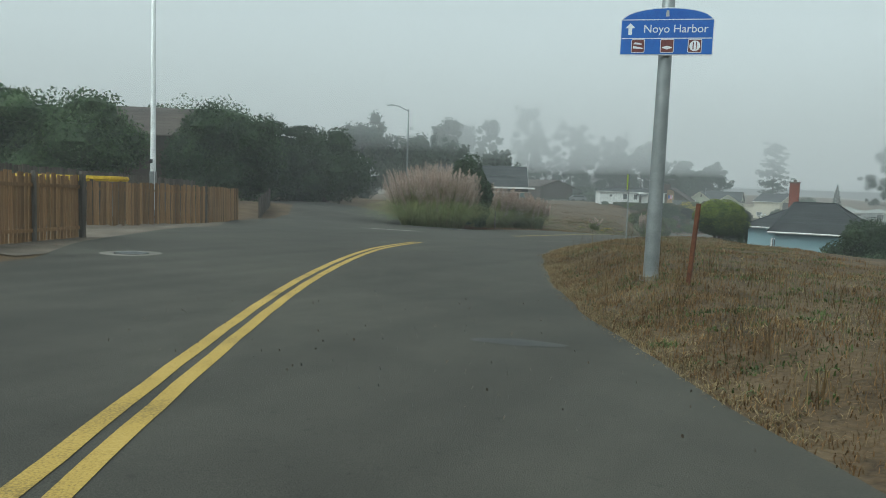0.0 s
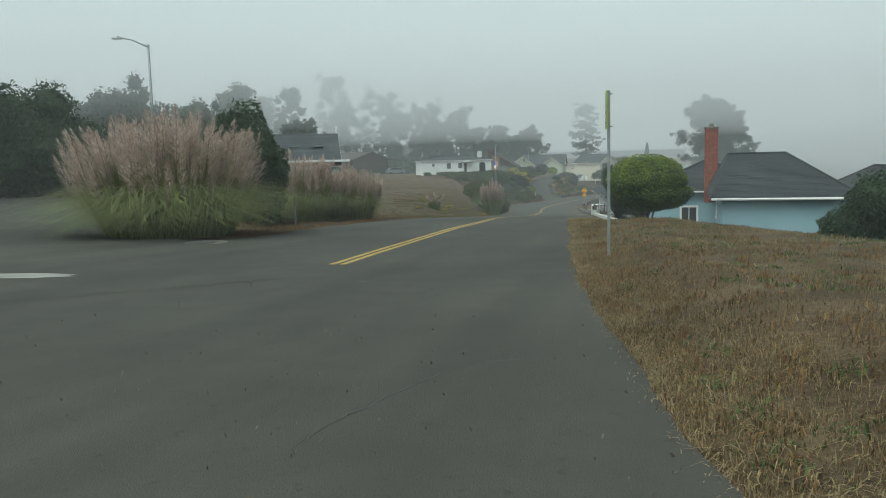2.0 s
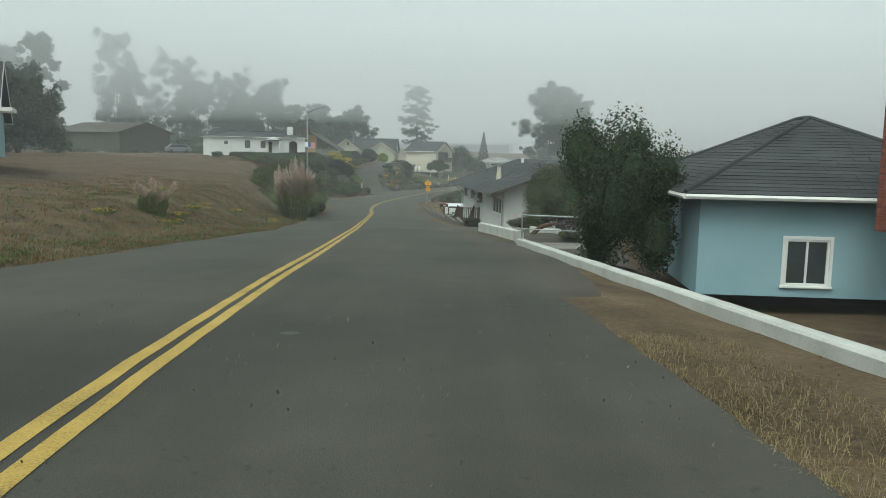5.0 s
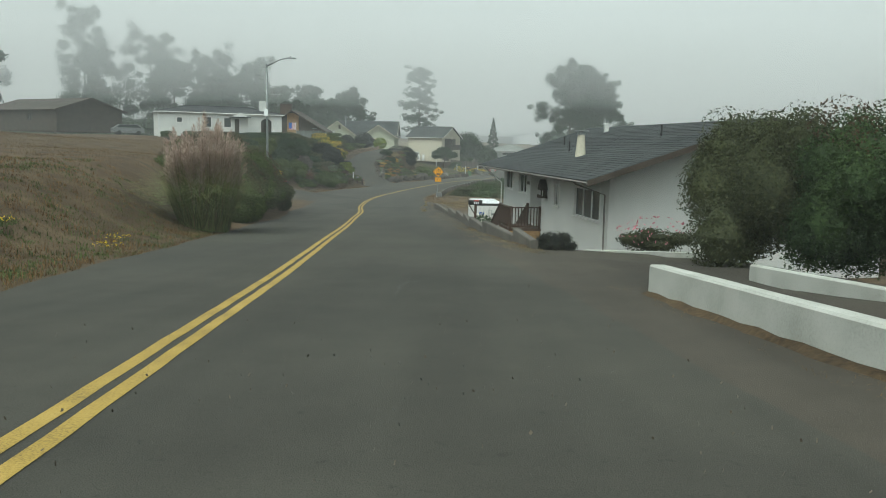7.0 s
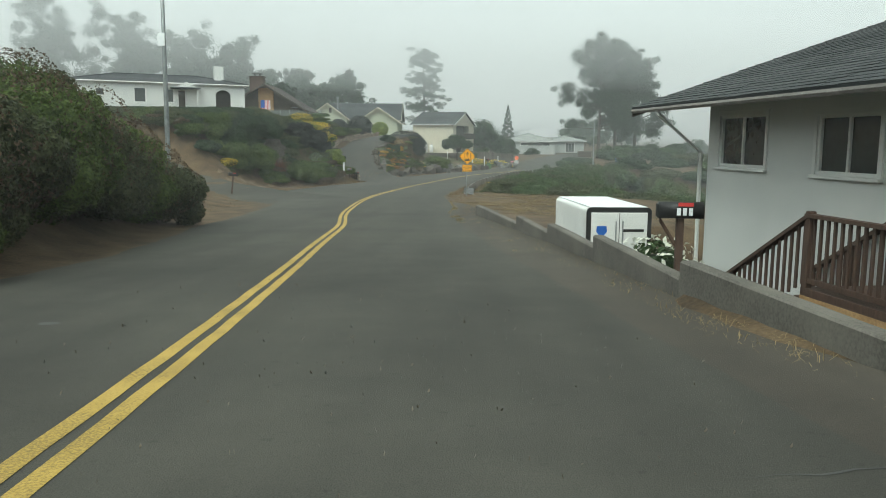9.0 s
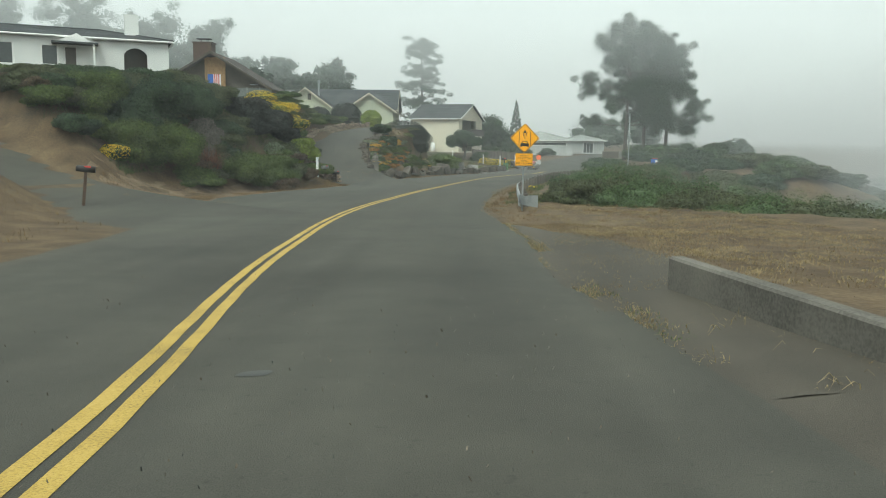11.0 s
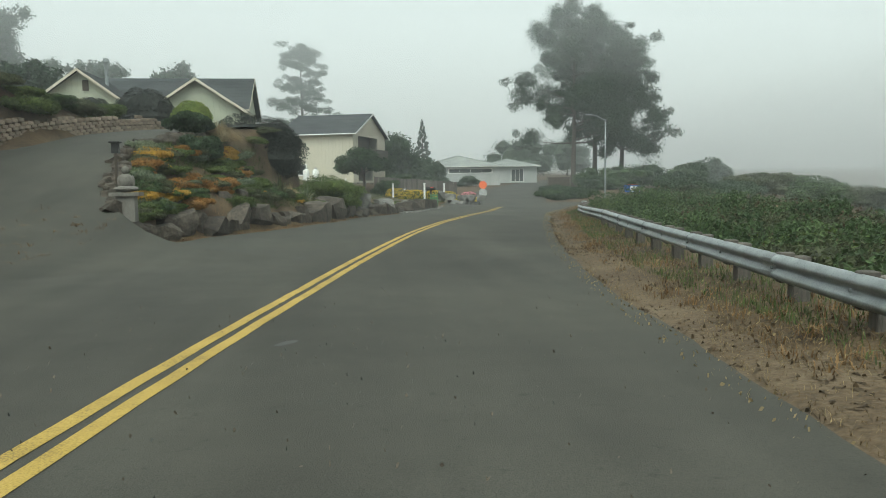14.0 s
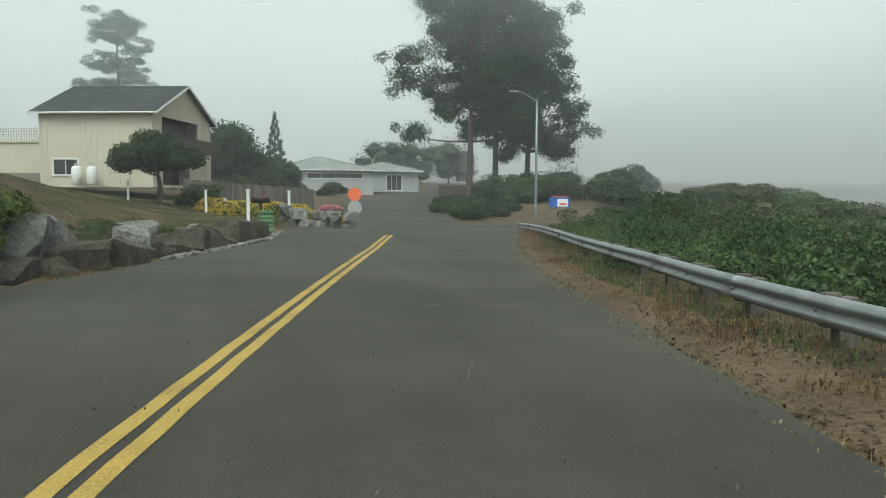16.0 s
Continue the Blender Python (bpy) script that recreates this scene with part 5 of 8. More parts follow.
# stepped retaining wall
W_PTS = [(-9.8, 102.6), (-10.2, 105.4), (-11.1, 112.0), (-11.65, 117.2), (-11.95, 123.1), (-12.45, 128.0), (-13.05, 132.4), (-14.3, 141.0)]
for k, (a, b) in enumerate(zip(W_PTS[:-1], W_PTS[1:])):
    wall_run(a, b, 0.42, 0.24, "concrete_dark", "stained concrete kerb wall stepping down along the road", "retaining_wall", down=1.2, z=(float(road_z(a[1])) - 0.13, float(road_z(b[1])) + 0.13))

nh = near_house
part("downspout", tube([(0.0, -1.2, 4.1), (0.1, -1.15, 3.95), (-0.1, -0.12, 3.2), (-0.1, -0.1, 0.2)], 0.045, 6), "white_paint", nh)
part("downspout", tube([(16.6, -1.2, 4.05), (16.65, -1.1, 3.95), (16.9, -0.12, 3.6), (16.9, -0.08, 0.2)], 0.035, 6), "gutter_grey", nh)
vent = part("vent_pipe", tube([(10.75, 0.9, 4.6), (10.75, 0.9, 4.9), (10.72, 0.92, 5.75)], [0.26, 0.22, 0.15], 10), "cream_paint", nh)
part("cap", boxes([(10.72, 0.92, 5.9, 0.5, 0.5, 0.05), (10.72, 0.92, 5.8, 0.28, 0.28, 0.12)], 0.01), "galvanised", vent)
vent = part("vent_pipe", boxes([(4.2, 4.3, 6.1, 0.2, 0.2, 0.6), (4.2, 4.3, 6.42, 0.32, 0.32, 0.06)], 0.01), "white_paint", nh)
for u, v in ((13.2, 3.4), (7.5, 1.4), (4.0, 2.2)):
    part("roof_pipe", tube([(u, v, 4.2), (u, v, 5.0 + v * 0.343)], 0.04, 8), "black", nh)
for u in (12.1, 14.2):
    part("foundation_vent", box(u, -0.01, 0.75, 0.36, 0.03, 0.18), "black", nh)
part("number_bar", boxes([(5.45, -0.02, 3.45, 0.1, 0.02, 0.16), (5.62, -0.02, 3.45, 0.1, 0.02, 0.16), (5.79, -0.02, 3.45, 0.1, 0.02, 0.16)]), "black", nh)
feeder = thing("bird_house", N_M @ pose(8.85, -0.02, 2.95), "dark wooden bird house ornament on the wall", "ornament")
part("roof", prism([(-0.34, 0.38), (0, 0.82), (0.34, 0.38), (0.28, 0.34), (-0.28, 0.34)], -0.3, 0), "brown_dark", feeder)
part("back_panel", box(0, -0.02, 0.3, 0.34, 0.04, 0.5), "brown_dark", feeder)
part("tray", boxes([(0, -0.16, 0.02, 0.62, 0.32, 0.06), (0, -0.3, 0.08, 0.62, 0.03, 0.1), (-0.2, -0.15, 0.2, 0.05, 0.05, 0.35), (0.2, -0.15, 0.2, 0.05, 0.05, 0.35)]), "brown_dark", feeder)


def porch_deck():
    top = thing("porch", N_M @ pose(0, 0, 0), "dark brown timber porch with railing and stairs", "porch")
    part("deck", box(7.05, -0.75, 1.42, 2.3, 1.5, 0.12), "brown_wood", top)
    part("skirt", boxes([(7.05, -1.48, 0.75, 2.3, 0.05, 1.25), (8.18, -0.75, 0.75, 0.05, 1.45, 1.25)]), "tan_stone", top)
    for (x, y) in ((8.15, -0.08), (8.15, -1.45), (5.95, -1.45), (3.9, -1.45), (5.95, -0.1), (3.9, -0.1)):
        low = x < 4
        part("post", box(x, y, 0.55 if low else 1.45, 0.1, 0.1, 1.5 if low else 2.1, 0.008), "brown_wood", top)
    part("handrail", boxes([(7.05, -1.45, 2.44, 2.3, 0.13, 0.05), (8.15, -0.75, 2.44, 0.13, 1.4, 0.05)]), "brown_wood", top)
    part("bottom_rail", boxes([(7.05, -1.45, 1.58, 2.2, 0.06, 0.07), (8.15, -0.75, 1.58, 0.06, 1.3, 0.07)]), "brown_wood", top)
    for y in (-1.45, -0.1):
        v = [(u, y + s, z + d) for u, z in ((3.85, 1.3), (5.95, 2.44)) for s in (-0.06, 0.06) for d in (-0.03, 0.03)]
        part("stair_rail", (v, [(0, 1, 3, 2), (4, 6, 7, 5), (0, 4, 5, 1), (2, 3, 7, 6), (0, 2, 6, 4), (1, 5, 7, 3)]), "brown_wood", top)
        for k in range(13):
            u = 4.05 + k * 0.15
            zt = 1.3 + (u - 3.85) / 2.1 * 1.14
            part("baluster", box(u, y, zt - 0.45, 0.045, 0.03, 0.86), "brown_wood", top)
    for k in range(15):
        part("baluster", box(6.05 + k * 0.145, -1.45, 2.0, 0.045, 0.03, 0.85), "brown_wood", top)
    for k in range(9):
        part("baluster", box(8.15, -0.2 - k * 0.145, 2.0, 0.03, 0.045, 0.85), "brown_wood", top)
    for k in range(7):
        part("tread", box(5.8 - k * 0.29, -0.78, 1.3 - k * 0.17, 0.3, 1.3, 0.04), "brown_wood", top)


porch_deck()


def mailbox(m, label, post_h=1.15, body="black", numbers=True, post="brown_wood", brace=False):
    top = thing("mailbox", m, label, "mailbox")
    part("post", box(0, 0, post_h / 2 - 0.2, 0.1, 0.1, post_h + 0.4, 0.008), post, top)
    out = [(-0.1, 0), (0.1, 0), (0.1, 0.13)] + [(0.1 * math.cos(radians(a)), 0.13 + 0.09 * math.sin(radians(a))) for a in range(20, 180, 20)] + [(-0.1, 0.13)]
    v, f = prism(out, -0.3, 0.3)
    shell = smooth(part("shell", ([(y, x, z + post_h) for x, y, z in v], [q[::-1] for q in f]), body, top))
    part("door", box(-0.31, 0, post_h + 0.1, 0.015, 0.19, 0.18, 0.004), body, top)
    part("flag", boxes([(0.05, -0.11, post_h + 0.19, 0.2, 0.01, 0.05)]), "red", top)
    if numbers:
        part("number_bar", boxes([(-0.04, -0.105, post_h + 0.09, 0.05, 0.006, 0.1), (0.04, -0.105, post_h + 0.09, 0.05, 0.006, 0.1), (0.12, -0.105, post_h + 0.09, 0.05, 0.006, 0.1)]), "sign_white", shell)
    if brace:
        part("brace", (lambda v: (v, [(0, 1, 3, 2), (4, 6, 7, 5), (0, 4, 5, 1), (2, 3, 7, 6), (0, 2, 6, 4), (1, 5, 7, 3)]))([(u, y, z + s) for u, z in ((-0.28, post_h - 0.02), (0, post_h - 0.45)) for y in (-0.03, 0.03) for s in (-0.04, 0.04)]), post, top)
    return top


mailbox(pose(-11.45, 118.5, -6.68, 0, 0, -4) @ Matrix.Diagonal((1.15, 1.15, 1.15, 1)), "dark mailbox with red flag on a braced wooden post", 1.12, "black", True, "brown_wood", True)
mailbox(pose(*spot(-30.3, 157.4), 0, 6, 20), "black mailbox on a slanting wooden post", 1.2, "black", False)
trailer = thing("trailer", pose(-10.4, 129.0, -8.02, 0, 0, 95.3), "white enclosed cargo trailer parked below the road", "trailer")
out = rounded(1.9, 1.62, 0.12)
v, f = prism([(a, b + 1.12) for a, b in out], 0, 4.4)
part("body", ([(y, x, z) for x, y, z in v], [q[::-1] for q in f]), "white_paint", trailer)
v, f = prism([(a * 0.99, b + 1.12) for a, b in rounded(1.93, 1.66, 0.14)], -0.06, 0.03)
part("end_frame", ([(y, x, z) for x, y, z in v], [q[::-1] for q in f]), "black", trailer)
part("door", box(-0.07, 0, 1.1, 0.03, 1.66, 1.4, 0.01), "white_paint", trailer)
part("door_seam", box(-0.088, 0, 1.1, 0.006, 0.02, 1.38), "black", trailer)
part("emblem", prism([(-0.14, 0.16), (0.14, 0.16), (0.16, 0.0), (0, -0.2), (-0.16, 0.0)], 0, 0.004), "sign_blue", trailer, m=pose(-0.09, 0.52, 1.25, 0, 0, -90))
part("lettering_bar", box(-0.088, -0.42, 1.28, 0.006, 0.62, 0.08), "black", trailer)
part("latch", boxes([(-0.1, 0.1, 1.0, 0.03, 0.03, 1.1), (-0.1, -0.1, 1.0, 0.03, 0.03, 1.1)]), "galvanised", trailer)
for s in (-1, 1):
    wheel = part("wheel", tube([(2.4, s * 0.86, 0.3), (2.4, s * 1.06, 0.3)], 0.3, 16), "black", trailer)
    part("rim", tube([(2.4, s * 1.055, 0.3), (2.4, s * 1.075, 0.3)], 0.17, 12), "galvanised", wheel)
part("roof_cap", box(2.2, 0, 1.95, 4.4, 1.7, 0.03, 0.01), "sign_white", trailer)

# dirt banked against the low walls, a driftwood log and lavender by the landing
for (ax, ay), (bx, by), label in (((-7.82, 80.3), (-9.0, 91.0), "dry dirt banked against the low white wall"), ((-9.95, 102.8), (-11.75, 117.0), "straw and dirt banked against the kerb wall")):
    n_ = 24
    u_ = np.linspace(0, 1, n_)
    cx_, cy_ = ax + (bx - ax) * u_, ay + (by - ay) * u_
    wd_ = 0.26 + 0.1 * np.sin(u_ * 17) + 0.08 * np.sin(u_ * 41)
    X_ = np.stack([cx_ - wd_, cx_ - 0.5 * wd_, cx_, cx_ + 0.12], -1)
    Z_ = road_z(np.repeat(cy_[:, None], 4, 1)) + np.array([-0.02, 0.03, 0.09, 0.10])[None] + 0.015 * np.sin(u_ * 60)[:, None]
    tagged(smooth(part("dirt_strip", grid_mesh(X_, np.repeat(cy_[:, None], 4, 1), Z_), "soil")), label, "dirt", kind="structure")
lx_, ly_ = np.meshgrid(np.linspace(0, 1, 9), np.linspace(80.4, 92.4, 26))
lx0_, lx1_ = np.interp(ly_, [80.4, 91.0, 92, 101.5], [-7.5, -8.7, -8.7, -9.4]), np.interp(ly_, [80.4, 99.5, 101.5], [-2.8, -5.0, -3.6])
lX_ = lx0_ + (lx1_ - lx0_) * lx_
tagged(smooth(part("lower_drive", grid_mesh(lX_, ly_, np.maximum(land(lX_, ly_) + 0.05, road_z(ly_) - 0.85 * lx_ - 0.12)), "asphalt_old")), "dark old asphalt drive dropping behind the low white wall", "driveway", kind="structure")
log = thing("driftwood_log", pose(-6.0, 88.4, -4.42, 0, 0, 20) @ Matrix.Scale(0.8, 4), "bent brown driftwood log beside the lower drive", "log")
smooth(part("limb", tube([(-0.9, 0, -0.35), (-0.45, 0, 0.15), (0.0, 0, 0.42), (0.5, 0, 0.5), (0.95, 0, 0.56)], [0.15, 0.14, 0.13, 0.10, 0.05], 9), "bark_red", log))
smooth(part("stub", tube([(0.2, 0, 0.45), (0.3, 0.12, 0.3)], [0.06, 0.02], 6), "bark_red", log))
ledge = thing("ledge", pose(0, 0, 0), "long white painted ledge under the house end wall", "ledge")
part("body", (lambda v: (v, [(0, 1, 3, 2), (4, 6, 7, 5), (0, 4, 5, 1), (2, 3, 7, 6), (0, 2, 6, 4), (1, 5, 7, 3)]))([(x, y + d, z + s) for x, y, z in ((-8.2, 103.3, -5.62), (-4.2, 103.9, -5.7)) for d in (0, 0.25) for s in (-0.5, 0.0)]), "white_dirty", ledge)


# ---- trees ----
def lumps(rx, ry, h, n, seed, low=0.35):
    """Uneven clumps that fill a rounded mass."""
    rng = np.random.default_rng(seed)
    out = [(0, 0, h * 0.52, rx * 0.72, ry * 0.72, h * 0.46)]
    for i in range(n):
        a, q = i * 2.4 + rng.uniform(-0.4, 0.4), rng.uniform(0.45, 0.8)
        z = h * rng.uniform(low, 0.8)
        s = rng.uniform(0.32, 0.5) * (1.1 - 0.4 * z / h)
        k = math.sqrt(max(0.1, 1 - (z / h - 0.4) ** 2 * 1.6))
        out.append((rx * q * k * math.cos(a), ry * q * k * math.sin(a), z, rx * s, ry * s, h * s * 0.62))
    return out


def tall_pines():
    label = "tall dark pine with heavy clumped crown beyond the guardrail"
    for k, (x, y, h, sp, base, seed) in enumerate([(14.2, 285, 25, 7.6, 0.30, 31), (18.4, 288, 26.5, 7.8, 0.30, 35), (23.2, 290, 22, 7.2, 0.26, 38)]):
        tree(pose(*spot(x, y, -0.3)), h, 0.42, pine_blobs(h, sp, seed, base, 26, 0.72), 60000, 0.13, "pine", label, "pine_tree", "pine tree", "tall pines by the fork", seed, core=0.6, lean=((0.6, -0.8, 1.2)[k], 0.3))
    label = "tall lone pine with sparse tiered branches"
    rng = np.random.default_rng(77)
    blobs = []
    for i in range(60):
        t = 0.24 + 0.74 * i / 59
        w = 8.8 * (1 - 0.45 * t) * (0.75 + 0.5 * math.sin(i * 1.3) ** 2) * rng.uniform(0.55, 1.05)
        a = i * 2.4
        for q in (0.4, 0.72, 1.0):
            s = rng.uniform(0.55, 0.95)
            blobs.append((w * q * math.cos(a), w * q * math.sin(a), 26.5 * t - 0.5 * q + 0.9 * math.sin(i * 2.9) * q + rng.uniform(-0.6, 0.6), s * 1.45, s * 1.45, s * 0.85))
    blobs += [(0.3, 0, 25.6, 2.2, 2.2, 1.2), (-0.9, 0.4, 24.6, 2.4, 2.2, 1.1), (2.0, -0.4, 24.4, 1.8, 1.8, 0.9), (-2.6, 0.6, 23.6, 1.6, 1.6, 0.8)]
    tree(pose(-27.9, 339.5, -4.2), 26, 0.42, blobs, 56000, 0.11, "pine", label, "pine_tree", "pine tree", "", 78, out=0.1)
    shapes = []
    rows = [(-125, 312, 41, 8, 0.35), (-104, 309, 33, 9, 0.3), (-86, 305, 26, 9, 0.25), (-72, 300, 24.5, 8.5, 0.22), (-58, 305, 17.5, 7, 0.25), (-45.5, 303, 17.5, 6.5, 0.2), (-97.8, 214.5, 25, 4.6, 0.35), (-118, 235, 24, 7, 0.3), (-150, 300, 30, 9, 0.3), (-140, 240, 22, 8, 0.25), (-53, 262, 13, 5, 0.2), (-114, 296, 28, 8, 0.3), (-94, 300, 25, 8, 0.25), (-79, 296, 21, 8, 0.2), (-65, 298, 18, 7, 0.2), (-51, 296, 14, 6, 0.2)]
    for k, (x, y, h, sp, base) in enumerate(rows):
        tree(pose(*spot(x, y, -0.3)), h, 0.4, pine_blobs(h, sp, 50 + k, base * 0.4, 30, 0.8), 20000, 0.24, "pine", "tall pine fading into the fog behind the houses" if y > 250 else "gaunt pine with clumped branches in the fog", "pine_tree", "pine tree", "pines behind the houses", 60 + k, core=0.62)
    # dark thicket under the pines
    for k, (x, y, rx, h) in enumerate([(-118, 270, 11, 11), (-100, 268, 10, 10), (-82, 262, 10, 9), (-68, 262, 9, 8), (-58, 250, 7, 7.5), (-132, 262, 10, 10), (-47, 262, 6, 6)]):
        tree(pose(*spot(x, y, -0.2)), h * 0.8, 0.3, lumps(rx, rx * 0.8, h, 9, 90 + k), 5000, 0.34, "leaf_dark", "dark broad evergreen tree behind the field", "tree", "tree", "trees behind the field", 95 + k, core=0.62)
    # first trees by the side street
    first = [(-50, 30, 7.6, 8.2, "leaf_tree", "rounded broad green tree behind the old fence"), (-53, 50, 7.8, 11.0, "leaf_tree", "rounded broad green tree by the dark house"), (-43.0, 42.5, 5.4, 8.2, "leaf_dark", "dense dark evergreen tree at the side street"),
             (-50, 66, 5.4, 9.0, "leaf_dark", "dense dark evergreen tree at the street bend"), (-63, 44, 7, 8, "leaf_mid", "broad green tree behind the old fence"), (-58, 20, 7, 7, "leaf_mid", "broad green tree behind the old fence"), (-60, 74, 6, 7.5, "leaf_dark", "dense dark evergreen tree at the street bend")]
    for k, (x, y, r, h, leaf, lab) in enumerate(first):
        tree(pose(*spot(x, y, -0.2)), h * 0.75, 0.28, lumps(r, r, h, 22, 110 + k, 0.2), 42000, 0.15, leaf, lab, "tree", "tree", "trees by the side street", 120 + k, core=0.66, out=0.5)
    rng = np.random.default_rng(9)
    blobs = [(6.0 * q * math.cos(a), 6.0 * q * math.sin(a), 7.2 + rng.uniform(-0.8, 1.6), 1.4, 1.4, 0.35) for a in np.arange(0, 6.28, 0.5) for q in (0.45, 0.8, 1.0)]
    tree(pose(*spot(-56, 60, -0.2)), 8.4, 0.35, blobs, 9000, 0.15, "pine", "flat-topped cypress with jagged dark branches", "cypress_tree", "cypress tree", "", 131, out=0.3)
    for k, (x, y, h, sp) in enumerate([(-92, 100, 12.5, 6), (-84, 108, 11.5, 5.5), (-76, 112, 12, 6), (-68, 116, 11, 6.5), (-62, 118, 9.5, 6), (-100, 92, 12, 6), (-80, 150, 17, 5), (-66, 150, 10, 5)]):
        tree(pose(*spot(x, y, -0.2)), h, 0.32, pine_blobs(h, sp, 140 + k, 0.12, 30, 1.0), 14000, 0.24, "pine_pale", "tall grey-green eucalyptus fading into fog", "eucalyptus_tree", "eucalyptus tree", "eucalyptus row", 150 + k, core=0.6)
    # trees round the ranch house and beyond
    for k, (x, y, r, h, leaf) in enumerate([(-13, 290, 4, 8.2, "leaf_dark"), (-9.5, 294, 3.6, 6.6, "leaf_dark"), (-6.5, 291, 2.6, 4.5, "leaf_dark"), (-17, 296, 4.5, 8.6, "leaf_dark"), (20, 352, 8, 9, "pine_pale"), (33, 356, 7, 10, "pine_pale"), (30.5, 281, 3.0, 3.6, "leaf_dark"), (36.8, 288.5, 3.4, 5.0, "leaf_dark"), (24, 270, 2.6, 2.6, "leaf_dark"), (40, 274, 4.5, 2.8, "leaf_dark")]):
        tree(pose(*spot(x, y, -0.2)), h * 0.75, 0.2, lumps(r, r, h, 11, 170 + k, 0.25), 6500, 0.17, leaf, "dark spreading evergreen tree near the ranch house" if k < 4 else "hazy tree beyond the fork", "tree", "tree", "trees round the fork", 180 + k, core=0.62, out=0.4)
    tree(pose(*spot(-3.8, 330)), 11.5, 0.2, [(1.5 * (1.08 - k / 40) * math.cos(2.4 * k), 1.5 * (1.08 - k / 40) * math.sin(2.4 * k), 2.2 + 9.4 * k / 40, 0.7 * (1.15 - k / 40), 0.7 * (1.15 - k / 40), 0.42) for k in range(41)], 6000, 0.13, "pine", "slim pointed conifer behind the ranch house", "conifer_tree", "conifer", "", 192)
    # small clipped tree in front of the beige house
    blobs = [(0.9 * math.cos(a) * q, 0.9 * math.sin(a) * q, 2.5 + 0.5 * (1 - q) + 0.25 * math.sin(3 * a), 0.75, 0.75, 0.5) for a in np.arange(0, 6.28, 0.9) for q in (0.6, 1.7)]
    tree(pose(*spot(-16.9, 252.5)) @ Matrix.Scale(1.35, 4), 2.4, 0.16, blobs, 12000, 0.085, "leaf_dark", "small spreading dark tree with bare forked trunk", "tree", "tree", "", 193, core=0.6, out=0.5)


tall_pines()


# ---- shrubs ----
def shrub(x, y, rx, ry, h, leaf, label, count=5000, size=0.07, seed=1, n=8, name="shrub", group="", extra=(), dz=-0.1, category="shrub", yaw=0):
    return bush(pose(*spot(x, y, dz), 0, 0, yaw), lumps(rx, ry, h, n, seed, 0.2), count, size, leaf, label, name, category, group, seed, extra)


def dome(x, y, rx, ry, h, leaf, label, count, size, seed, name="hedge", category="hedge", dz=-0.1):
    """A dense clipped mound with a close even skin."""
    blobs = [(0, 0, h * 0.46, rx, ry, h * 0.54), (0.34 * rx, 0.1 * ry, h * 0.4, rx * 0.7, ry * 0.8, h * 0.5), (-0.36 * rx, -0.1 * ry, h * 0.38, rx * 0.68, ry * 0.85, h * 0.5), (0.05 * rx, -0.3 * ry, h * 0.3, rx * 0.9, ry * 0.7, h * 0.4)]
    rng = np.random.default_rng(seed)
    top = thing(name, pose(*spot(x, y, dz)), label, category)
    v1, f1 = leaves(blobs, count, size, rng, 0.5, 1.0, 0.86)
    v2, f2 = cores(blobs, 0.88, seed)
    o = len(v1)
    part("crown", (list(map(tuple, v1)) + v2, f1.tolist() + [tuple(i + o for i in f) for f in f2]), leaf, top)
    return top


def ball_bush():
    """Clipped dome on bare stems."""
    rng = np.random.default_rng(21)
    top = thing("bush", pose(-3.75, 55.6, -2.65), "round clipped camellia bush on bare forked stems", "bush")
    blobs = [(0, 0, 2.0, 1.95, 1.95, 1.38), (0.25, 0.2, 1.5, 1.9, 1.85, 0.9), (-0.5, -0.4, 2.1, 1.4, 1.4, 1.12), (0.6, 0, 2.2, 1.3, 1.4, 1.05)]
    upper = [(x, y, z + 0.12, a, b, c) for x, y, z, a, b, c in blobs]
    v, f = leaves(blobs, 46000, 0.05, rng, 0.6, 1.0, 0.8)
    v2, f2 = cores(blobs, 0.86, 3)
    o = len(v)
    part("crown", (list(map(tuple, v)) + v2, f.tolist() + [tuple(i + o for i in q) for q in f2]), "leaf_mid", top)
    # Upper leaves take a brighter yellow-green, with light from above put into their colour.
    v, f = leaves(upper, 26000, 0.047, rng, 0.55, 1.0, 0.94)
    keep = np.where(v.reshape(-1, 4, 3)[:, :, 2].mean(1) > 1.7 + rng.uniform(-0.7, 0.7, 26000))[0]
    v = v.reshape(-1, 4, 3)[keep].reshape(-1, 3)
    i = np.arange(len(keep)) * 4
    part("new_leaves", (v, np.stack([i, i + 1, i + 2, i + 3], -1)), "leaf_bright", top, "yellow-green upper leaves coloured brighter as if lit from above")
    for k in range(9):
        a = k * 0.7
        r0 = 0.3 * math.sqrt(k / 9)
        part("stem", tube([(r0 * math.cos(a), r0 * math.sin(a), -0.2), (r0 * 1.4 * math.cos(a), r0 * 1.4 * math.sin(a), 0.5), (1.0 * math.cos(a), 1.0 * math.sin(a), 1.6)], [0.06, 0.05, 0.035], 6), "bark", top)


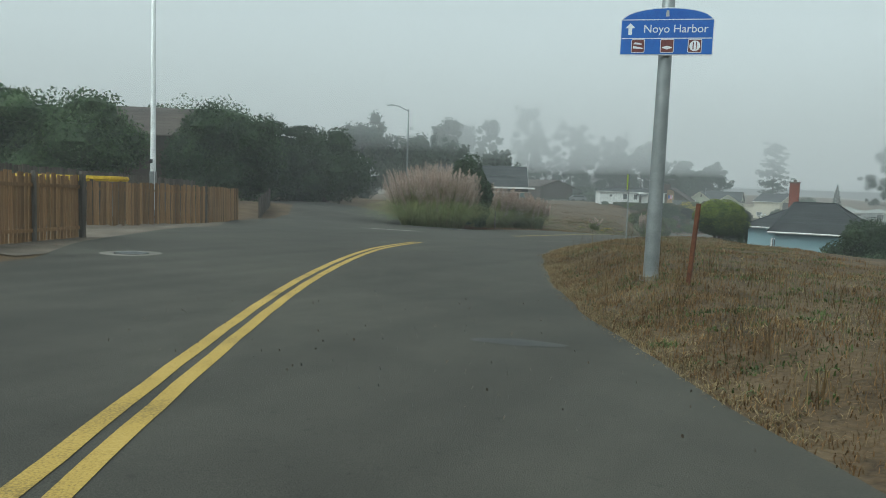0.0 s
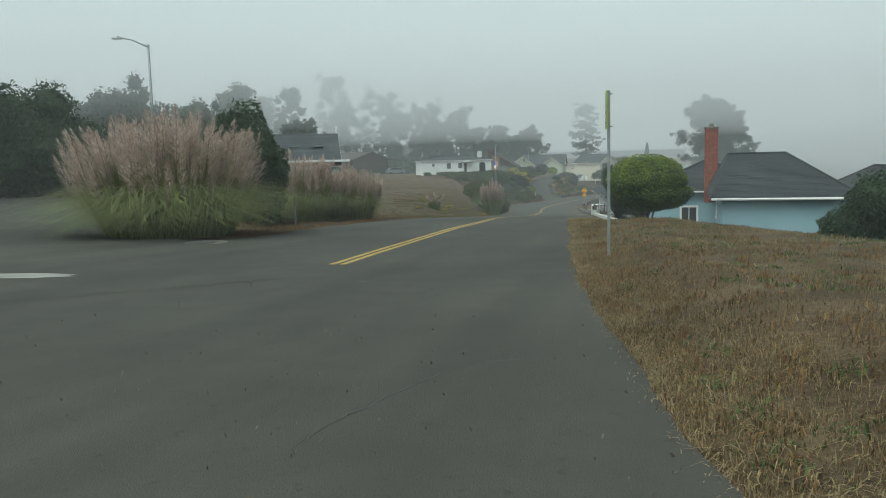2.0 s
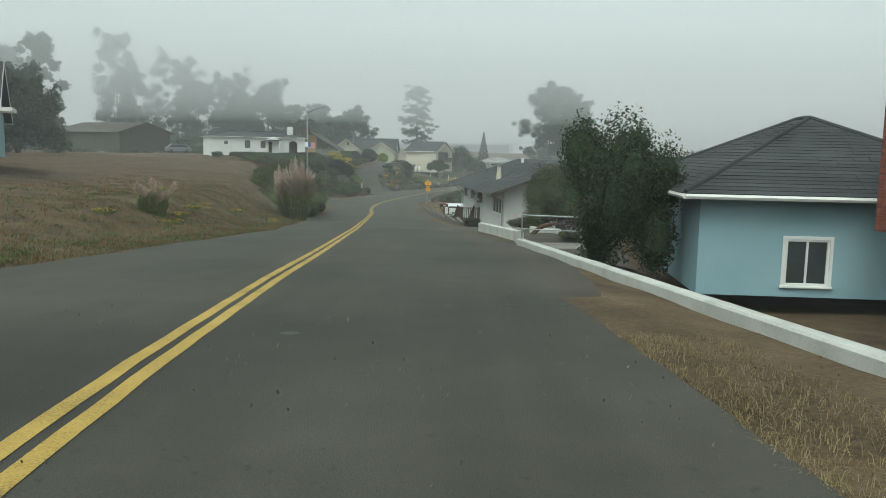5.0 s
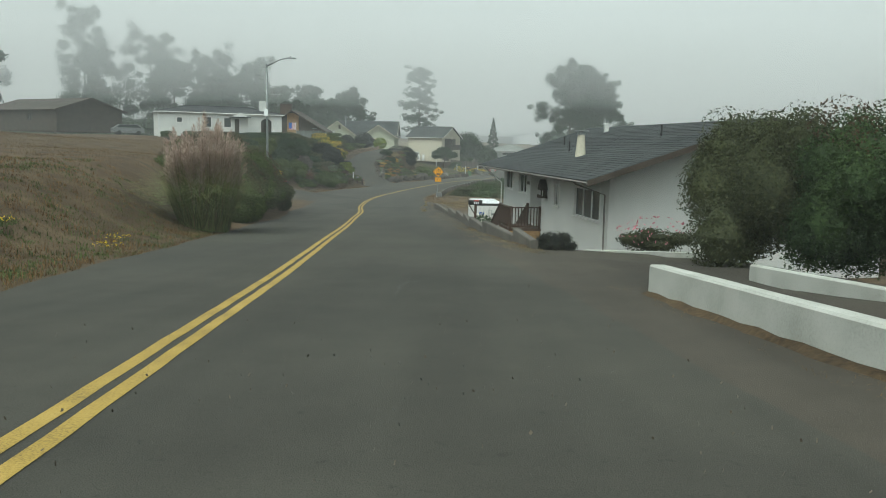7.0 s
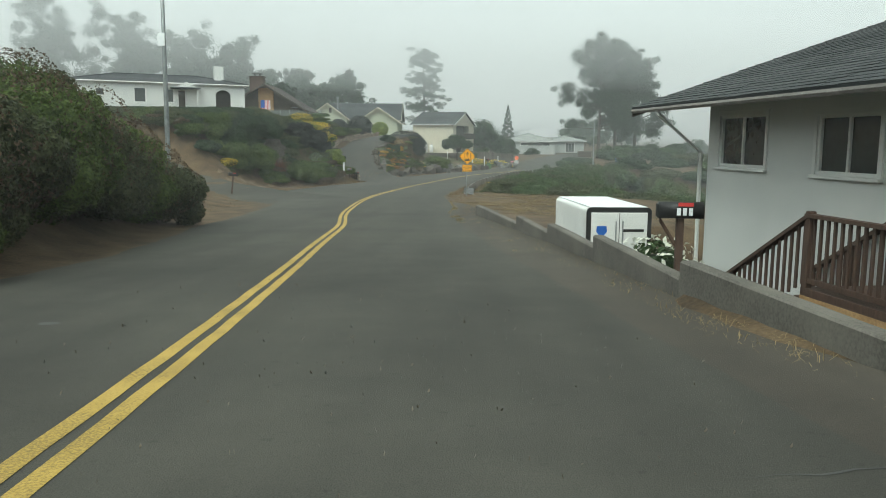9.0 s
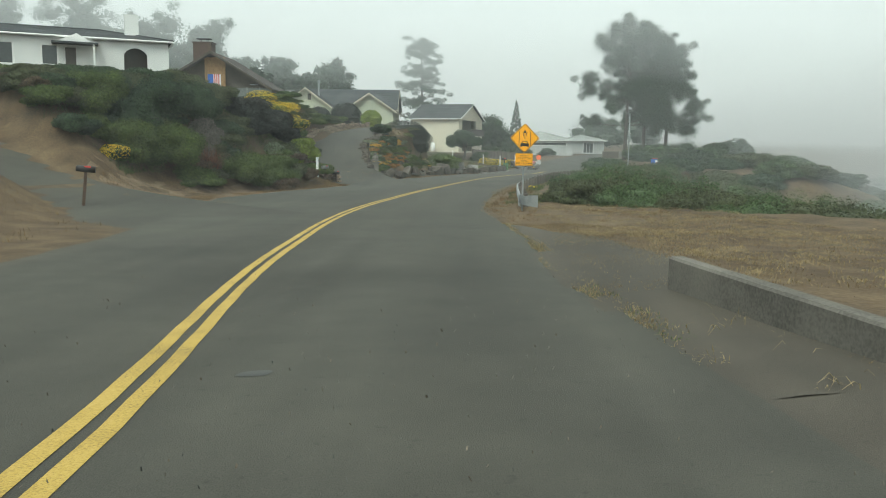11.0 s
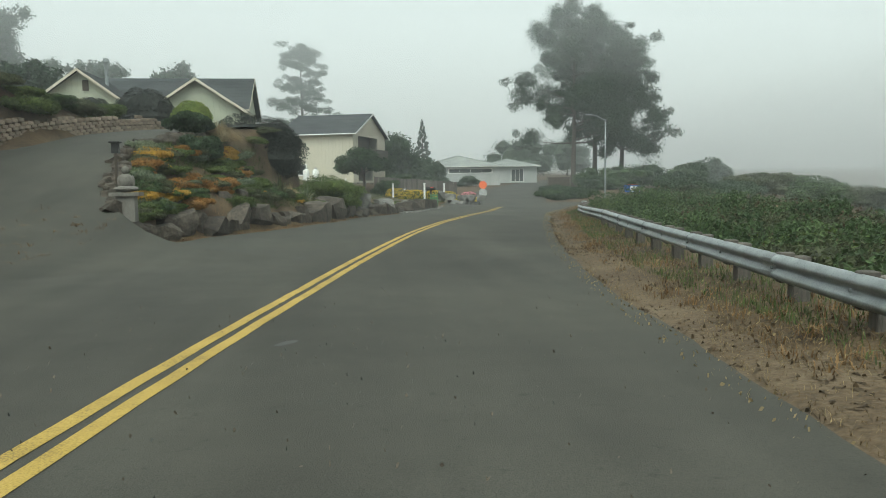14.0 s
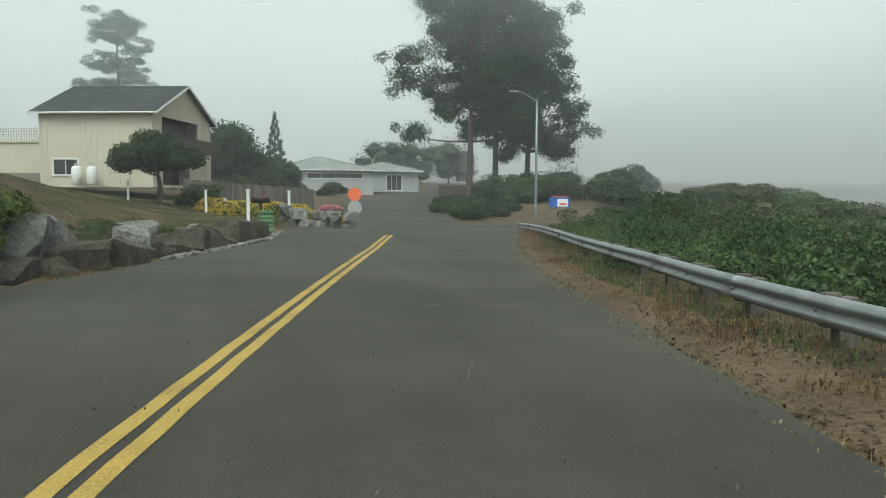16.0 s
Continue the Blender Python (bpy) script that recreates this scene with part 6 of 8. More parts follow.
ball_bush()
pampas(pose(*spot(-20.2, 38.6)), 4.9, 4.8, 280, "large clump of pampas grass with pale pink plumes", 1)
pampas(pose(*spot(-22.2, 53.2)), 3.6, 4.1, 150, "lower clump of pampas grass with pink plumes", 2, "pampas row")
pampas(pose(*spot(-20.6, 57.0)), 3.0, 3.3, 130, "lower clump of pampas grass at the dirt apron", 5, "pampas row")
pampas(pose(*spot(-23.2, 52)), 3.6, 2.6, 60, "lower clump of pampas grass behind the verge", 6, "pampas row")
pampas(pose(*spot(-22.0, 108.4)), 2.0, 4.6, 170, "upright clump of pampas grass with tall pink plumes", 3)
pampas(pose(*spot(-23.0, 85.0)), 1.2, 1.6, 10, "small pampas tuft on the weedy mound", 8)
shrub(-21.7, 47.4, 1.8, 1.8, 6.1, "leaf_dark", "tall dark glossy evergreen shrub between the pampas", 14000, 0.09, 11, 12)
shrub(6.6, 52.6, 2.6, 2.4, 4.2, "leaf_dark", "dense dark green shrub beside the blue house", 12000, 0.09, 12, 10)
shrub(-5.3, 74.0, 1.6, 1.5, 4.7, "leaf_dark", "tall loose dark shrub behind the low white wall", 16000, 0.05, 229, 14, extra=(("new_growth", lumps(1.65, 1.55, 4.8, 14, 229, 0.3), 1800, 0.045, "leaf_olive"),))
# tall loose hedge behind the white walls
for k, (x, y, rx, ry, h) in enumerate([(-4.0, 99.6, 2.2, 2.2, 4.3), (-2.2, 96.8, 2.3, 2.6, 4.4), (-0.3, 92.8, 2.7, 3.2, 4.6), (1.5, 89.2, 2.8, 3.4, 4.8), (2.5, 85.4, 2.7, 3.2, 4.6), (3.2, 98.5, 3.2, 3.4, 4.5), (5.0, 93, 3.4, 3.6, 4.6)]):
    shrub(x, y, rx, ry, h, "leaf_mid" if k % 2 else "leaf_olive", "tall loose hedge shrub with reddish tips", 42000, 0.042, 200 + k, 18, "hedge_shrub", "hedge behind the white walls",
          (("new_growth", [(0.5 * rx * math.cos(j), 0.5 * ry * math.sin(j), h * 0.86 + 0.2 * math.sin(3 * j), 0.3 * rx, 0.3 * ry, 0.62) for j in range(6)], 1500, 0.045, "leaf_brown" if k % 2 else "leaf_olive"),))
shrub(-4.7, 84.5, 1.0, 1.5, 1.9, "leaf_olive", "loose flowering bush behind the low white wall", 4000, 0.07, 220, 7)
shrub(-9.2, 103.0, 0.72, 0.5, 0.7, "leaf_maroon", "small twiggy dark shrub at the wall end", 3600, 0.032, 221, 9, extra=(("new_growth", lumps(0.74, 0.52, 0.74, 9, 221, 0.2), 500, 0.03, "leaf_olive"),))
shrub(-5.6, 105.0, 1.5, 0.5, 1.05, "leaf_olive", "straggling rose bush with faded pink blooms", 2600, 0.04, 222, 7, dz=0.75, extra=(("bloom", [(0, 0, 0.9, 1.2, 0.6, 0.5)], 110, 0.06, "flower_pink"),))
shrub(-2.6, 105.2, 1.2, 0.6, 1.2, "leaf_olive", "straggling bush under the end wall", 2000, 0.05, 223, 7, dz=0.75)
shrub(-5.4, 83.4, 0.5, 1.2, 0.5, "leaf_olive", "lavender bush with purple spikes by the landing", 3000, 0.04, 226, 6, extra=(("bloom", [(0, 0, 0.42, 0.5, 1.2, 0.3)], 400, 0.025, "lavender"),), dz=0.1)
shrub(-11.0, 121.9, 0.9, 1.3, 1.5, "leaf_mid", "rose bush covered in white blooms", 3500, 0.06, 224, 7, extra=(("bloom", [(0, 0, 0.95, 0.9, 1.25, 0.6)], 320, 0.06, "flower_white"),), dz=0.1)
for k, (x, y) in enumerate(((-0.2, 56.4), (0.6, 56.2), (1.5, 56.6), (-0.9, 56.5))):
    top = thing("lily", pose(*spot(x, y, -0.05)), "pink belladonna lilies on bare stems", "flower", "pink lilies")
    rng = np.random.default_rng(300 + k)
    part("stem", join(*[tube([(0.1 * math.cos(j), 0.1 * math.sin(j), 0), (0.2 * math.cos(j), 0.2 * math.sin(j), 0.75)], 0.01, 4) for j in range(5)]), "leaf_brown", top)
    part("bloom", leaves([(0.2 * math.cos(j), 0.2 * math.sin(j), 0.8, 0.13, 0.13, 0.09) for j in range(5)], 140, 0.06, rng), "flower_pink", top)
# the great bush on the inside of the bend
for k, (x, y, rx, ry, h) in enumerate([(-23.6, 117.2, 1.4, 2.0, 2.7), (-24.0, 119.4, 1.5, 2.0, 3.1), (-26.8, 126.6, 1.7, 2.2, 3.6), (-24.3, 121.0, 1.5, 2.0, 2.8), (-24.8, 123.8, 1.9, 2.4, 3.5), (-25.4, 127.0, 2.1, 2.6, 3.6), (-26.0, 130.4, 2.1, 2.4, 3.1), (-25.7, 133.4, 1.6, 1.8, 2.4), (-25.2, 116.4, 1.5, 1.8, 1.7), (-27.8, 127.8, 2.0, 2.4, 3.2), (-26.6, 121.2, 2.0, 2.2, 2.5)]):
    shrub(x, y, rx, ry, h, "leaf_olive" if k % 2 else "leaf_green", "tangled dense coyote brush on the inside of the bend", 24000, 0.055, 240 + k, 12, "brush", "tangled brush by the bend", (("new_growth", [(0, 0, h * 0.6, rx * 0.95, ry * 0.95, h * 0.45)], 2200, 0.045, "leaf_brown"),))
# planted bank below the bungalow
bank = [(-36.2, 166.6, 1.2, 1.0, 1.0, "leaf_green"), (-38.0, 167.6, 1.2, 1.0, 0.9, "leaf_olive"), (-40.0, 168.9, 1.2, 1.0, 0.8, "leaf_olive"), (-42.0, 170.4, 1.1, 0.9, 0.7, "leaf_green"), (-34.8, 166.0, 1.1, 1.0, 0.9, "leaf_dark"), (-37.0, 168.4, 1.3, 1.1, 1.0, "leaf_dark"), (-38.6, 169.9, 1.5, 1.2, 0.9, "leaf_olive"), (-41.2, 171.0, 1.5, 1.1, 0.8, "leaf_green"), (-36.4, 168.3, 1.4, 1.2, 0.9, "leaf_olive"), (-43.6, 172.4, 1.3, 1.0, 0.7, "leaf_olive"), (-37.4, 167.6, 0.9, 0.8, 0.6, "leaf_brown"), (-39.8, 169.0, 0.9, 0.8, 0.5, "leaf_brown"), (-34.3, 178.0, 1.8, 2.0, 1.5, "leaf_olive"), (-35.8, 176.0, 2.0, 1.8, 1.5, "leaf_dark"), (-38.0, 174.4, 2.3, 1.6, 1.45, "leaf_dark"), (-40.8, 174.1, 2.3, 1.5, 1.3, "leaf_olive"), (-43.4, 174.6, 2.0, 1.4, 1.2, "leaf_dark"),
        (-33.8, 173.4, 2.2, 2.3, 2.6, "leaf_dark"), (-33.2, 176.6, 2.0, 2.3, 2.3, "leaf_dark"), (-36.3, 172.0, 1.9, 1.7, 2.1, "leaf_dark"), (-33.0, 179.8, 1.8, 2.0, 1.6, "leaf_olive"), (-34.2, 170.6, 1.6, 1.6, 2.0, "leaf_dark"),
        (-32.5, 171.4, 1.7, 1.9, 2.3, "leaf_green"), (-33.4, 168.9, 1.7, 1.7, 2.1, "leaf_green"), (-31.7, 174.6, 1.0, 1.2, 2.0, "leaf_grey"), (-32.0, 175.6, 1.1, 1.2, 1.9, "leaf_grey"),
        (-29.8, 176.4, 1.7, 1.9, 1.9, "leaf_green"), (-28.9, 179.0, 1.6, 1.8, 1.7, "leaf_green"), (-28.2, 181.6, 1.1, 1.3, 1.1, "leaf_olive"), (-28.0, 178.2, 0.9, 1.1, 0.8, "leaf_brown"), (-27.6, 183.4, 0.9, 1.0, 0.8, "leaf_brown"), (-29.6, 182.4, 0.9, 1.0, 1.0, "leaf_silver"),
        (-31.8, 182.8, 1.9, 2.0, 2.1, "leaf_maroon"), (-31.0, 185.6, 1.9, 2.0, 2.0, "leaf_maroon"), (-30.2, 188.0, 1.3, 1.4, 1.4, "leaf_maroon"), (-28.7, 186.6, 1.4, 1.4, 1.7, "leaf_bright"),
        (-33.6, 184.6, 1.7, 2.2, 1.4, "leaf_green"), (-33.4, 188.6, 1.8, 2.4, 1.1, "leaf_olive"), (-34.0, 193.0, 1.6, 2.4, 0.9, "leaf_green"), (-32.4, 196.5, 1.3, 2.4, 0.9, "leaf_green"), (-31.8, 201.0, 1.2, 2.2, 0.9, "leaf_olive"), (-31.0, 206.5, 1.0, 2.4, 0.8, "leaf_green"),
        (-35.4, 169.6, 1.6, 1.5, 2.2, "leaf_green"), (-37.7, 171.6, 1.7, 1.4, 2.0, "leaf_dark"), (-34.6, 168.0, 1.0, 1.0, 1.3, "leaf_green"), (-39.9, 172.6, 1.8, 1.3, 1.8, "leaf_olive"), (-30.5, 193.6, 1.0, 1.8, 1.2, "leaf_green"), (-45.5, 174.0, 1.0, 1.0, 0.9, "leaf_olive"), (-48.5, 174.6, 0.9, 0.9, 0.9, "leaf_mid")]
words = {"leaf_green": "fresh green juniper mound on the planted bank", "leaf_grey": "dry grey twiggy shrub on the planted bank", "leaf_silver": "small silver-leaved shrub on the bank", "leaf_dark": "dark green mounded shrub on the planted bank", "leaf_mid": "green mounded shrub on the planted bank", "leaf_olive": "olive-grey mounded shrub on the planted bank", "leaf_maroon": "very dark clipped domed shrub on the bank", "leaf_bright": "bright green clipped round shrub by the driveway", "leaf_brown": "dry brown low shrub at the bank's foot"}
def bank_height(x, y, h):
    """Keeps the planting below the view from the houses above it."""
    lid = float(np.interp(y, [166, 172, 178, 181, 184, 192, 207], [-1.9, -1.3, -1.0, -1.3, -2.6, -2.8, -2.2]))
    return min(h, max(0.5, (lid - float(land(x, y))) / 1.12))


for k, (x, y, rx, ry, h, leaf) in enumerate(bank):
    h = bank_height(x, y, h)
    shrub(x, y, rx, ry, h, leaf, words[leaf], int(6500 * rx * h ** 0.5), 0.052, 260 + k, 12, group="shrubs on the bank")
for k, (x, y, rx, ry) in enumerate(((-31.4, 190.6, 1.3, 2.0), (-31.6, 193.6, 1.1, 1.6), (-33.6, 167.2, 0.8, 0.8))):
    shrub(x, y, rx, ry, 0.7, "leaf_mid", "low mound of bright yellow flowers", 2500, 0.05, 290 + k, 6, "flower_mound", "yellow flower mounds", (("bloom", lumps(rx, ry, 0.74, 6, 290 + k, 0.2), 2200, 0.045, "flower_yellow"),), category="flowers")
M["flax_red"] = foliage("flax_red", (0.07, 0.03, 0.02), (0.2, 0.1, 0.055))
rng_ = np.random.default_rng(310)
wx_, wy_ = [p[0] for p in DRIVE], [p[1] for p in DRIVE]
for k in range(13):
    y = 190.2 + 1.9 * k
    x = float(np.interp(y, wy_, wx_)) - 4.0
    leaf = ("leaf_green", "leaf_mid", "leaf_olive")[k % 3]
    shrub(x, y, 1.15, 1.4, bank_height(x, y, 1.15), leaf, "clipped low hedge along the top of the block wall", 4200, 0.045, 1500 + k, 8, "hedge", "hedge above the block wall", (("bloom", lumps(1.15, 1.4, 1.2, 8, 1500 + k, 0.2), 1800, 0.04, "flower_yellow"),) if k in (1, 2) else (), category="hedge")
    shrub(x - 2.2, y + 0.6, 1.5, 1.5, 0.7, ("leaf_olive", "leaf_green", "leaf_mid")[k % 3], "low green ground cover on the upper bank", 3200, 0.045, 1530 + k, 7, "ground_cover", "upper bank plants", (("bloom", lumps(1.5, 1.5, 0.74, 7, 1530 + k, 0.2), 2200, 0.04, "flower_yellow"),) if k in (1, 2, 3) else (), category="plant")
flax = thing("flax_plant", pose(*spot(-31.0, 173.6)), "reddish spiky flax plant with arching blades", "plant")
a_ = rng_.uniform(0, 6.28, 420)
part("blade", blades(np.stack([0.3 * np.cos(a_), 0.3 * np.sin(a_), np.zeros(420)], -1), 1.7, 0.022, rng_, 0.9, 0.5), "flax_red", flax)
# shrubs and hedges up the driveway
for k, (x, y, rx, ry, h, leaf, lab) in enumerate([(-34.1, 224.2, 1.35, 1.2, 2.1, "leaf_maroon", "dark clipped domed hedge by the green house"), (-30.8, 223.4, 1.75, 1.5, 2.6, "leaf_maroon", "larger dark clipped domed hedge by the green house"), (-27.7, 222.2, 1.15, 1.1, 1.75, "leaf_bright", "bright green clipped hedge at the drive top")]):
    dome(x, y, rx, ry, h, leaf, lab, 15000, 0.05, 320 + k, dz=(-3.1 if k < 2 else -3.15) - float(land(x, y)))
dome(-23.6, 217.2, 2.9, 2.5, 3.5, "leaf_maroon", "big dark clipped shrub above the rock garden", 42000, 0.05, 323, "shrub", "shrub", -6.25 - float(land(-23.6, 217.2)))
for k, (x, y, rx, ry, h, leaf, lab) in enumerate([(-19.5, 214.4, 2.0, 2.3, 2.0, "leaf_green", "low spreading green juniper above the rocks"), (-18.9, 218.2, 1.9, 2.2, 1.8, "leaf_green", "low spreading green juniper above the rocks"), (-24.2, 205.3, 1.0, 1.8, 1.1, "leaf_dark", "low dark green ground cover by the drive"), (-25.0, 208.0, 1.1, 1.8, 1.1, "leaf_dark", "low dark green ground cover by the drive")]):
    shrub(x, y, rx, ry, h, leaf, lab, int(6500 * rx), 0.05, 324 + k, 10)
for k, (x, y) in enumerate(((-24.1, 210.0), (-21.2, 210.4))):
    tuft = thing("grass_tuft", pose(*spot(x, y)), "pale straw-coloured rounded ornamental grass tuft", "grass", "straw tufts")
    r_ = np.random.default_rng(340 + k)
    a_ = r_.uniform(0, 6.28, 1500)
    part("blade", blades(np.stack([0.25 * np.cos(a_), 0.25 * np.sin(a_), np.zeros(1500)], -1), 0.95, 0.01, r_, 1.2, 1.1), "straw_pale", tuft)
for k, (x, y) in enumerate(((-21.3, 208.6), (-20.2, 209.8))):
    ag = thing("agave", pose(*spot(x, y)), "pale spiky agave in the rock garden", "plant", "agaves")
    r_ = np.random.default_rng(350 + k)
    a_ = r_.uniform(0, 6.28, 46)
    part("leaves", blades(np.stack([0.06 * np.cos(a_), 0.06 * np.sin(a_), np.zeros(46)], -1), 0.95, 0.05, r_, 0.9, 0.2), "leaf_silver" if k else "leaf_olive", ag)
r_ = random.Random(19)
for k in range(60):
    y = 171.5 + 18.0 * ((k * 0.618) % 1)
    d = 2.9 + 6.4 * ((k * 0.414) % 1)
    x = float(edge_left(y)) - d
    if min(math.hypot(x - p[0], y - p[1]) for p in curve_points(DRIVE, 1.0)) < 3.6 or min(math.hypot(x - p[0], y - p[1]) for p in curve_points(DRIVE_B, 1.0)) < 3.0:
        continue
    leaf = ("leaf_maroon" if y > 181 and d > 4.5 else ("leaf_dark", "leaf_olive", "leaf_olive")[k % 3]) if d > 4.2 else ("leaf_green", "leaf_olive", "leaf_green", "leaf_brown")[k % 4]
    h = r_.uniform(0.75, 1.15) if d > 4.2 else r_.uniform(0.55, 0.85)
    shrub(x, y, r_.uniform(1.1, 1.5), r_.uniform(1.1, 1.5), bank_height(x, y, h), leaf, words[leaf], 6000, 0.05, 1600 + k, 9, group="shrubs on the bank")
r_ = random.Random(8)
for k in range(84):
    u = r_.uniform(0, 1)
    y = 196.6 + u * 16
    x = float(edge_left(y)) - 1.2 - r_.uniform(0, 3.6)
    left_ = float(np.interp(y, [196, 201, 207, 213], [-24.5, -25.6, -24.8, -23.2]))
    x = left_ + (float(edge_left(y)) - 1.2 - left_) * r_.uniform(0.02, 1)
    kind = r_.choice(["flower_orange", "leaf_rust", "leaf_silver", "leaf_olive", "flower_orange", "leaf_green", "leaf_olive", "leaf_rust"])
    lab = {"leaf_rust": "rusty orange sedum mound in the rock garden", "leaf_green": "fresh green ground cover mound in the rock garden", "flower_orange": "orange flowering succulent mound in the rock garden", "leaf_silver": "silver-leaved low mound in the rock garden", "leaf_olive": "olive ground cover mound in the rock garden", "flower_yellow": "yellow flowering mound in the rock garden", "leaf_mid": "green ground cover mound in the rock garden"}[kind]
    s = r_.uniform(0.35, 0.8)
    shrub(x, y, s, s, s * 0.75, kind, lab, 2200, 0.034, 360 + k, 5, "ground_cover", "rock garden plants", category="plant", dz=-0.05)
for k in range(84):
    y = 196 + r_.uniform(0, 1) ** 1.5 * 41
    left_ = float(np.interp(y, [196, 199, 207, 213, 220, 240], [-24.3, -25.2, -24.8, -23.6, -22.5, -22.0]))
    x = left_ + (float(edge_left(y)) - 1.6 - left_) * r_.uniform(0, 1)
    s = r_.uniform(0.55, 1.0)
    kind = r_.choice(["leaf_green", "leaf_olive", "leaf_olive", "leaf_mid", "leaf_green"])
    shrub(x, y, s, s, 0.42, kind, {"leaf_green": "fresh green ground cover mat on the garden slope", "leaf_olive": "olive ground cover mat on the garden slope", "leaf_silver": "silvery ground cover mat on the garden slope", "leaf_mid": "green ground cover mat on the garden slope"}[kind], 2600, 0.035, 1360 + k, 7, "ground_cover", "garden slope plants", category="plant", dz=-0.1)
for k, (x, y, rx) in enumerate(((-13.8, 252.0, 1.1), (-11.8, 250.0, 1.4), (-10.0, 249.5, 1.2), (-8.6, 248.0, 1.0), (-12.8, 247.6, 1.0))):
    shrub(x, y, rx, rx * 0.7, 0.95, "leaf_mid", "mound of yellow flowers behind the stone wall", 1800, 0.05, 400 + k, 5, "flower_mound", "yellow flower mounds", (("bloom", lumps(rx, rx * 0.7, 1.0, 5, 400 + k, 0.2), 1700, 0.05, "flower_yellow"),), category="flowers")
shrub(-6.2, 251.5, 0.8, 0.5, 0.9, "leaf_mid", "mound of pink flowers beyond the stone wall", 900, 0.05, 410, 5, "flower_mound", "", (("bloom", [(0, 0, 0.7, 0.75, 0.45, 0.25)], 500, 0.05, "flower_pink"),), category="flowers")
for k, (x, y, rx, h) in enumerate(((-14.5, 256, 1.6, 1.7), (-4.5, 296, 2.2, 2.0), (0.5, 297.5, 2.0, 1.9), (-12, 275, 2, 2.2), (-9, 270, 1.6, 1.6), (5.5, 262, 2.2, 1.4), (3.2, 256, 1.5, 1.0), (8.6, 270, 2.2, 0.9), (14.5, 276, 2.4, 2.0), (19, 279, 4, 3.4), (24, 283, 4, 3.2), (2.2, 248, 1.2, 0.8), (15.5, 281, 2.6, 3.2), (21.5, 281, 3.2, 3.6), (26, 285, 3.4, 4.2), (29, 279, 3.0, 3.4), (4.8, 252, 1.5, 0.9), (7.0, 257, 1.9, 1.2), (17, 276, 2.6, 2.2))):
    shrub(x, y, rx, rx, h, "leaf_dark" if k % 3 else "leaf_mid", "dark rounded shrub near the fork", 3000, 0.09, 420 + k, 7)
# brambles on the drop beyond the guardrail
r_ = random.Random(12)
for k in range(44):
    t = k / 43
    y = 166.5 + 70 * t
    d = (2.7, 5.0, 8.0)[k % 3] + r_.uniform(-0.4, 0.4)
    x = float(edge_right(y)) + (2.0 if y < 196 else 1.55) + d
    want = -6.95 + 0.45 * math.sin(k * 1.7) + (0.1 if d > 4 else -0.45) - 0.55 * float(np.interp(y, [172, 178, 203, 212], [0, 1, 1, 0])) - 0.012 * (y - 190 if y > 190 else 0)
    h = max(0.6, (want - float(land(x, y))) / 1.1)
    sprays = [(r_.uniform(-2.2, 1.8), r_.uniform(-2.2, 2.2), h * r_.uniform(0.86, 1.0) + r_.uniform(-0.05, 0.3), r_.uniform(0.2, 0.5), r_.uniform(0.2, 0.5), r_.uniform(0.15, 0.4)) for _ in range(9)]
    shrub(x, y, 2.5, 2.6, h, "bramble_leaf" if k % 4 else "leaf_olive", "tangled green bramble thicket behind the guardrail", 13000, 0.062, 450 + k, 13, "bramble", "brambles beyond the guardrail", (("spray", sprays, 1500, 0.055, "bramble_leaf" if k % 2 else "leaf_mid"), ("new_growth", [(0, 0, h * 0.8, 2.2, 2.3, h * 0.3)], 500, 0.05, "leaf_brown" if k % 3 else "leaf_green")), dz=-0.2)
for k, (x, y) in enumerate([(-11.2, 166.6), (-9.4, 164.8), (-7.4, 163.4), (-5.2, 161.8), (-2.6, 161), (0, 160.6), (2.5, 162), (5, 168), (-4.5, 167), (0, 168), (6, 178), (8, 190), (10, 202), (12, 214), (14, 226), (2, 156), (6, 158)]):
    h = max(1.3, -6.7 - 0.07 * max(0, x + 10) - float(land(x, y)))
    shrub(x, y, 2.4 if x < -5 else 2.9, 2.4 if x < -5 else 2.9, h, "bramble_leaf" if k % 2 else "leaf_olive", "tangled green bramble thicket on the slope", 14000, 0.06, 500 + k, 13, "bramble", "brambles on the slope", dz=-0.2)


r_ = random.Random(23)
for k, (x, y) in enumerate([(14, 236), (18, 241), (22, 236), (25, 243), (28, 236), (29, 248), (34, 240), (35, 249), (41, 244), (22, 252), (28, 257), (35, 258), (42, 255), (48, 250), (18, 228), (24, 228), (31, 230), (38, 233), (13, 243), (46, 262), (36, 268), (52, 268), (50, 282), (58, 290), (64, 300), (70, 290), (44, 277), (60, 274), (74, 306)]):
    w = r_.uniform(3.0, 4.2)
    h = r_.uniform(2.0, 3.2)
    shrub(x, y, w, w, h, ("leaf_dark", "leaf_olive", "bramble_leaf")[k % 3], "dark tangled brush on the falling slope", 7000, 0.11, 1700 + k, 13, "brush", "brush on the falling slope", dz=-0.3)


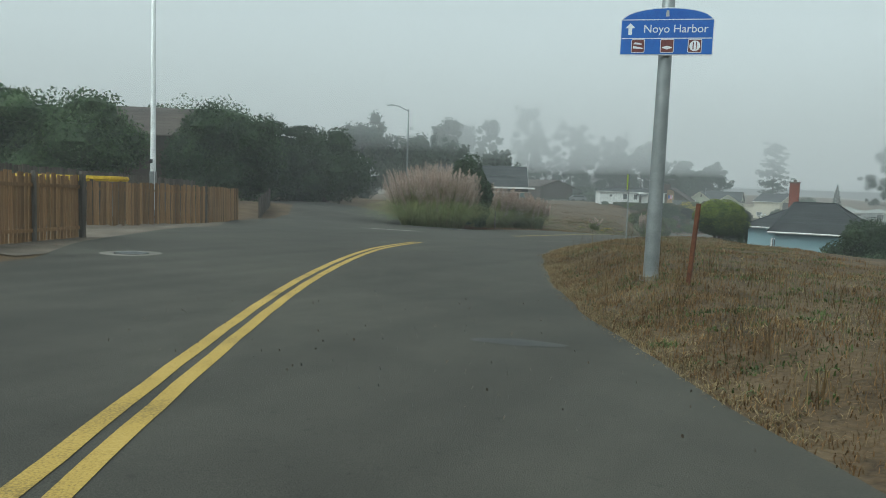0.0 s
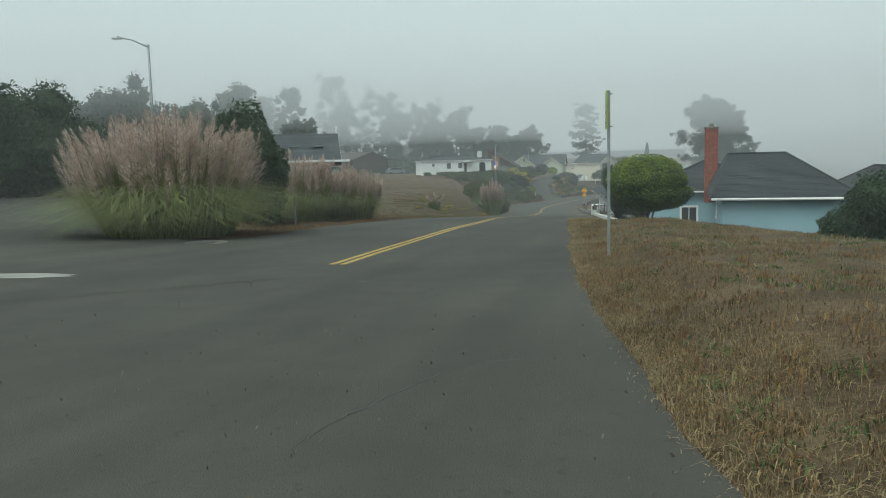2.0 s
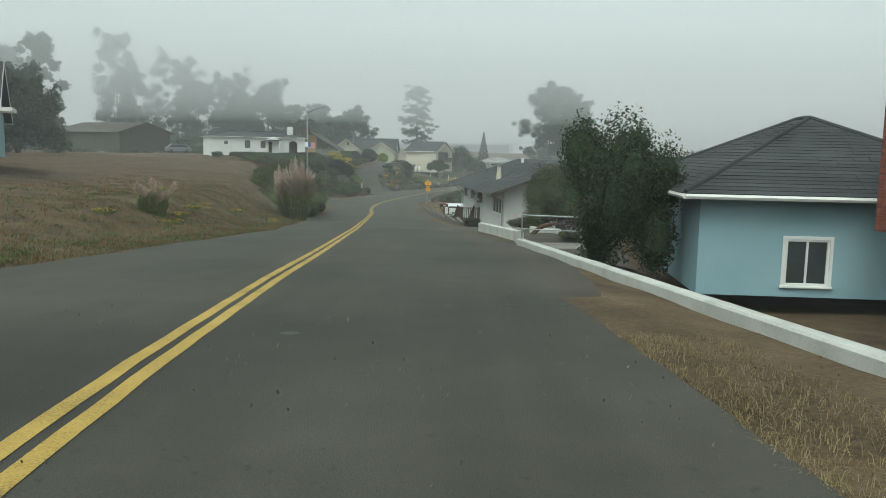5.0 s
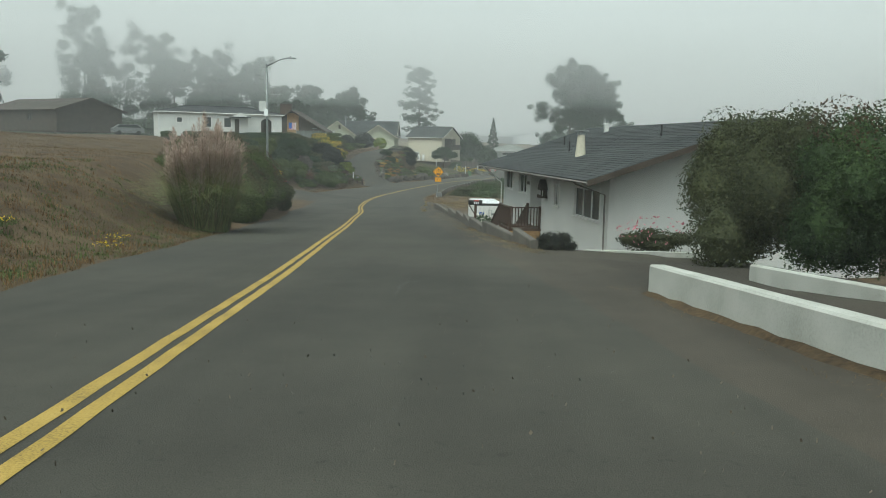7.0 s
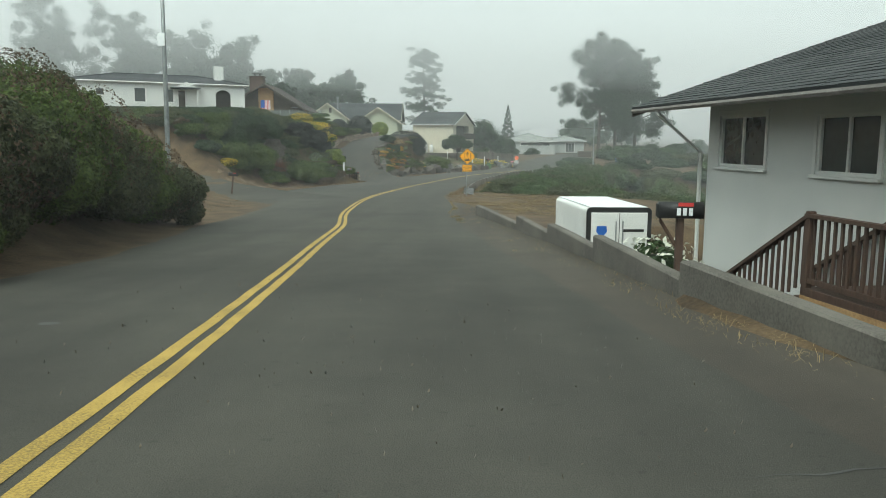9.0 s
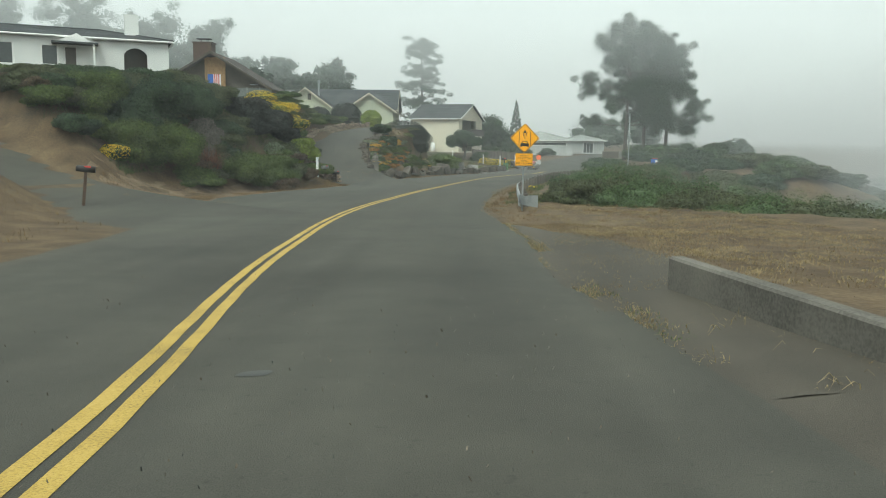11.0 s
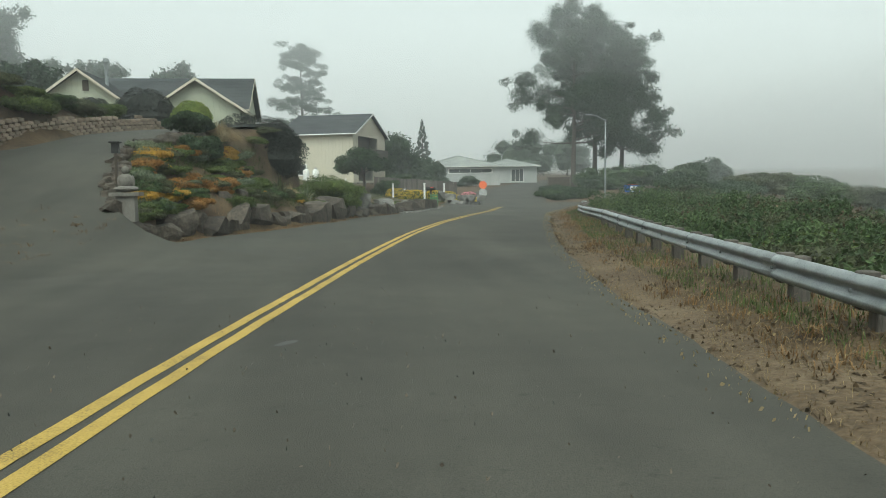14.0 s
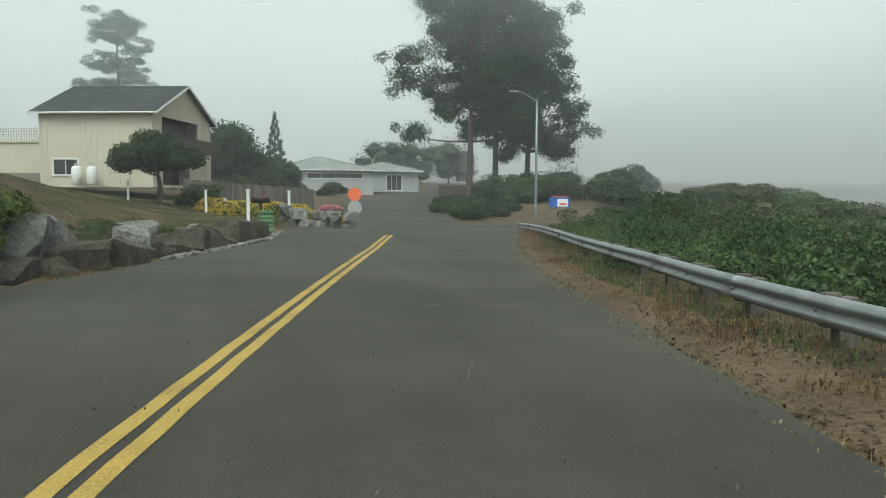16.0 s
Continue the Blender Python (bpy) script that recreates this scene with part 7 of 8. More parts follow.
# ---- rock garden, walls and small things ----
def rock(x, y, sx, sy, sz, seed, group, dz=0.0, label="dark angular boulder edging the rock garden", material="rock"):
    r = random.Random(seed)
    bm = bmesh.new()
    for k in range(22):
        v = Vector((r.gauss(0, 1), r.gauss(0, 1), r.gauss(0, 1))).normalized()
        v = Vector([max(-0.62, min(0.62, c)) * 1.2 + r.uniform(-0.05, 0.05) for c in v])
        bm.verts.new((v.x * sx * 0.62, v.y * sy * 0.62, v.z * sz * 0.62))
    bmesh.ops.convex_hull(bm, input=bm.verts)
    bmesh.ops.delete(bm, geom=[v for v in bm.verts if not v.link_faces], context="VERTS")
    bmesh.ops.triangulate(bm, faces=bm.faces)
    bmesh.ops.subdivide_edges(bm, edges=bm.edges[:], cuts=2, use_grid_fill=True)
    bm.normal_update()
    for v in bm.verts:
        q = v.co / max(sx, sz) * 2.6 + Vector((seed * 1.7, 0, 0))
        v.co += v.normal * min(sx, sy, sz) * (0.10 * noise.noise(q) + 0.05 * noise.noise(q * 2.7))
    ob = part("rock", bm, material, m=pose(*spot(x, y, dz + sz * 0.22), r.uniform(-8, 8), r.uniform(-8, 8), (70 + r.uniform(-14, 14)) if sx > 1.3 * sy else r.uniform(0, 360)))
    return tagged(ob, label, "rock", group)


r_ = random.Random(4)
y, k = 194.6, 0
while y < 234:
    s = r_.uniform(0.65, 1.25) * (1.2 if y > 208 else 0.85)
    rock(float(edge_left(y)) - 0.95 - r_.uniform(0, 0.3), y, s * 1.9, s * r_.uniform(0.95, 1.2), s * r_.uniform(0.8, 1.05), 700 + k, "rocks edging the garden", -0.35)
    y += s * 1.02
    k += 1
for j in range(26):
    y = 199 + j * 1.3
    s = r_.uniform(0.5, 1.0) * (1.2 if y > 208 else 0.7)
    rock(float(edge_left(y)) - r_.uniform(1.9, 4.2), y, s, s, s * 0.7, 760 + j, "rocks edging the garden", -0.1)
for j in range(16):
    s = r_.uniform(0.5, 0.85)
    rock(-9.9 + j * 0.2 + r_.uniform(-0.2, 0.2), 243.4 - j * 0.22, s, s, s * 0.8, 800 + j, "stones of the dry wall", 0.0 + 0.5 * (j % 2), "grey fieldstone in a low dry wall", "rock_pale")
for j in range(34):
    t = j / 33
    s = r_.uniform(0.45, 0.7)
    rock(float(np.interp(t, [0, 0.4, 0.75, 1], [-24.6, -26.0, -25.0, -23.2])) + 0.1 * math.sin(j), 194.2 + 17 * t, s, s, s * 0.8, 830 + j, "stones along the drive", 0.0, "small stone block edging the driveway")


for j in range(30):
    y = 222.6 + j * 0.45
    rock(float(edge_left(y)) - 0.12 + 0.05 * math.sin(j * 2.1), y, 0.42, 0.3, 0.16, 900 + j, "pale edging stones", 0.03, "pale flat cobble edging the asphalt", "rock_pale")
for j, (y, off, s) in enumerate(((218.5, 1.5, 1.5), (221.0, 2.2, 1.3), (223.5, 1.4, 1.1), (226.5, 2.6, 1.2), (229.0, 1.8, 0.9))):
    rock(float(edge_left(y)) - off, y, s, s * 0.9, s * 0.85, 940 + j, "rocks edging the garden", 0.0, "pale grey weathered boulder on the garden corner", "rock_pale")


def block_wall():
    """Rough timber-and-block wall on the left of the driveway."""
    top = thing("retaining_wall", pose(0, 0, 0), "rough stepped block wall holding the planted bank", "wall")
    f = curve_points(DRIVE, 0.42)
    t = np.gradient(f[:, :2], axis=0)
    t /= np.linalg.norm(t, axis=1)[:, None]
    r = random.Random(5)
    me = None
    for i in range(9, len(f) - 6):
        n = np.array([-t[i][1], t[i][0]])
        p = f[i, :2] + n * 2.55
        tall = int(np.interp(i, [9, 18, 40, len(f) - 6], [4, 9, 7, 3])) + (i // 4) % 2
        ang = math.degrees(math.atan2(t[i][1], t[i][0]))
        for c in range(tall):
            m = pose(p[0], p[1], f[i, 2] + 0.06 + c * 0.155, 0, 0, ang) @ pose(0.2 * (c % 2), r.uniform(-0.02, 0.02), 0)
            if me is None:
                ob = part("block", box(0, 0, 0, 0.41, 0.22, 0.145, 0.015), "tan_block", top, m=m)
                me = ob.data
            else:
                ob = new("block", me)
                ob.parent, ob.matrix_basis = top, m


M["tan_block"] = surface("tan_block", (0.15, 0.115, 0.085), (0.28, 0.22, 0.165), 3, 30, 0.9, 0.5, random_tint=0.3)
block_wall()
statue = thing("garden_statue", pose(*spot(-24.2, 194.4)), "pale seated stone garden ornament on a slab", "statue")
bm = bmesh.new()
for c, s in (((0, 0, 0.08), (0.34, 0.26, 0.09)), ((0, 0, 0.3), (0.2, 0.15, 0.22)), ((0, 0, 0.58), (0.11, 0.11, 0.12)), ((-0.17, 0.03, 0.28), (0.07, 0.07, 0.17)), ((0.17, 0.03, 0.28), (0.07, 0.07, 0.17))):
    q = bmesh.ops.create_icosphere(bm, subdivisions=2, radius=1)
    bmesh.ops.transform(bm, matrix=Matrix.Translation((c[0], c[1], c[2] + 0.75)) @ Matrix.Diagonal((*s, 1)), verts=q["verts"])
bm_box(bm, 0, 0, 0.68, 0.8, 0.5, 0.1)
bm_box(bm, 0, 0, 0.3, 0.5, 0.35, 0.75)
part("figure", bm, "concrete", statue)
lan = thing("garden_lantern", pose(*spot(-25.0, 196.4)), "small dark garden lantern on a post", "lantern")
part("post", box(0, 0, 0.6, 0.07, 0.07, 1.3), "brown_dark", lan)
part("lamp_body", boxes([(0, 0, 1.35, 0.2, 0.2, 0.3), (0, 0, 1.53, 0.3, 0.3, 0.05)], 0.01), "black", lan)


def white_post(x, y, h, w=0.14):
    top = thing("bollard_post", pose(*spot(x, y)), "white painted timber post with capped top", "post", "white posts")
    part("shaft", box(0, 0, h / 2 - 0.2, w, w, h + 0.4, 0.01), "white_paint", top)
    part("cap", box(0, 0, h + 0.03, w + 0.06, w + 0.06, 0.06, 0.01), "white_paint", top)


for x, y, h in ((-27.3, 185.6, 1.3), (-14.0, 249.5, 1.35), (-12.9, 249.0, 0.9), (-9.6, 244.0, 1.6), (-12.1, 236.6, 1.7), (-18.6, 252.3, 1.2)):
    white_post(x, y, h)
mailbox(pose(*spot(-26.8, 185.9), 0, 0, 60), "weathered mailbox under a small shingled hood", 0.8, "steel_dull", False)
mailbox(pose(*spot(-26.2, 187.0), 0, 0, 60), "dark rounded mailbox by the driveway", 0.6, "black", False)
mailbox(pose(*spot(-11.5, 237.4), 0, 0, 10) @ Matrix.Diagonal((1.3, 1.3, 1.3, 1)), "dark mailbox on the white post", 0.95, "black", False)
stand = thing("newspaper_rack", pose(*spot(-11.3, 236.6)), "green slatted newspaper rack beside a mailbox post", "rack")
for k in range(5):
    part("slat", box(0, 0, 0.12 + k * 0.2, 0.62, 0.45, 0.14, 0.02), "green_plastic", stand)
part("frame", boxes([(-0.3, 0.2, 0.5, 0.05, 0.05, 1.1), (0.3, 0.2, 0.5, 0.05, 0.05, 1.1)]), "green_plastic", stand)
stop = thing("stop_sign", pose(*spot(-6.6, 240.4), 0, 0, -12), "back of a stop sign with an orange board above", "sign")
part("post", box(0, 0, 0.9, 0.06, 0.05, 2.3), "steel_dull", stop)
octa = [(0.38 * math.cos(radians(22.5 + 45 * k)), 0.38 * math.sin(radians(22.5 + 45 * k))) for k in range(8)]
part("octagon", prism([(a, b + 1.08) for a, b in octa], -0.05, -0.035), "sign_back", stop)
part("orange_board", prism([(a * 0.95, b * 0.95 + 1.76) for a, b in octa], -0.05, -0.035), "sign_orange", stop)
hyd = thing("hydrant", pose(*spot(-7.2, 240.4)), "small yellow fire hydrant by the stone wall", "hydrant")
part("barrel", tube([(0, 0, 0), (0, 0, 0.06), (0, 0, 0.5), (0, 0, 0.6), (0, 0, 0.7)], [0.16, 0.11, 0.11, 0.13, 0.05], 12), "flower_yellow", hyd)
part("outlet", tube([(-0.2, 0, 0.4), (0.2, 0, 0.4)], 0.06, 8), "flower_yellow", hyd)
board = thing("notice_board", frame_of((9.0, 279.2, -8.24), (11.8, 277.6, 0)) @ Matrix.Scale(0.85, 4), "dark framed wooden notice board under the pines", "board")
part("panel", box(1.85, 0, 2.0, 3.5, 0.08, 1.4), "brown_dark", board)
part("frame", boxes([(1.85, -0.05, 2.72, 3.8, 0.14, 0.1), (1.85, -0.05, 1.28, 3.8, 0.14, 0.1), (0.02, -0.05, 1.3, 0.14, 0.14, 3.0), (3.68, -0.05, 1.3, 0.14, 0.14, 3.0)]), "cedar_old", board)
bill = thing("billboard", pose(14.8, 262.0, -8.6, 0, 0, -30) @ Matrix.Scale(0.75, 4), "small blue and white harbour advertising board", "sign")
part("panel", box(0, 0, 1.5, 2.3, 0.08, 1.1), "sign_blue", bill)
part("field", boxes([(0.35, -0.05, 1.45, 1.2, 0.02, 0.85)]), "sign_white", bill)
part("bar", boxes([(0.4, -0.065, 1.3, 0.8, 0.01, 0.2), (0, -0.05, 2.15, 1.7, 0.03, 0.14)]), "red", bill)
part("leg", boxes([(-0.9, 0.05, 0.4, 0.1, 0.1, 1.8), (0.9, 0.05, 0.4, 0.1, 0.1, 1.8)]), "cedar_old", bill)
for k, (x, z) in enumerate(((1.9, 0.9), (3.3, 0.9))):
    tank = thing("propane_tank", S_M @ pose(3.2 + 1.15 * k, -0.8, 0.2), "white propane tank standing against the beige wall", "tank", "propane tanks")
    smooth(part("cylinder", tube([(0, 0, 0), (0, 0, 0.08), (0, 0, 1.15), (0, 0, 1.32), (0, 0, 1.38)], [0.3, 0.36, 0.36, 0.26, 0.1], 18), "white_paint", tank))
    part("valve_hood", tube([(0, 0, 1.38), (0, 0, 1.55)], 0.14, 10), "sign_back", tank)
part("balcony", boxes([(8.9, 6.0, 2.9, 1.4, 9.0, 0.2), (9.55, 6.0, 3.45, 0.06, 9.0, 0.95)]), "brown_dark", beige)
part("lower_wall", boxes([(-2.4, 1.2, 2.3, 4.6, 0.2, 2.4)]), "cream_paint", beige)
part("lattice", boxes([(-4.6 + 0.2 * k, 1.12, 4.0, 0.04, 0.03, 1.0) for k in range(23)] + [(-2.4, 1.12, 3.6 + 0.2 * k, 4.6, 0.03, 0.04) for k in range(5)]), "cream_paint", beige)
part("deck_floor", boxes([(-2.4, 3.0, 3.45, 4.6, 4.0, 0.15), (-0.3, 2.0, 1.2, 0.15, 0.15, 4.4), (-4.4, 2.0, 1.2, 0.15, 0.15, 4.4)]), "cream_paint", beige)
board_fence((-15.5, 258.5), (-6.0, 262), 1.7, "cedar_old", "weathered board fence beside the beige house", 0.015, 0.2, 9)
for k, (x, y, z) in enumerate(((-35.2, 199.4, -2.45), (-32.9, 203.0, -2.65))):
    heat = thing("patio_heater", pose(x, y, z), "steel pyramid patio heater on the terrace", "patio heater", "patio heaters")
    legs = [tube([(0.38 * a, 0.38 * b, 0.0), (0.16 * a, 0.16 * b, 2.0)], 0.025, 6) for a in (-1, 1) for b in (-1, 1)]
    part("frame", join(*legs), "galvanised", heat)
    part("tube_core", tube([(0, 0, 0.1), (0, 0, 2.0)], 0.09, 10), "sign_white", heat)
    part("hood", tube([(0, 0, 2.02), (0, 0, 2.08), (0, 0, 2.12)], [0.42, 0.42, 0.1], 14), "galvanised", heat)
flag = thing("flag", pose(-38.9, 198.9, -0.1) @ Matrix.Scale(0.85, 4), "striped red and white flag hung on the stone panel", "flag")
part("stripes", boxes([(-0.65 + 0.2 * k + 0.55, 0, 0, 0.1, 0.02, 1.25) for k in range(6)]), "red", flag)
part("ground_cloth", boxes([(0.45, 0.015, 0, 1.3, 0.01, 1.25)]), "sign_white", flag)
part("canton", box(0.05, -0.01, 0.1, 0.55, 0.02, 1.05), "sign_blue", flag)
screen = thing("glass_screen", pose(-37.8, 198.4, -1.95, 0, 0, 0), "frosted glass wind screen round the terrace", "screen")
for k in range(4):
    part("pane", box(k * 1.1 + 0.55, 0, 0.62, 1.0, 0.02, 1.15), "glass_mid", screen)
    part("post", box(k * 1.1, 0, 0.4, 0.06, 0.06, 1.75), "steel_dull", screen)
van = thing("parked_car", pose(-62.0, 194.5, float(land(-62, 194.5)), 0, 0, 35), "dark grey estate car parked beside the bungalow", "car")
v, f = prism([(-2.2, 0.35), (-2.2, 0.95), (-1.9, 1.05), (-1.2, 1.55), (1.3, 1.58), (2.1, 1.0), (2.2, 0.9), (2.2, 0.35)], -0.85, 0.85)
part("body", (v, f), "steel_dull", van)
part("windows", prism([(-1.7, 1.08), (-1.15, 1.48), (1.2, 1.5), (1.75, 1.08)], -0.87, 0.87), "glass", van)
for a in (-1.35, 1.35):
    for b in (-0.8, 0.8):
        part("wheel", tube([(a, b - 0.1, 0.32), (a, b + 0.1, 0.32)], 0.32, 14), "black", van)


# ---- marks on the road ----
def patch(x, y, rx, ry, material, name, label, lift=0.008, yaw=0, n=20, seed=1):
    r = random.Random(seed)
    c, s = math.cos(radians(yaw)), math.sin(radians(yaw))
    vs = []
    for k in range(n):
        a = 2 * math.pi * k / n
        q = 1 + r.uniform(-0.18, 0.18)
        u, w = rx * q * math.cos(a), ry * q * math.sin(a)
        px, py = x + u * c - w * s, y + u * s + w * c
        vs.append((px, py, float(road_z(py)) + lift))
    ob = part(name, (vs, [tuple(range(n))]), material)
    return tagged(ob, label, name.replace("_", " "), kind="structure")


def manhole(x, y, r, label):
    z = float(road_z(y)) + 0.004
    top = thing("manhole_cover", pose(x, y, z, -0.6, 0, 0), label, "manhole cover")
    part("collar", tube([(0, 0, -0.02), (0, 0, 0.004)], r * 1.7, 32), "concrete", top)
    part("lid", tube([(0, 0, -0.02), (0, 0, 0.012)], r, 32), "tar", top)
    part("ribs", boxes([(k * r * 0.22, 0, 0.015, 0.03, 2 * math.sqrt(max(0.01, (r * 0.9) ** 2 - (k * r * 0.22) ** 2)), 0.006) for k in range(-4, 5)]), "steel_dull", top)


manhole(-7.8, 2.3, 0.38, "dark iron manhole cover with concrete collar")
manhole(-17.0, 35.2, 0.5, "dark iron manhole cover with pale concrete collar")
patch(-15.6, 25.8, 1.7, 0.45, "white_mark", "road_patch", "pale concrete trench patch across the junction", 0.01, 8, seed=3)
patch(-22.5, 33.8, 1.2, 0.8, "white_mark", "road_patch", "pale spill at the junction corner", 0.06, 20, seed=4)
ay_ = np.arange(136, 154.6, 0.5)
av_ = np.linspace(0, 1, 9)
ax_ = edge_right(ay_)[:, None] - 0.3 + (0.3 + np.interp(ay_, [136, 146, 150.5, 153, 154.5], [2.3, 2.7, 2.0, 0.9, 0.1]))[:, None] * av_[None]
ax_ = ax_ + 0.08 * np.sin(ay_ * 2.3)[:, None] * av_[None]
aY_ = np.repeat(ay_[:, None], 9, 1)
az_ = np.where(ax_ > edge_right(aY_) + 0.05, np.maximum(land(ax_, aY_), road_z(aY_)) + 0.03 - 0.08 * av_[None] ** 8, road_z(aY_) - 0.02)
tagged(smooth(part("side_drive", grid_mesh(ax_, aY_, az_), "asphalt_old")), "old cracked asphalt apron beside the road", "side drive", kind="structure")
for k in range(22):
    r = random.Random(900 + k)
    y = -6 + k * 10.9
    cx = float(np.interp(y, [c[1] for c in CENTRE], [c[0] for c in CENTRE]))
    patch(cx + r.choice([1.2, 2.4, 2.0, -1.8]) + r.uniform(-0.5, 0.5), y + r.uniform(-1, 1), r.uniform(0.05, 0.18), r.uniform(0.04, 0.12), "tar", "oil_stain", "dark oil spot on the asphalt", 0.004, r.uniform(0, 90), 10, k)
patch(3.2, -2.0, 0.5, 0.2, "tar", "oil_stain", "dark oil spot on the asphalt", 0.004, 20, 12, 77)


def crack(x, y, ln, ang, seed):
    """A thin jagged dark crack in the asphalt."""
    r = random.Random(seed)
    n = max(6, int(ln / 0.12))
    vs = []
    a = radians(ang)
    for k in range(n + 1):
        x += math.cos(a) * ln / n + r.uniform(-0.03, 0.03)
        y += math.sin(a) * ln / n + r.uniform(-0.03, 0.03)
        w = 0.011 * r.uniform(0.5, 1.3) * math.sin(math.pi * (k + 0.3) / (n + 0.6))
        z = float(road_z(y)) + 0.004
        vs += [(x - math.sin(a) * w, y + math.cos(a) * w, z), (x + math.sin(a) * w, y - math.cos(a) * w, z)]
    tagged(part("road_crack", (vs, [(2 * k, 2 * k + 1, 2 * k + 3, 2 * k + 2) for k in range(n)]), "tar"), "thin jagged dark crack in the asphalt", "crack", "cracks in the road", "structure")


for k, (u, y, ln, ang) in enumerate(((2.4, 17.5, 2.6, 80), (2.7, 19.6, 1.4, 40), (2.0, 45, 2.2, 95), (3.0, 62, 1.8, 20), (2.2, 90, 2.4, 88), (4.0, 104, 3.2, 84), (3.6, 110, 2.0, 10), (2.4, 128, 2.6, 92), (3.2, 146, 1.8, 60), (1.9, 163, 2.4, 86), (2.6, 187, 2.2, 72), (-2.4, 196, 2.6, 75), (2.2, 206, 1.8, 66))):
    crack(float(np.interp(y, [c[1] for c in CENTRE], [c[0] for c in CENTRE])) + u, y, ln, ang, 40 + k)


# ---- sandy strips beside the asphalt ----
def sandy(side, y0, y1, widths, label, material="sand_dull"):
    yy = np.arange(y0, y1, 0.5)
    v = np.linspace(0, 1, 24)
    wd = np.interp(yy, *widths) + ragged(yy, 2.0, 0.5)
    e = edge_right(yy) if side > 0 else edge_left(yy)
    X = e[:, None] + side * (-0.3 + (wd[:, None] + 0.3) * v[None])
    Y = np.repeat(yy[:, None], len(v), 1)
    fade = np.minimum(1, np.minimum((yy - y0) / 1.5, (y1 - 0.5 - yy) / 1.5))[:, None]
    out = side * (X - e[:, None])
    Z = np.where(out > 0.12, land(X, Y) + 0.032 * fade - 0.12 * v[None] ** 6 - 0.06 * (1 - fade), road_z(Y) - 0.035)
    tagged(smooth(part("sandy_verge", grid_mesh(X, Y, Z), material)), label, "verge", kind="structure")


sandy(-1, 162.5, 185.5, ([162, 164, 168, 178, 186], [2.5, 5.2, 4.8, 3.0, 0.8]), "pale sandy verge at the foot of the bank", "sand_soil")
sandy(1, 153.5, 165.5, ([153, 156, 160, 166], [7.0, 6.5, 5.2, 2.0]), "pale trodden dirt by the guardrail end")
sandy(1, 166.0, 232.0, ([166, 200, 232], [1.1, 1.2, 0.9]), "pale dirt shoulder along the guardrail")


# ---- grass, weeds and litter on the verges ----
def scatter(name, boxes_, count, height, width, material, label, seed, keep=None, lean=0.8):
    rng = np.random.default_rng(seed)
    pts = []
    for x0, x1, y0, y1, share in boxes_:
        n = int(count * share)
        if x0 == "r":
            yy = rng.uniform(y0, y1, n)
            xx = edge_right(yy) + ragged(yy, 4.0, 0.1) + x1[0] + (x1[1] - x1[0]) * rng.uniform(0, 1, n) ** 1.5
        elif x0 == "l":
            yy = rng.uniform(y0, y1, n)
            xx = edge_left(yy) + ragged(yy, 1.0, 0.12) - x1[0] - (x1[1] - x1[0]) * rng.uniform(0, 1, n) ** 1.5
        else:
            xx, yy = rng.uniform(x0, x1, n), rng.uniform(y0, y1, n)
        clump = np.sin(xx * 1.1 + 2 * np.sin(yy * 0.6 + seed)) * np.sin(yy * 0.9 + 1.7 * np.sin(xx * 0.8 + seed))
        ok = clump > rng.uniform(-1.1, 0.9, n)
        for way, half in ((DRIVE, 2.9), (DRIVE_B, 2.6)):
            f = curve_points(way, 1.0)
            ok &= np.min(np.hypot(xx[:, None] - f[None, :, 0], yy[:, None] - f[None, :, 1]), axis=1) > half
        pts.append(np.stack([xx, yy, land(xx, yy) + 0.008], -1)[ok])
    p = np.concatenate(pts)
    v, f = blades(p, height, width, rng, lean, 0.5)
    return tagged(part(name, (v, f), material), label, "grass", kind="stuff")


def tufts(name, rows, count, each, height, width, spread, material, label, seed, lean=0.9):
    """Clumps of blades that stand or lie together, gathered in patches beside the road."""
    rng = np.random.default_rng(seed)
    pts = []
    for side, near, far, y0, y1, share in rows:
        n = int(count * share)
        yy = rng.uniform(y0, y1, n)
        d = near + (far - near) * rng.uniform(0, 1, n) ** 1.3
        xx = edge_right(yy) + d if side == "r" else edge_left(yy) - d
        patchy = np.sin(xx * 0.7 + 2.3 * np.sin(yy * 0.37 + seed)) * np.sin(yy * 0.61 + 1.9 * np.sin(xx * 0.53 + seed)) + 0.5 * np.sin(xx * 2.3 + seed) * np.sin(yy * 1.9)
        ok = patchy > rng.uniform(-1.0, 0.9, n)
        xx, yy = np.repeat(xx[ok], each), np.repeat(yy[ok], each)
        a, q = rng.uniform(0, 6.28, len(xx)), spread * np.sqrt(rng.uniform(0, 1, len(xx)))
        xx, yy = xx + q * np.cos(a), yy + q * np.sin(a)
        inside = (xx > edge_right(yy) - 0.12) | (xx < edge_left(yy) + 0.1)
        xx, yy = xx[inside], yy[inside]
        pts.append(np.stack([xx, yy, land(xx, yy) + 0.01], -1))
    v, f = blades(np.concatenate(pts), height, width, rng, lean, 0.6)
    return tagged(part(name, (v, f), material), label, "grass", kind="stuff")


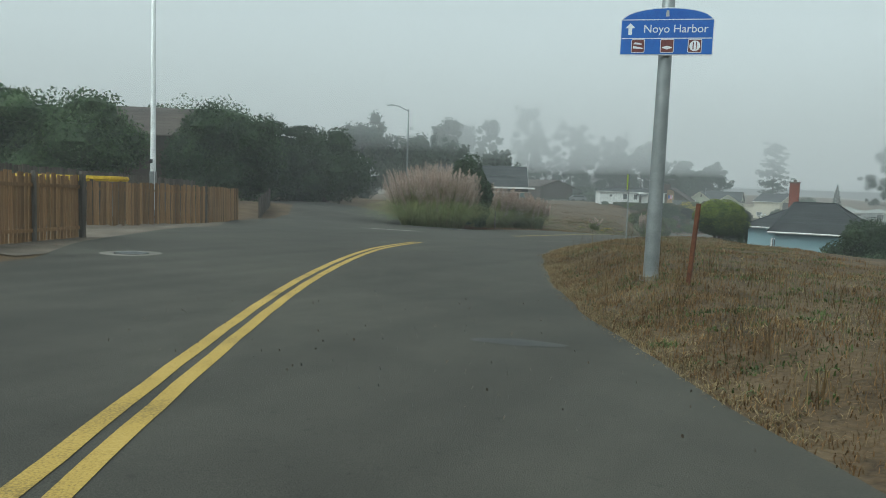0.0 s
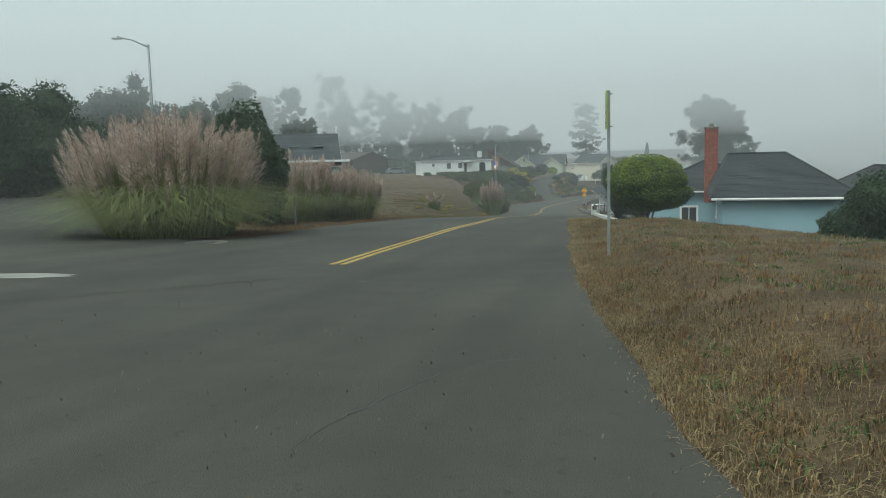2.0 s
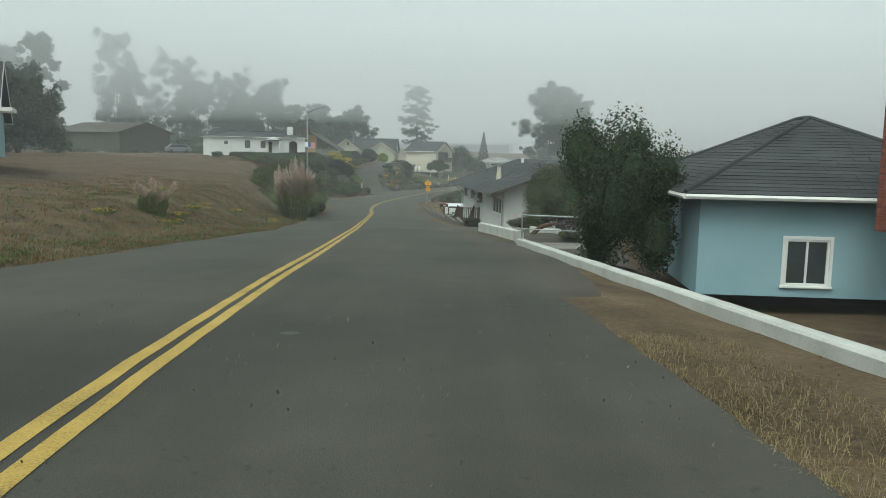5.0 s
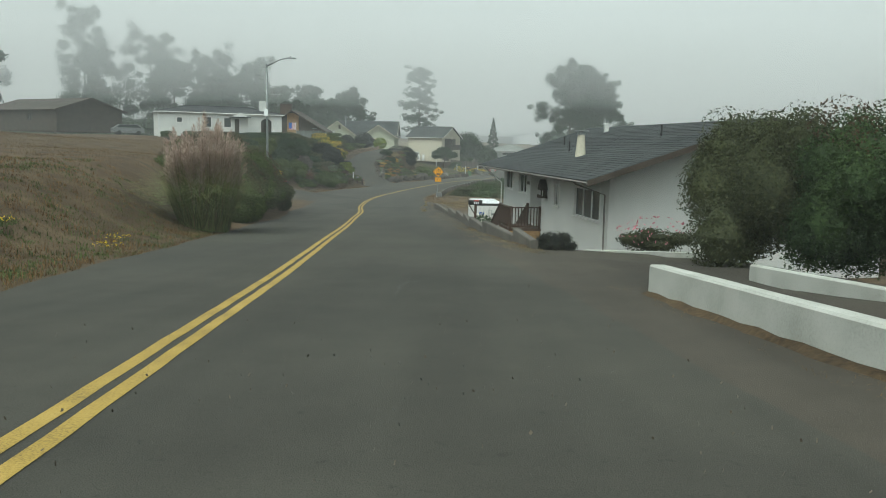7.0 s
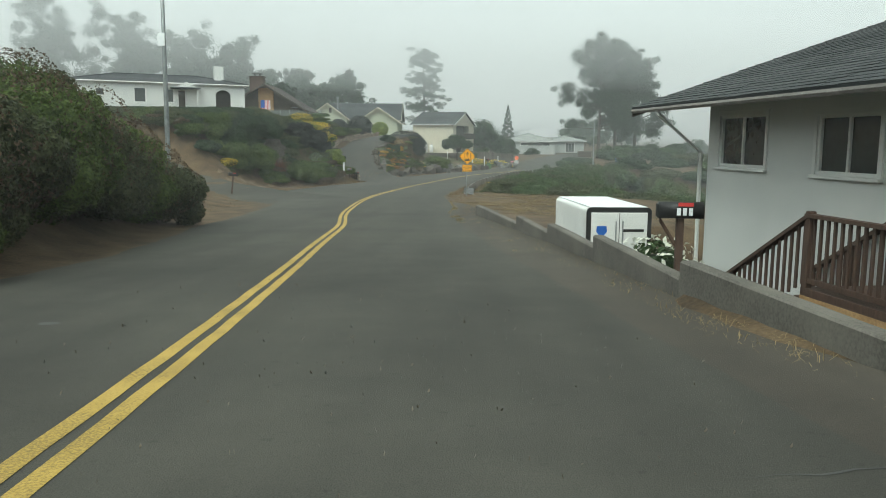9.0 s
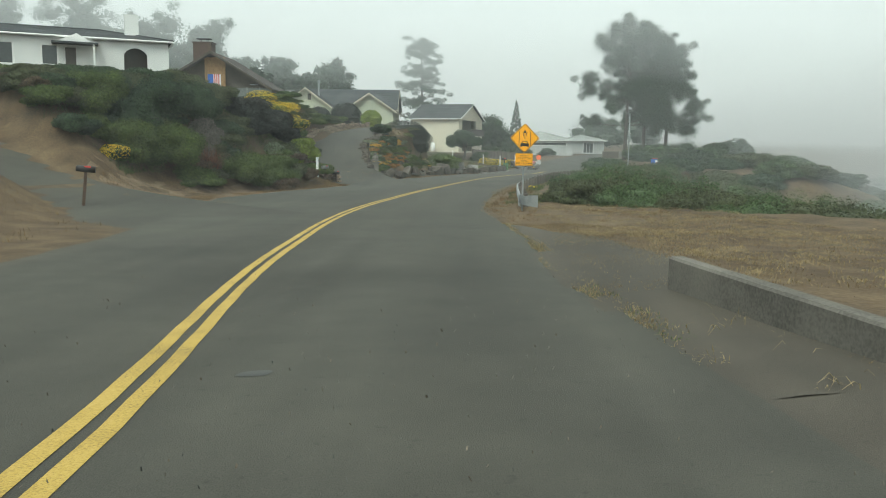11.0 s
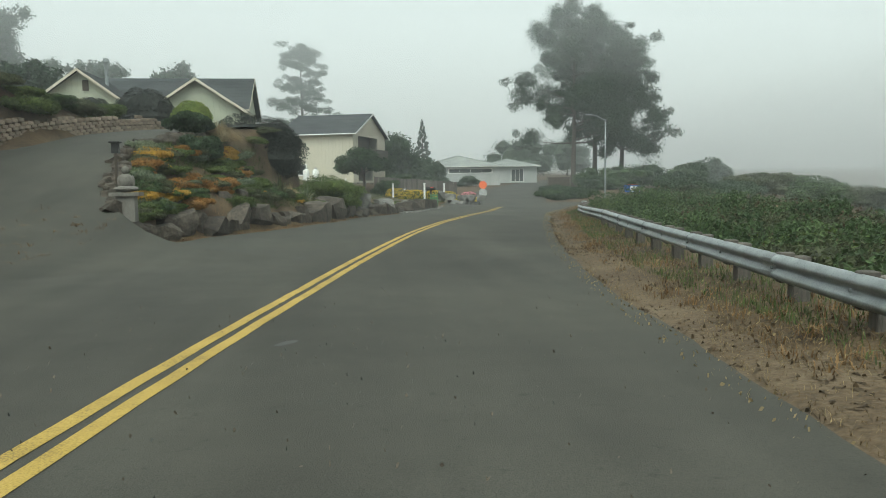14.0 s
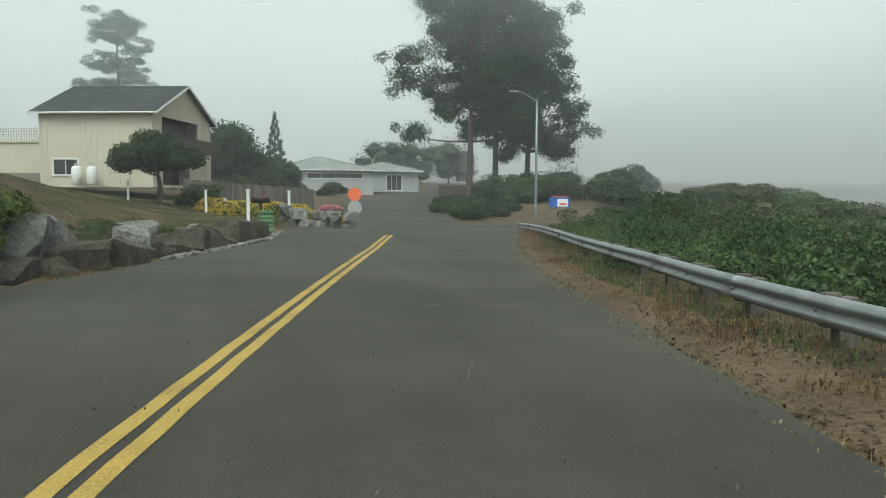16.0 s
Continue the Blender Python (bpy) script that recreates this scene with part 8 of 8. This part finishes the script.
tufts("dry_grass", [("r", 0.3, 9, -4, 32, 0.7), ("r", 0.4, 7, 30, 54, 0.3)], 2900, 14, 0.12, 0.0055, 0.13, "thatch", "rusty brown dry grass tufts on the verge", 31, 1.1)
tufts("dry_grass", [("r", 0.2, 8, -4, 34, 0.75), ("r", 0.2, 7, 32, 56, 0.25)], 1300, 11, 0.08, 0.005, 0.18, "straw_pale", "pale flattened straw tufts on the verge", 32, 2.2)
tufts("green_weeds", [("r", 0.4, 8, -4, 20, 0.6), ("r", 0.4, 8, 20, 54, 0.4)], 1300, 14, 0.07, 0.011, 0.15, "blade_green", "low broad-leaved green weeds in the dry grass", 33, 1.6)
tufts("dry_grass", [("r", 0.05, 2.4, -5, 32, 1.0)], 2200, 13, 0.085, 0.005, 0.15, "thatch", "short brown dry grass thick along the verge edge", 42, 1.4)
tufts("straw_edge", [("r", -0.05, 0.45, -4, 46, 1.0)], 1900, 8, 0.07, 0.0045, 0.12, "straw_pale", "cut pale straw lying along the asphalt edge", 34, 2.4)
tufts("tall_stalks", [("r", 0.6, 4, -4, 12, 1.0)], 260, 5, 0.55, 0.004, 0.15, "straw", "tall thin dead stalks round the sign pole", 35, 0.9)
tufts("dry_grass", [("l", 0.3, 14, 58, 112, 0.8), ("l", 0.3, 6, 38, 58, 0.2)], 5200, 12, 0.14, 0.008, 0.16, "thatch", "rusty brown dry grass tufts on the field", 36, 1.2)
tufts("green_weeds", [("l", 0.5, 12, 60, 112, 1.0)], 1900, 12, 0.12, 0.012, 0.2, "blade_green", "green weed patches on the sloping field", 37, 1.5)
r_ = random.Random(51)
for k in range(9):
    y = (84.0, 84.8, 86.5, 88.2, 89.5, 91.5, 96.0, 81.5, 99.0)[k]
    x = float(edge_left(y)) - (3.2, 4.4, 3.8, 5.6, 4.2, 6.5, 3.0, 5.0, 8.0)[k]
    weed = thing("flowering_weed", pose(*spot(x, y, 0.0)), "low weed with small yellow daisies on the field", "flowers", "yellow field daisies")
    rng = np.random.default_rng(1800 + k)
    part("leaf", leaves([(0, 0, 0.08, 0.5, 0.45, 0.1)], 420, 0.03, rng), "blade_green", weed)
    part("bloom", leaves([(0, 0, 0.17, 0.5, 0.45, 0.06)], 46, 0.032, rng, 0.9), "flower_yellow", weed)
tufts("dry_weeds", [("r", 0.5, 2.2, 166, 236, 0.55), ("r", 0.4, 8, 156, 166, 0.1)], 1700, 11, 0.14, 0.007, 0.14, "thatch", "rusty dry weeds along the guardrail", 38, 1.3)
tufts("pale_grass", [("r", 1.6, 9, 150, 168, 0.7), ("r", 2.8, 10, 141, 152, 0.3)], 2600, 12, 0.07, 0.006, 0.16, "straw_pale", "pale trodden straw beside the guardrail end", 43, 2.2)
tufts("dead_leaves", [("r", -0.05, 1.6, 176, 236, 1.0)], 1500, 7, 0.06, 0.016, 0.2, "leaf_brown", "brown dead leaves gathered along the asphalt edge", 39, 2.6)
tufts("dry_weeds", [("l", 0.2, 3.0, 160, 200, 0.5), ("l", 0.15, 0.9, 196, 236, 0.5)], 1500, 10, 0.1, 0.007, 0.14, "thatch", "dry brown weeds at the foot of the bank", 40, 1.6)
tufts("straw_litter", [("r", 0.9, 1.75, 100, 118, 0.75), ("r", 0.3, 1.2, 100, 140, 0.25)], 130, 10, 0.13, 0.004, 0.25, "straw_pale", "loose straw heaped along the kerb wall", 41, 2.6)
scatter("dry_grass", [("r", (0.1, 9), -4, 30, 0.6), ("r", (0.05, 6), 28, 56, 0.25), ("r", (0.02, 1.2), 0, 60, 0.15)], 200000, 0.06, 0.0026, "straw", "short dry brown grass on the verge", 1, lean=1.4)
scatter("dry_grass", [("r", (0.0, 1.2), -3, 60, 0.6), ("r", (0.5, 9), -4, 40, 0.4)], 90000, 0.085, 0.0024, "straw_pale", "pale dry grass along the asphalt edge", 2, lean=1.3)
scatter("green_weeds", [("r", (0.2, 8), -4, 55, 0.8), ("r", (8, 12), 30, 50, 0.2)], 60000, 0.05, 0.004, "blade_green", "low green weeds in the dry grass", 3, lean=1.3)
scatter("dry_grass", [("l", (0.1, 9), 60, 108, 0.7), ("l", (0.1, 5), 38, 60, 0.3)], 120000, 0.08, 0.004, "straw", "sparse dry grass on the sloping field", 4, lean=1.3)
scatter("green_weeds", [("l", (0.2, 9), 66, 108, 1.0)], 26000, 0.11, 0.007, "blade_green", "scattered green weeds on the sloping field", 5, lean=1.2)
scatter("dry_grass", [(-60, -27, 85, 165, 1.0)], 90000, 0.14, 0.007, "straw", "dry grass on the far field", 6, lean=1.2)
scatter("dry_grass", [("r", (0.1, 2.4), 150, 236, 0.5), ("r", (0.3, 9), 141, 164, 0.5)], 110000, 0.06, 0.0028, "straw", "dry weeds along the guardrail", 7, lean=1.4)
scatter("pale_grass", [("r", (0.1, 2.0), 164, 236, 0.4), ("r", (0.3, 9), 141, 164, 0.6)], 50000, 0.07, 0.0026, "straw_pale", "pale trodden grass on the dirt by the guardrail", 17, lean=1.5)
scatter("green_weeds", [("r", (1.0, 2.6), 165, 236, 0.8), ("l", (0.6, 4), 198, 234, 0.2)], 26000, 0.13, 0.006, "blade_green", "green weeds under the guardrail", 8, lean=1.1)
scatter("tall_grass", [("r", (2.2, 5), 222, 246, 1.0)], 14000, 0.55, 0.009, "blade_green", "tall green grass round the lamp foot", 9, lean=0.5)
scatter("dry_grass", [("l", (0.2, 4.5), 160, 186, 0.4), ("l", (0.9, 16), 197, 250, 0.6)], 150000, 0.10, 0.005, "straw", "dry grass at the foot of the bank", 10, lean=1.2)
scatter("green_grass", [("l", (1.2, 18), 202, 256, 1.0)], 170000, 0.13, 0.008, "blade_green", "short green ground cover above the rocks", 13, lean=1.2)
scatter("green_grass", [("l", (4.0, 10), 166, 214, 1.0)], 60000, 0.2, 0.010, "blade_green", "green ground cover on the planted bank", 14, lean=1.1)
scatter("green_grass", [(2, 12, 52, 58, 1.0)], 16000, 0.3, 0.008, "blade_green", "green grass under the blue house wall", 11)
scatter("straw_litter", [("r", (0.7, 1.75), 101, 119, 0.8), ("r", (0.9, 1.7), 119, 140, 0.2)], 1600, 0.1, 0.0035, "straw_pale", "loose straw lying along the kerb wall", 18, lean=2.6)
scatter("seam_weeds", [("r", (-0.05, 0.3), 137, 155, 1.0)], 9000, 0.08, 0.005, "straw_pale", "dry weeds in the seam beside the road", 15, lean=1.2)
scatter("seam_weeds", [("r", (-0.05, 0.35), 138, 155, 1.0)], 6000, 0.06, 0.006, "blade_green", "green weeds in the seam beside the road", 16, lean=1.2)
scatter("crack_weeds", [("r", (1.2, 1.9), 100, 141, 0.7), ("r", (0.9, 1.6), 79, 92, 0.3)], 9000, 0.05, 0.004, "straw", "dry weeds in the pavement cracks by the wall", 12, lean=1.2)


def debris(name, rows, count, size, material, label, seed):
    """Small leaf and bark litter lying flat."""
    rng = np.random.default_rng(seed)
    P = []
    for y0, y1, a, b, share in rows:
        n = int(count * share)
        y = rng.uniform(y0, y1, n)
        x = edge_right(y) + a + (b - a) * rng.uniform(0, 1, n)
        z = np.where(x > edge_right(y), land(x, y), road_z(y)) + 0.012
        P.append(np.stack([x, y, z], -1))
    p = np.concatenate(P)
    n = len(p)
    a = rng.uniform(0, 6.28, n)
    s = size * rng.uniform(0.4, 1.5, n)
    d, e = np.stack([np.cos(a) * s, np.sin(a) * s, rng.uniform(0, 0.02, n)], -1), np.stack([-np.sin(a) * s * 0.4, np.cos(a) * s * 0.4, rng.uniform(0, 0.02, n)], -1)
    v = np.stack([p - d, p - e, p + d, p + e], 1).reshape(-1, 3)
    i = np.arange(n) * 4
    tagged(part(name, (v, np.stack([i, i + 1, i + 2, i + 3], -1)), material), label, "litter", kind="stuff")


debris("leaf_litter", [(176, 236, -0.3, 1.8, 0.7), (100, 141, 0.8, 1.8, 0.15), (148, 176, -0.1, 1.5, 0.15)], 12000, 0.015, "straw_pale", "dry leaves and twigs along the asphalt edge", 21)
debris("road_grit", [(-5, 236, -6.5, 0, 1.0)], 7000, 0.010, "gravel", "scattered pale grit on the asphalt", 22)
debris("road_crumbs", [(-5, 236, -4.2, -2.0, 0.7), (-5, 236, -6.5, 0, 0.3)], 2000, 0.007, "tar", "dark crumbs of tar and soil on the asphalt", 24)
debris("pebbles", [(-4, 60, -0.2, 3.0, 0.7), (140, 176, 0, 4, 0.3)], 2500, 0.012, "gravel", "pale pebbles on the bare soil", 23)
for k, (x, y) in enumerate(((-20.8, 97.5), (-21.4, 99.2), (-23.4, 93), (-22.8, 91.5), (-12.9, 178.4))):
    fl = thing("wildflower", pose(*spot(x, y)), "small yellow wildflowers in the verge", "flower", "yellow wildflowers")
    rr = np.random.default_rng(600 + k)
    part("bloom", leaves([(0, 0, 0.16, 0.4, 0.4, 0.06)], 40, 0.03, rr), "flower_yellow", fl)
    part("stem", blades(np.stack([rr.uniform(-0.35, 0.35, 60), rr.uniform(-0.35, 0.35, 60), np.zeros(60)], -1), 0.16, 0.004, rr), "blade_green", fl)

# ---- sea fog: thin near the ground, thicker overhead ----
for density, low, high, label in ((FOG_LOW, -70, 7, "thin grey sea fog lying over the ground"), (FOG_HIGH, 7.02, 38, "thick grey sea fog hanging over the trees")):
    fog_mat = bpy.data.materials.new("fog")
    fog_mat.use_nodes = True
    fog_nodes = fog_mat.node_tree.nodes
    fog_nodes.remove(fog_nodes["Principled BSDF"])
    fog_scatter = fog_nodes.new("ShaderNodeVolumeScatter")
    fog_scatter.inputs["Color"].default_value = (0.95, 0.97, 0.97, 1)
    fog_scatter.inputs["Density"].default_value = density
    fog_mat.node_tree.links.new(fog_scatter.outputs[0], fog_nodes["Material Output"].inputs["Volume"])
    tagged(part("fog", box(0, 350, (low + high) / 2, 1180, 1180, high - low), fog_mat), label, "fog", kind="stuff")

bank_mat = fog_mat.copy()
bank_mat.node_tree.nodes[fog_scatter.name].inputs["Density"].default_value = 0.012
tagged(part("fog", box(309, 330, -31.6, 552, 1100, 76.7), bank_mat), "dense sea fog bank over the harbour beyond the slope", "fog", kind="stuff")
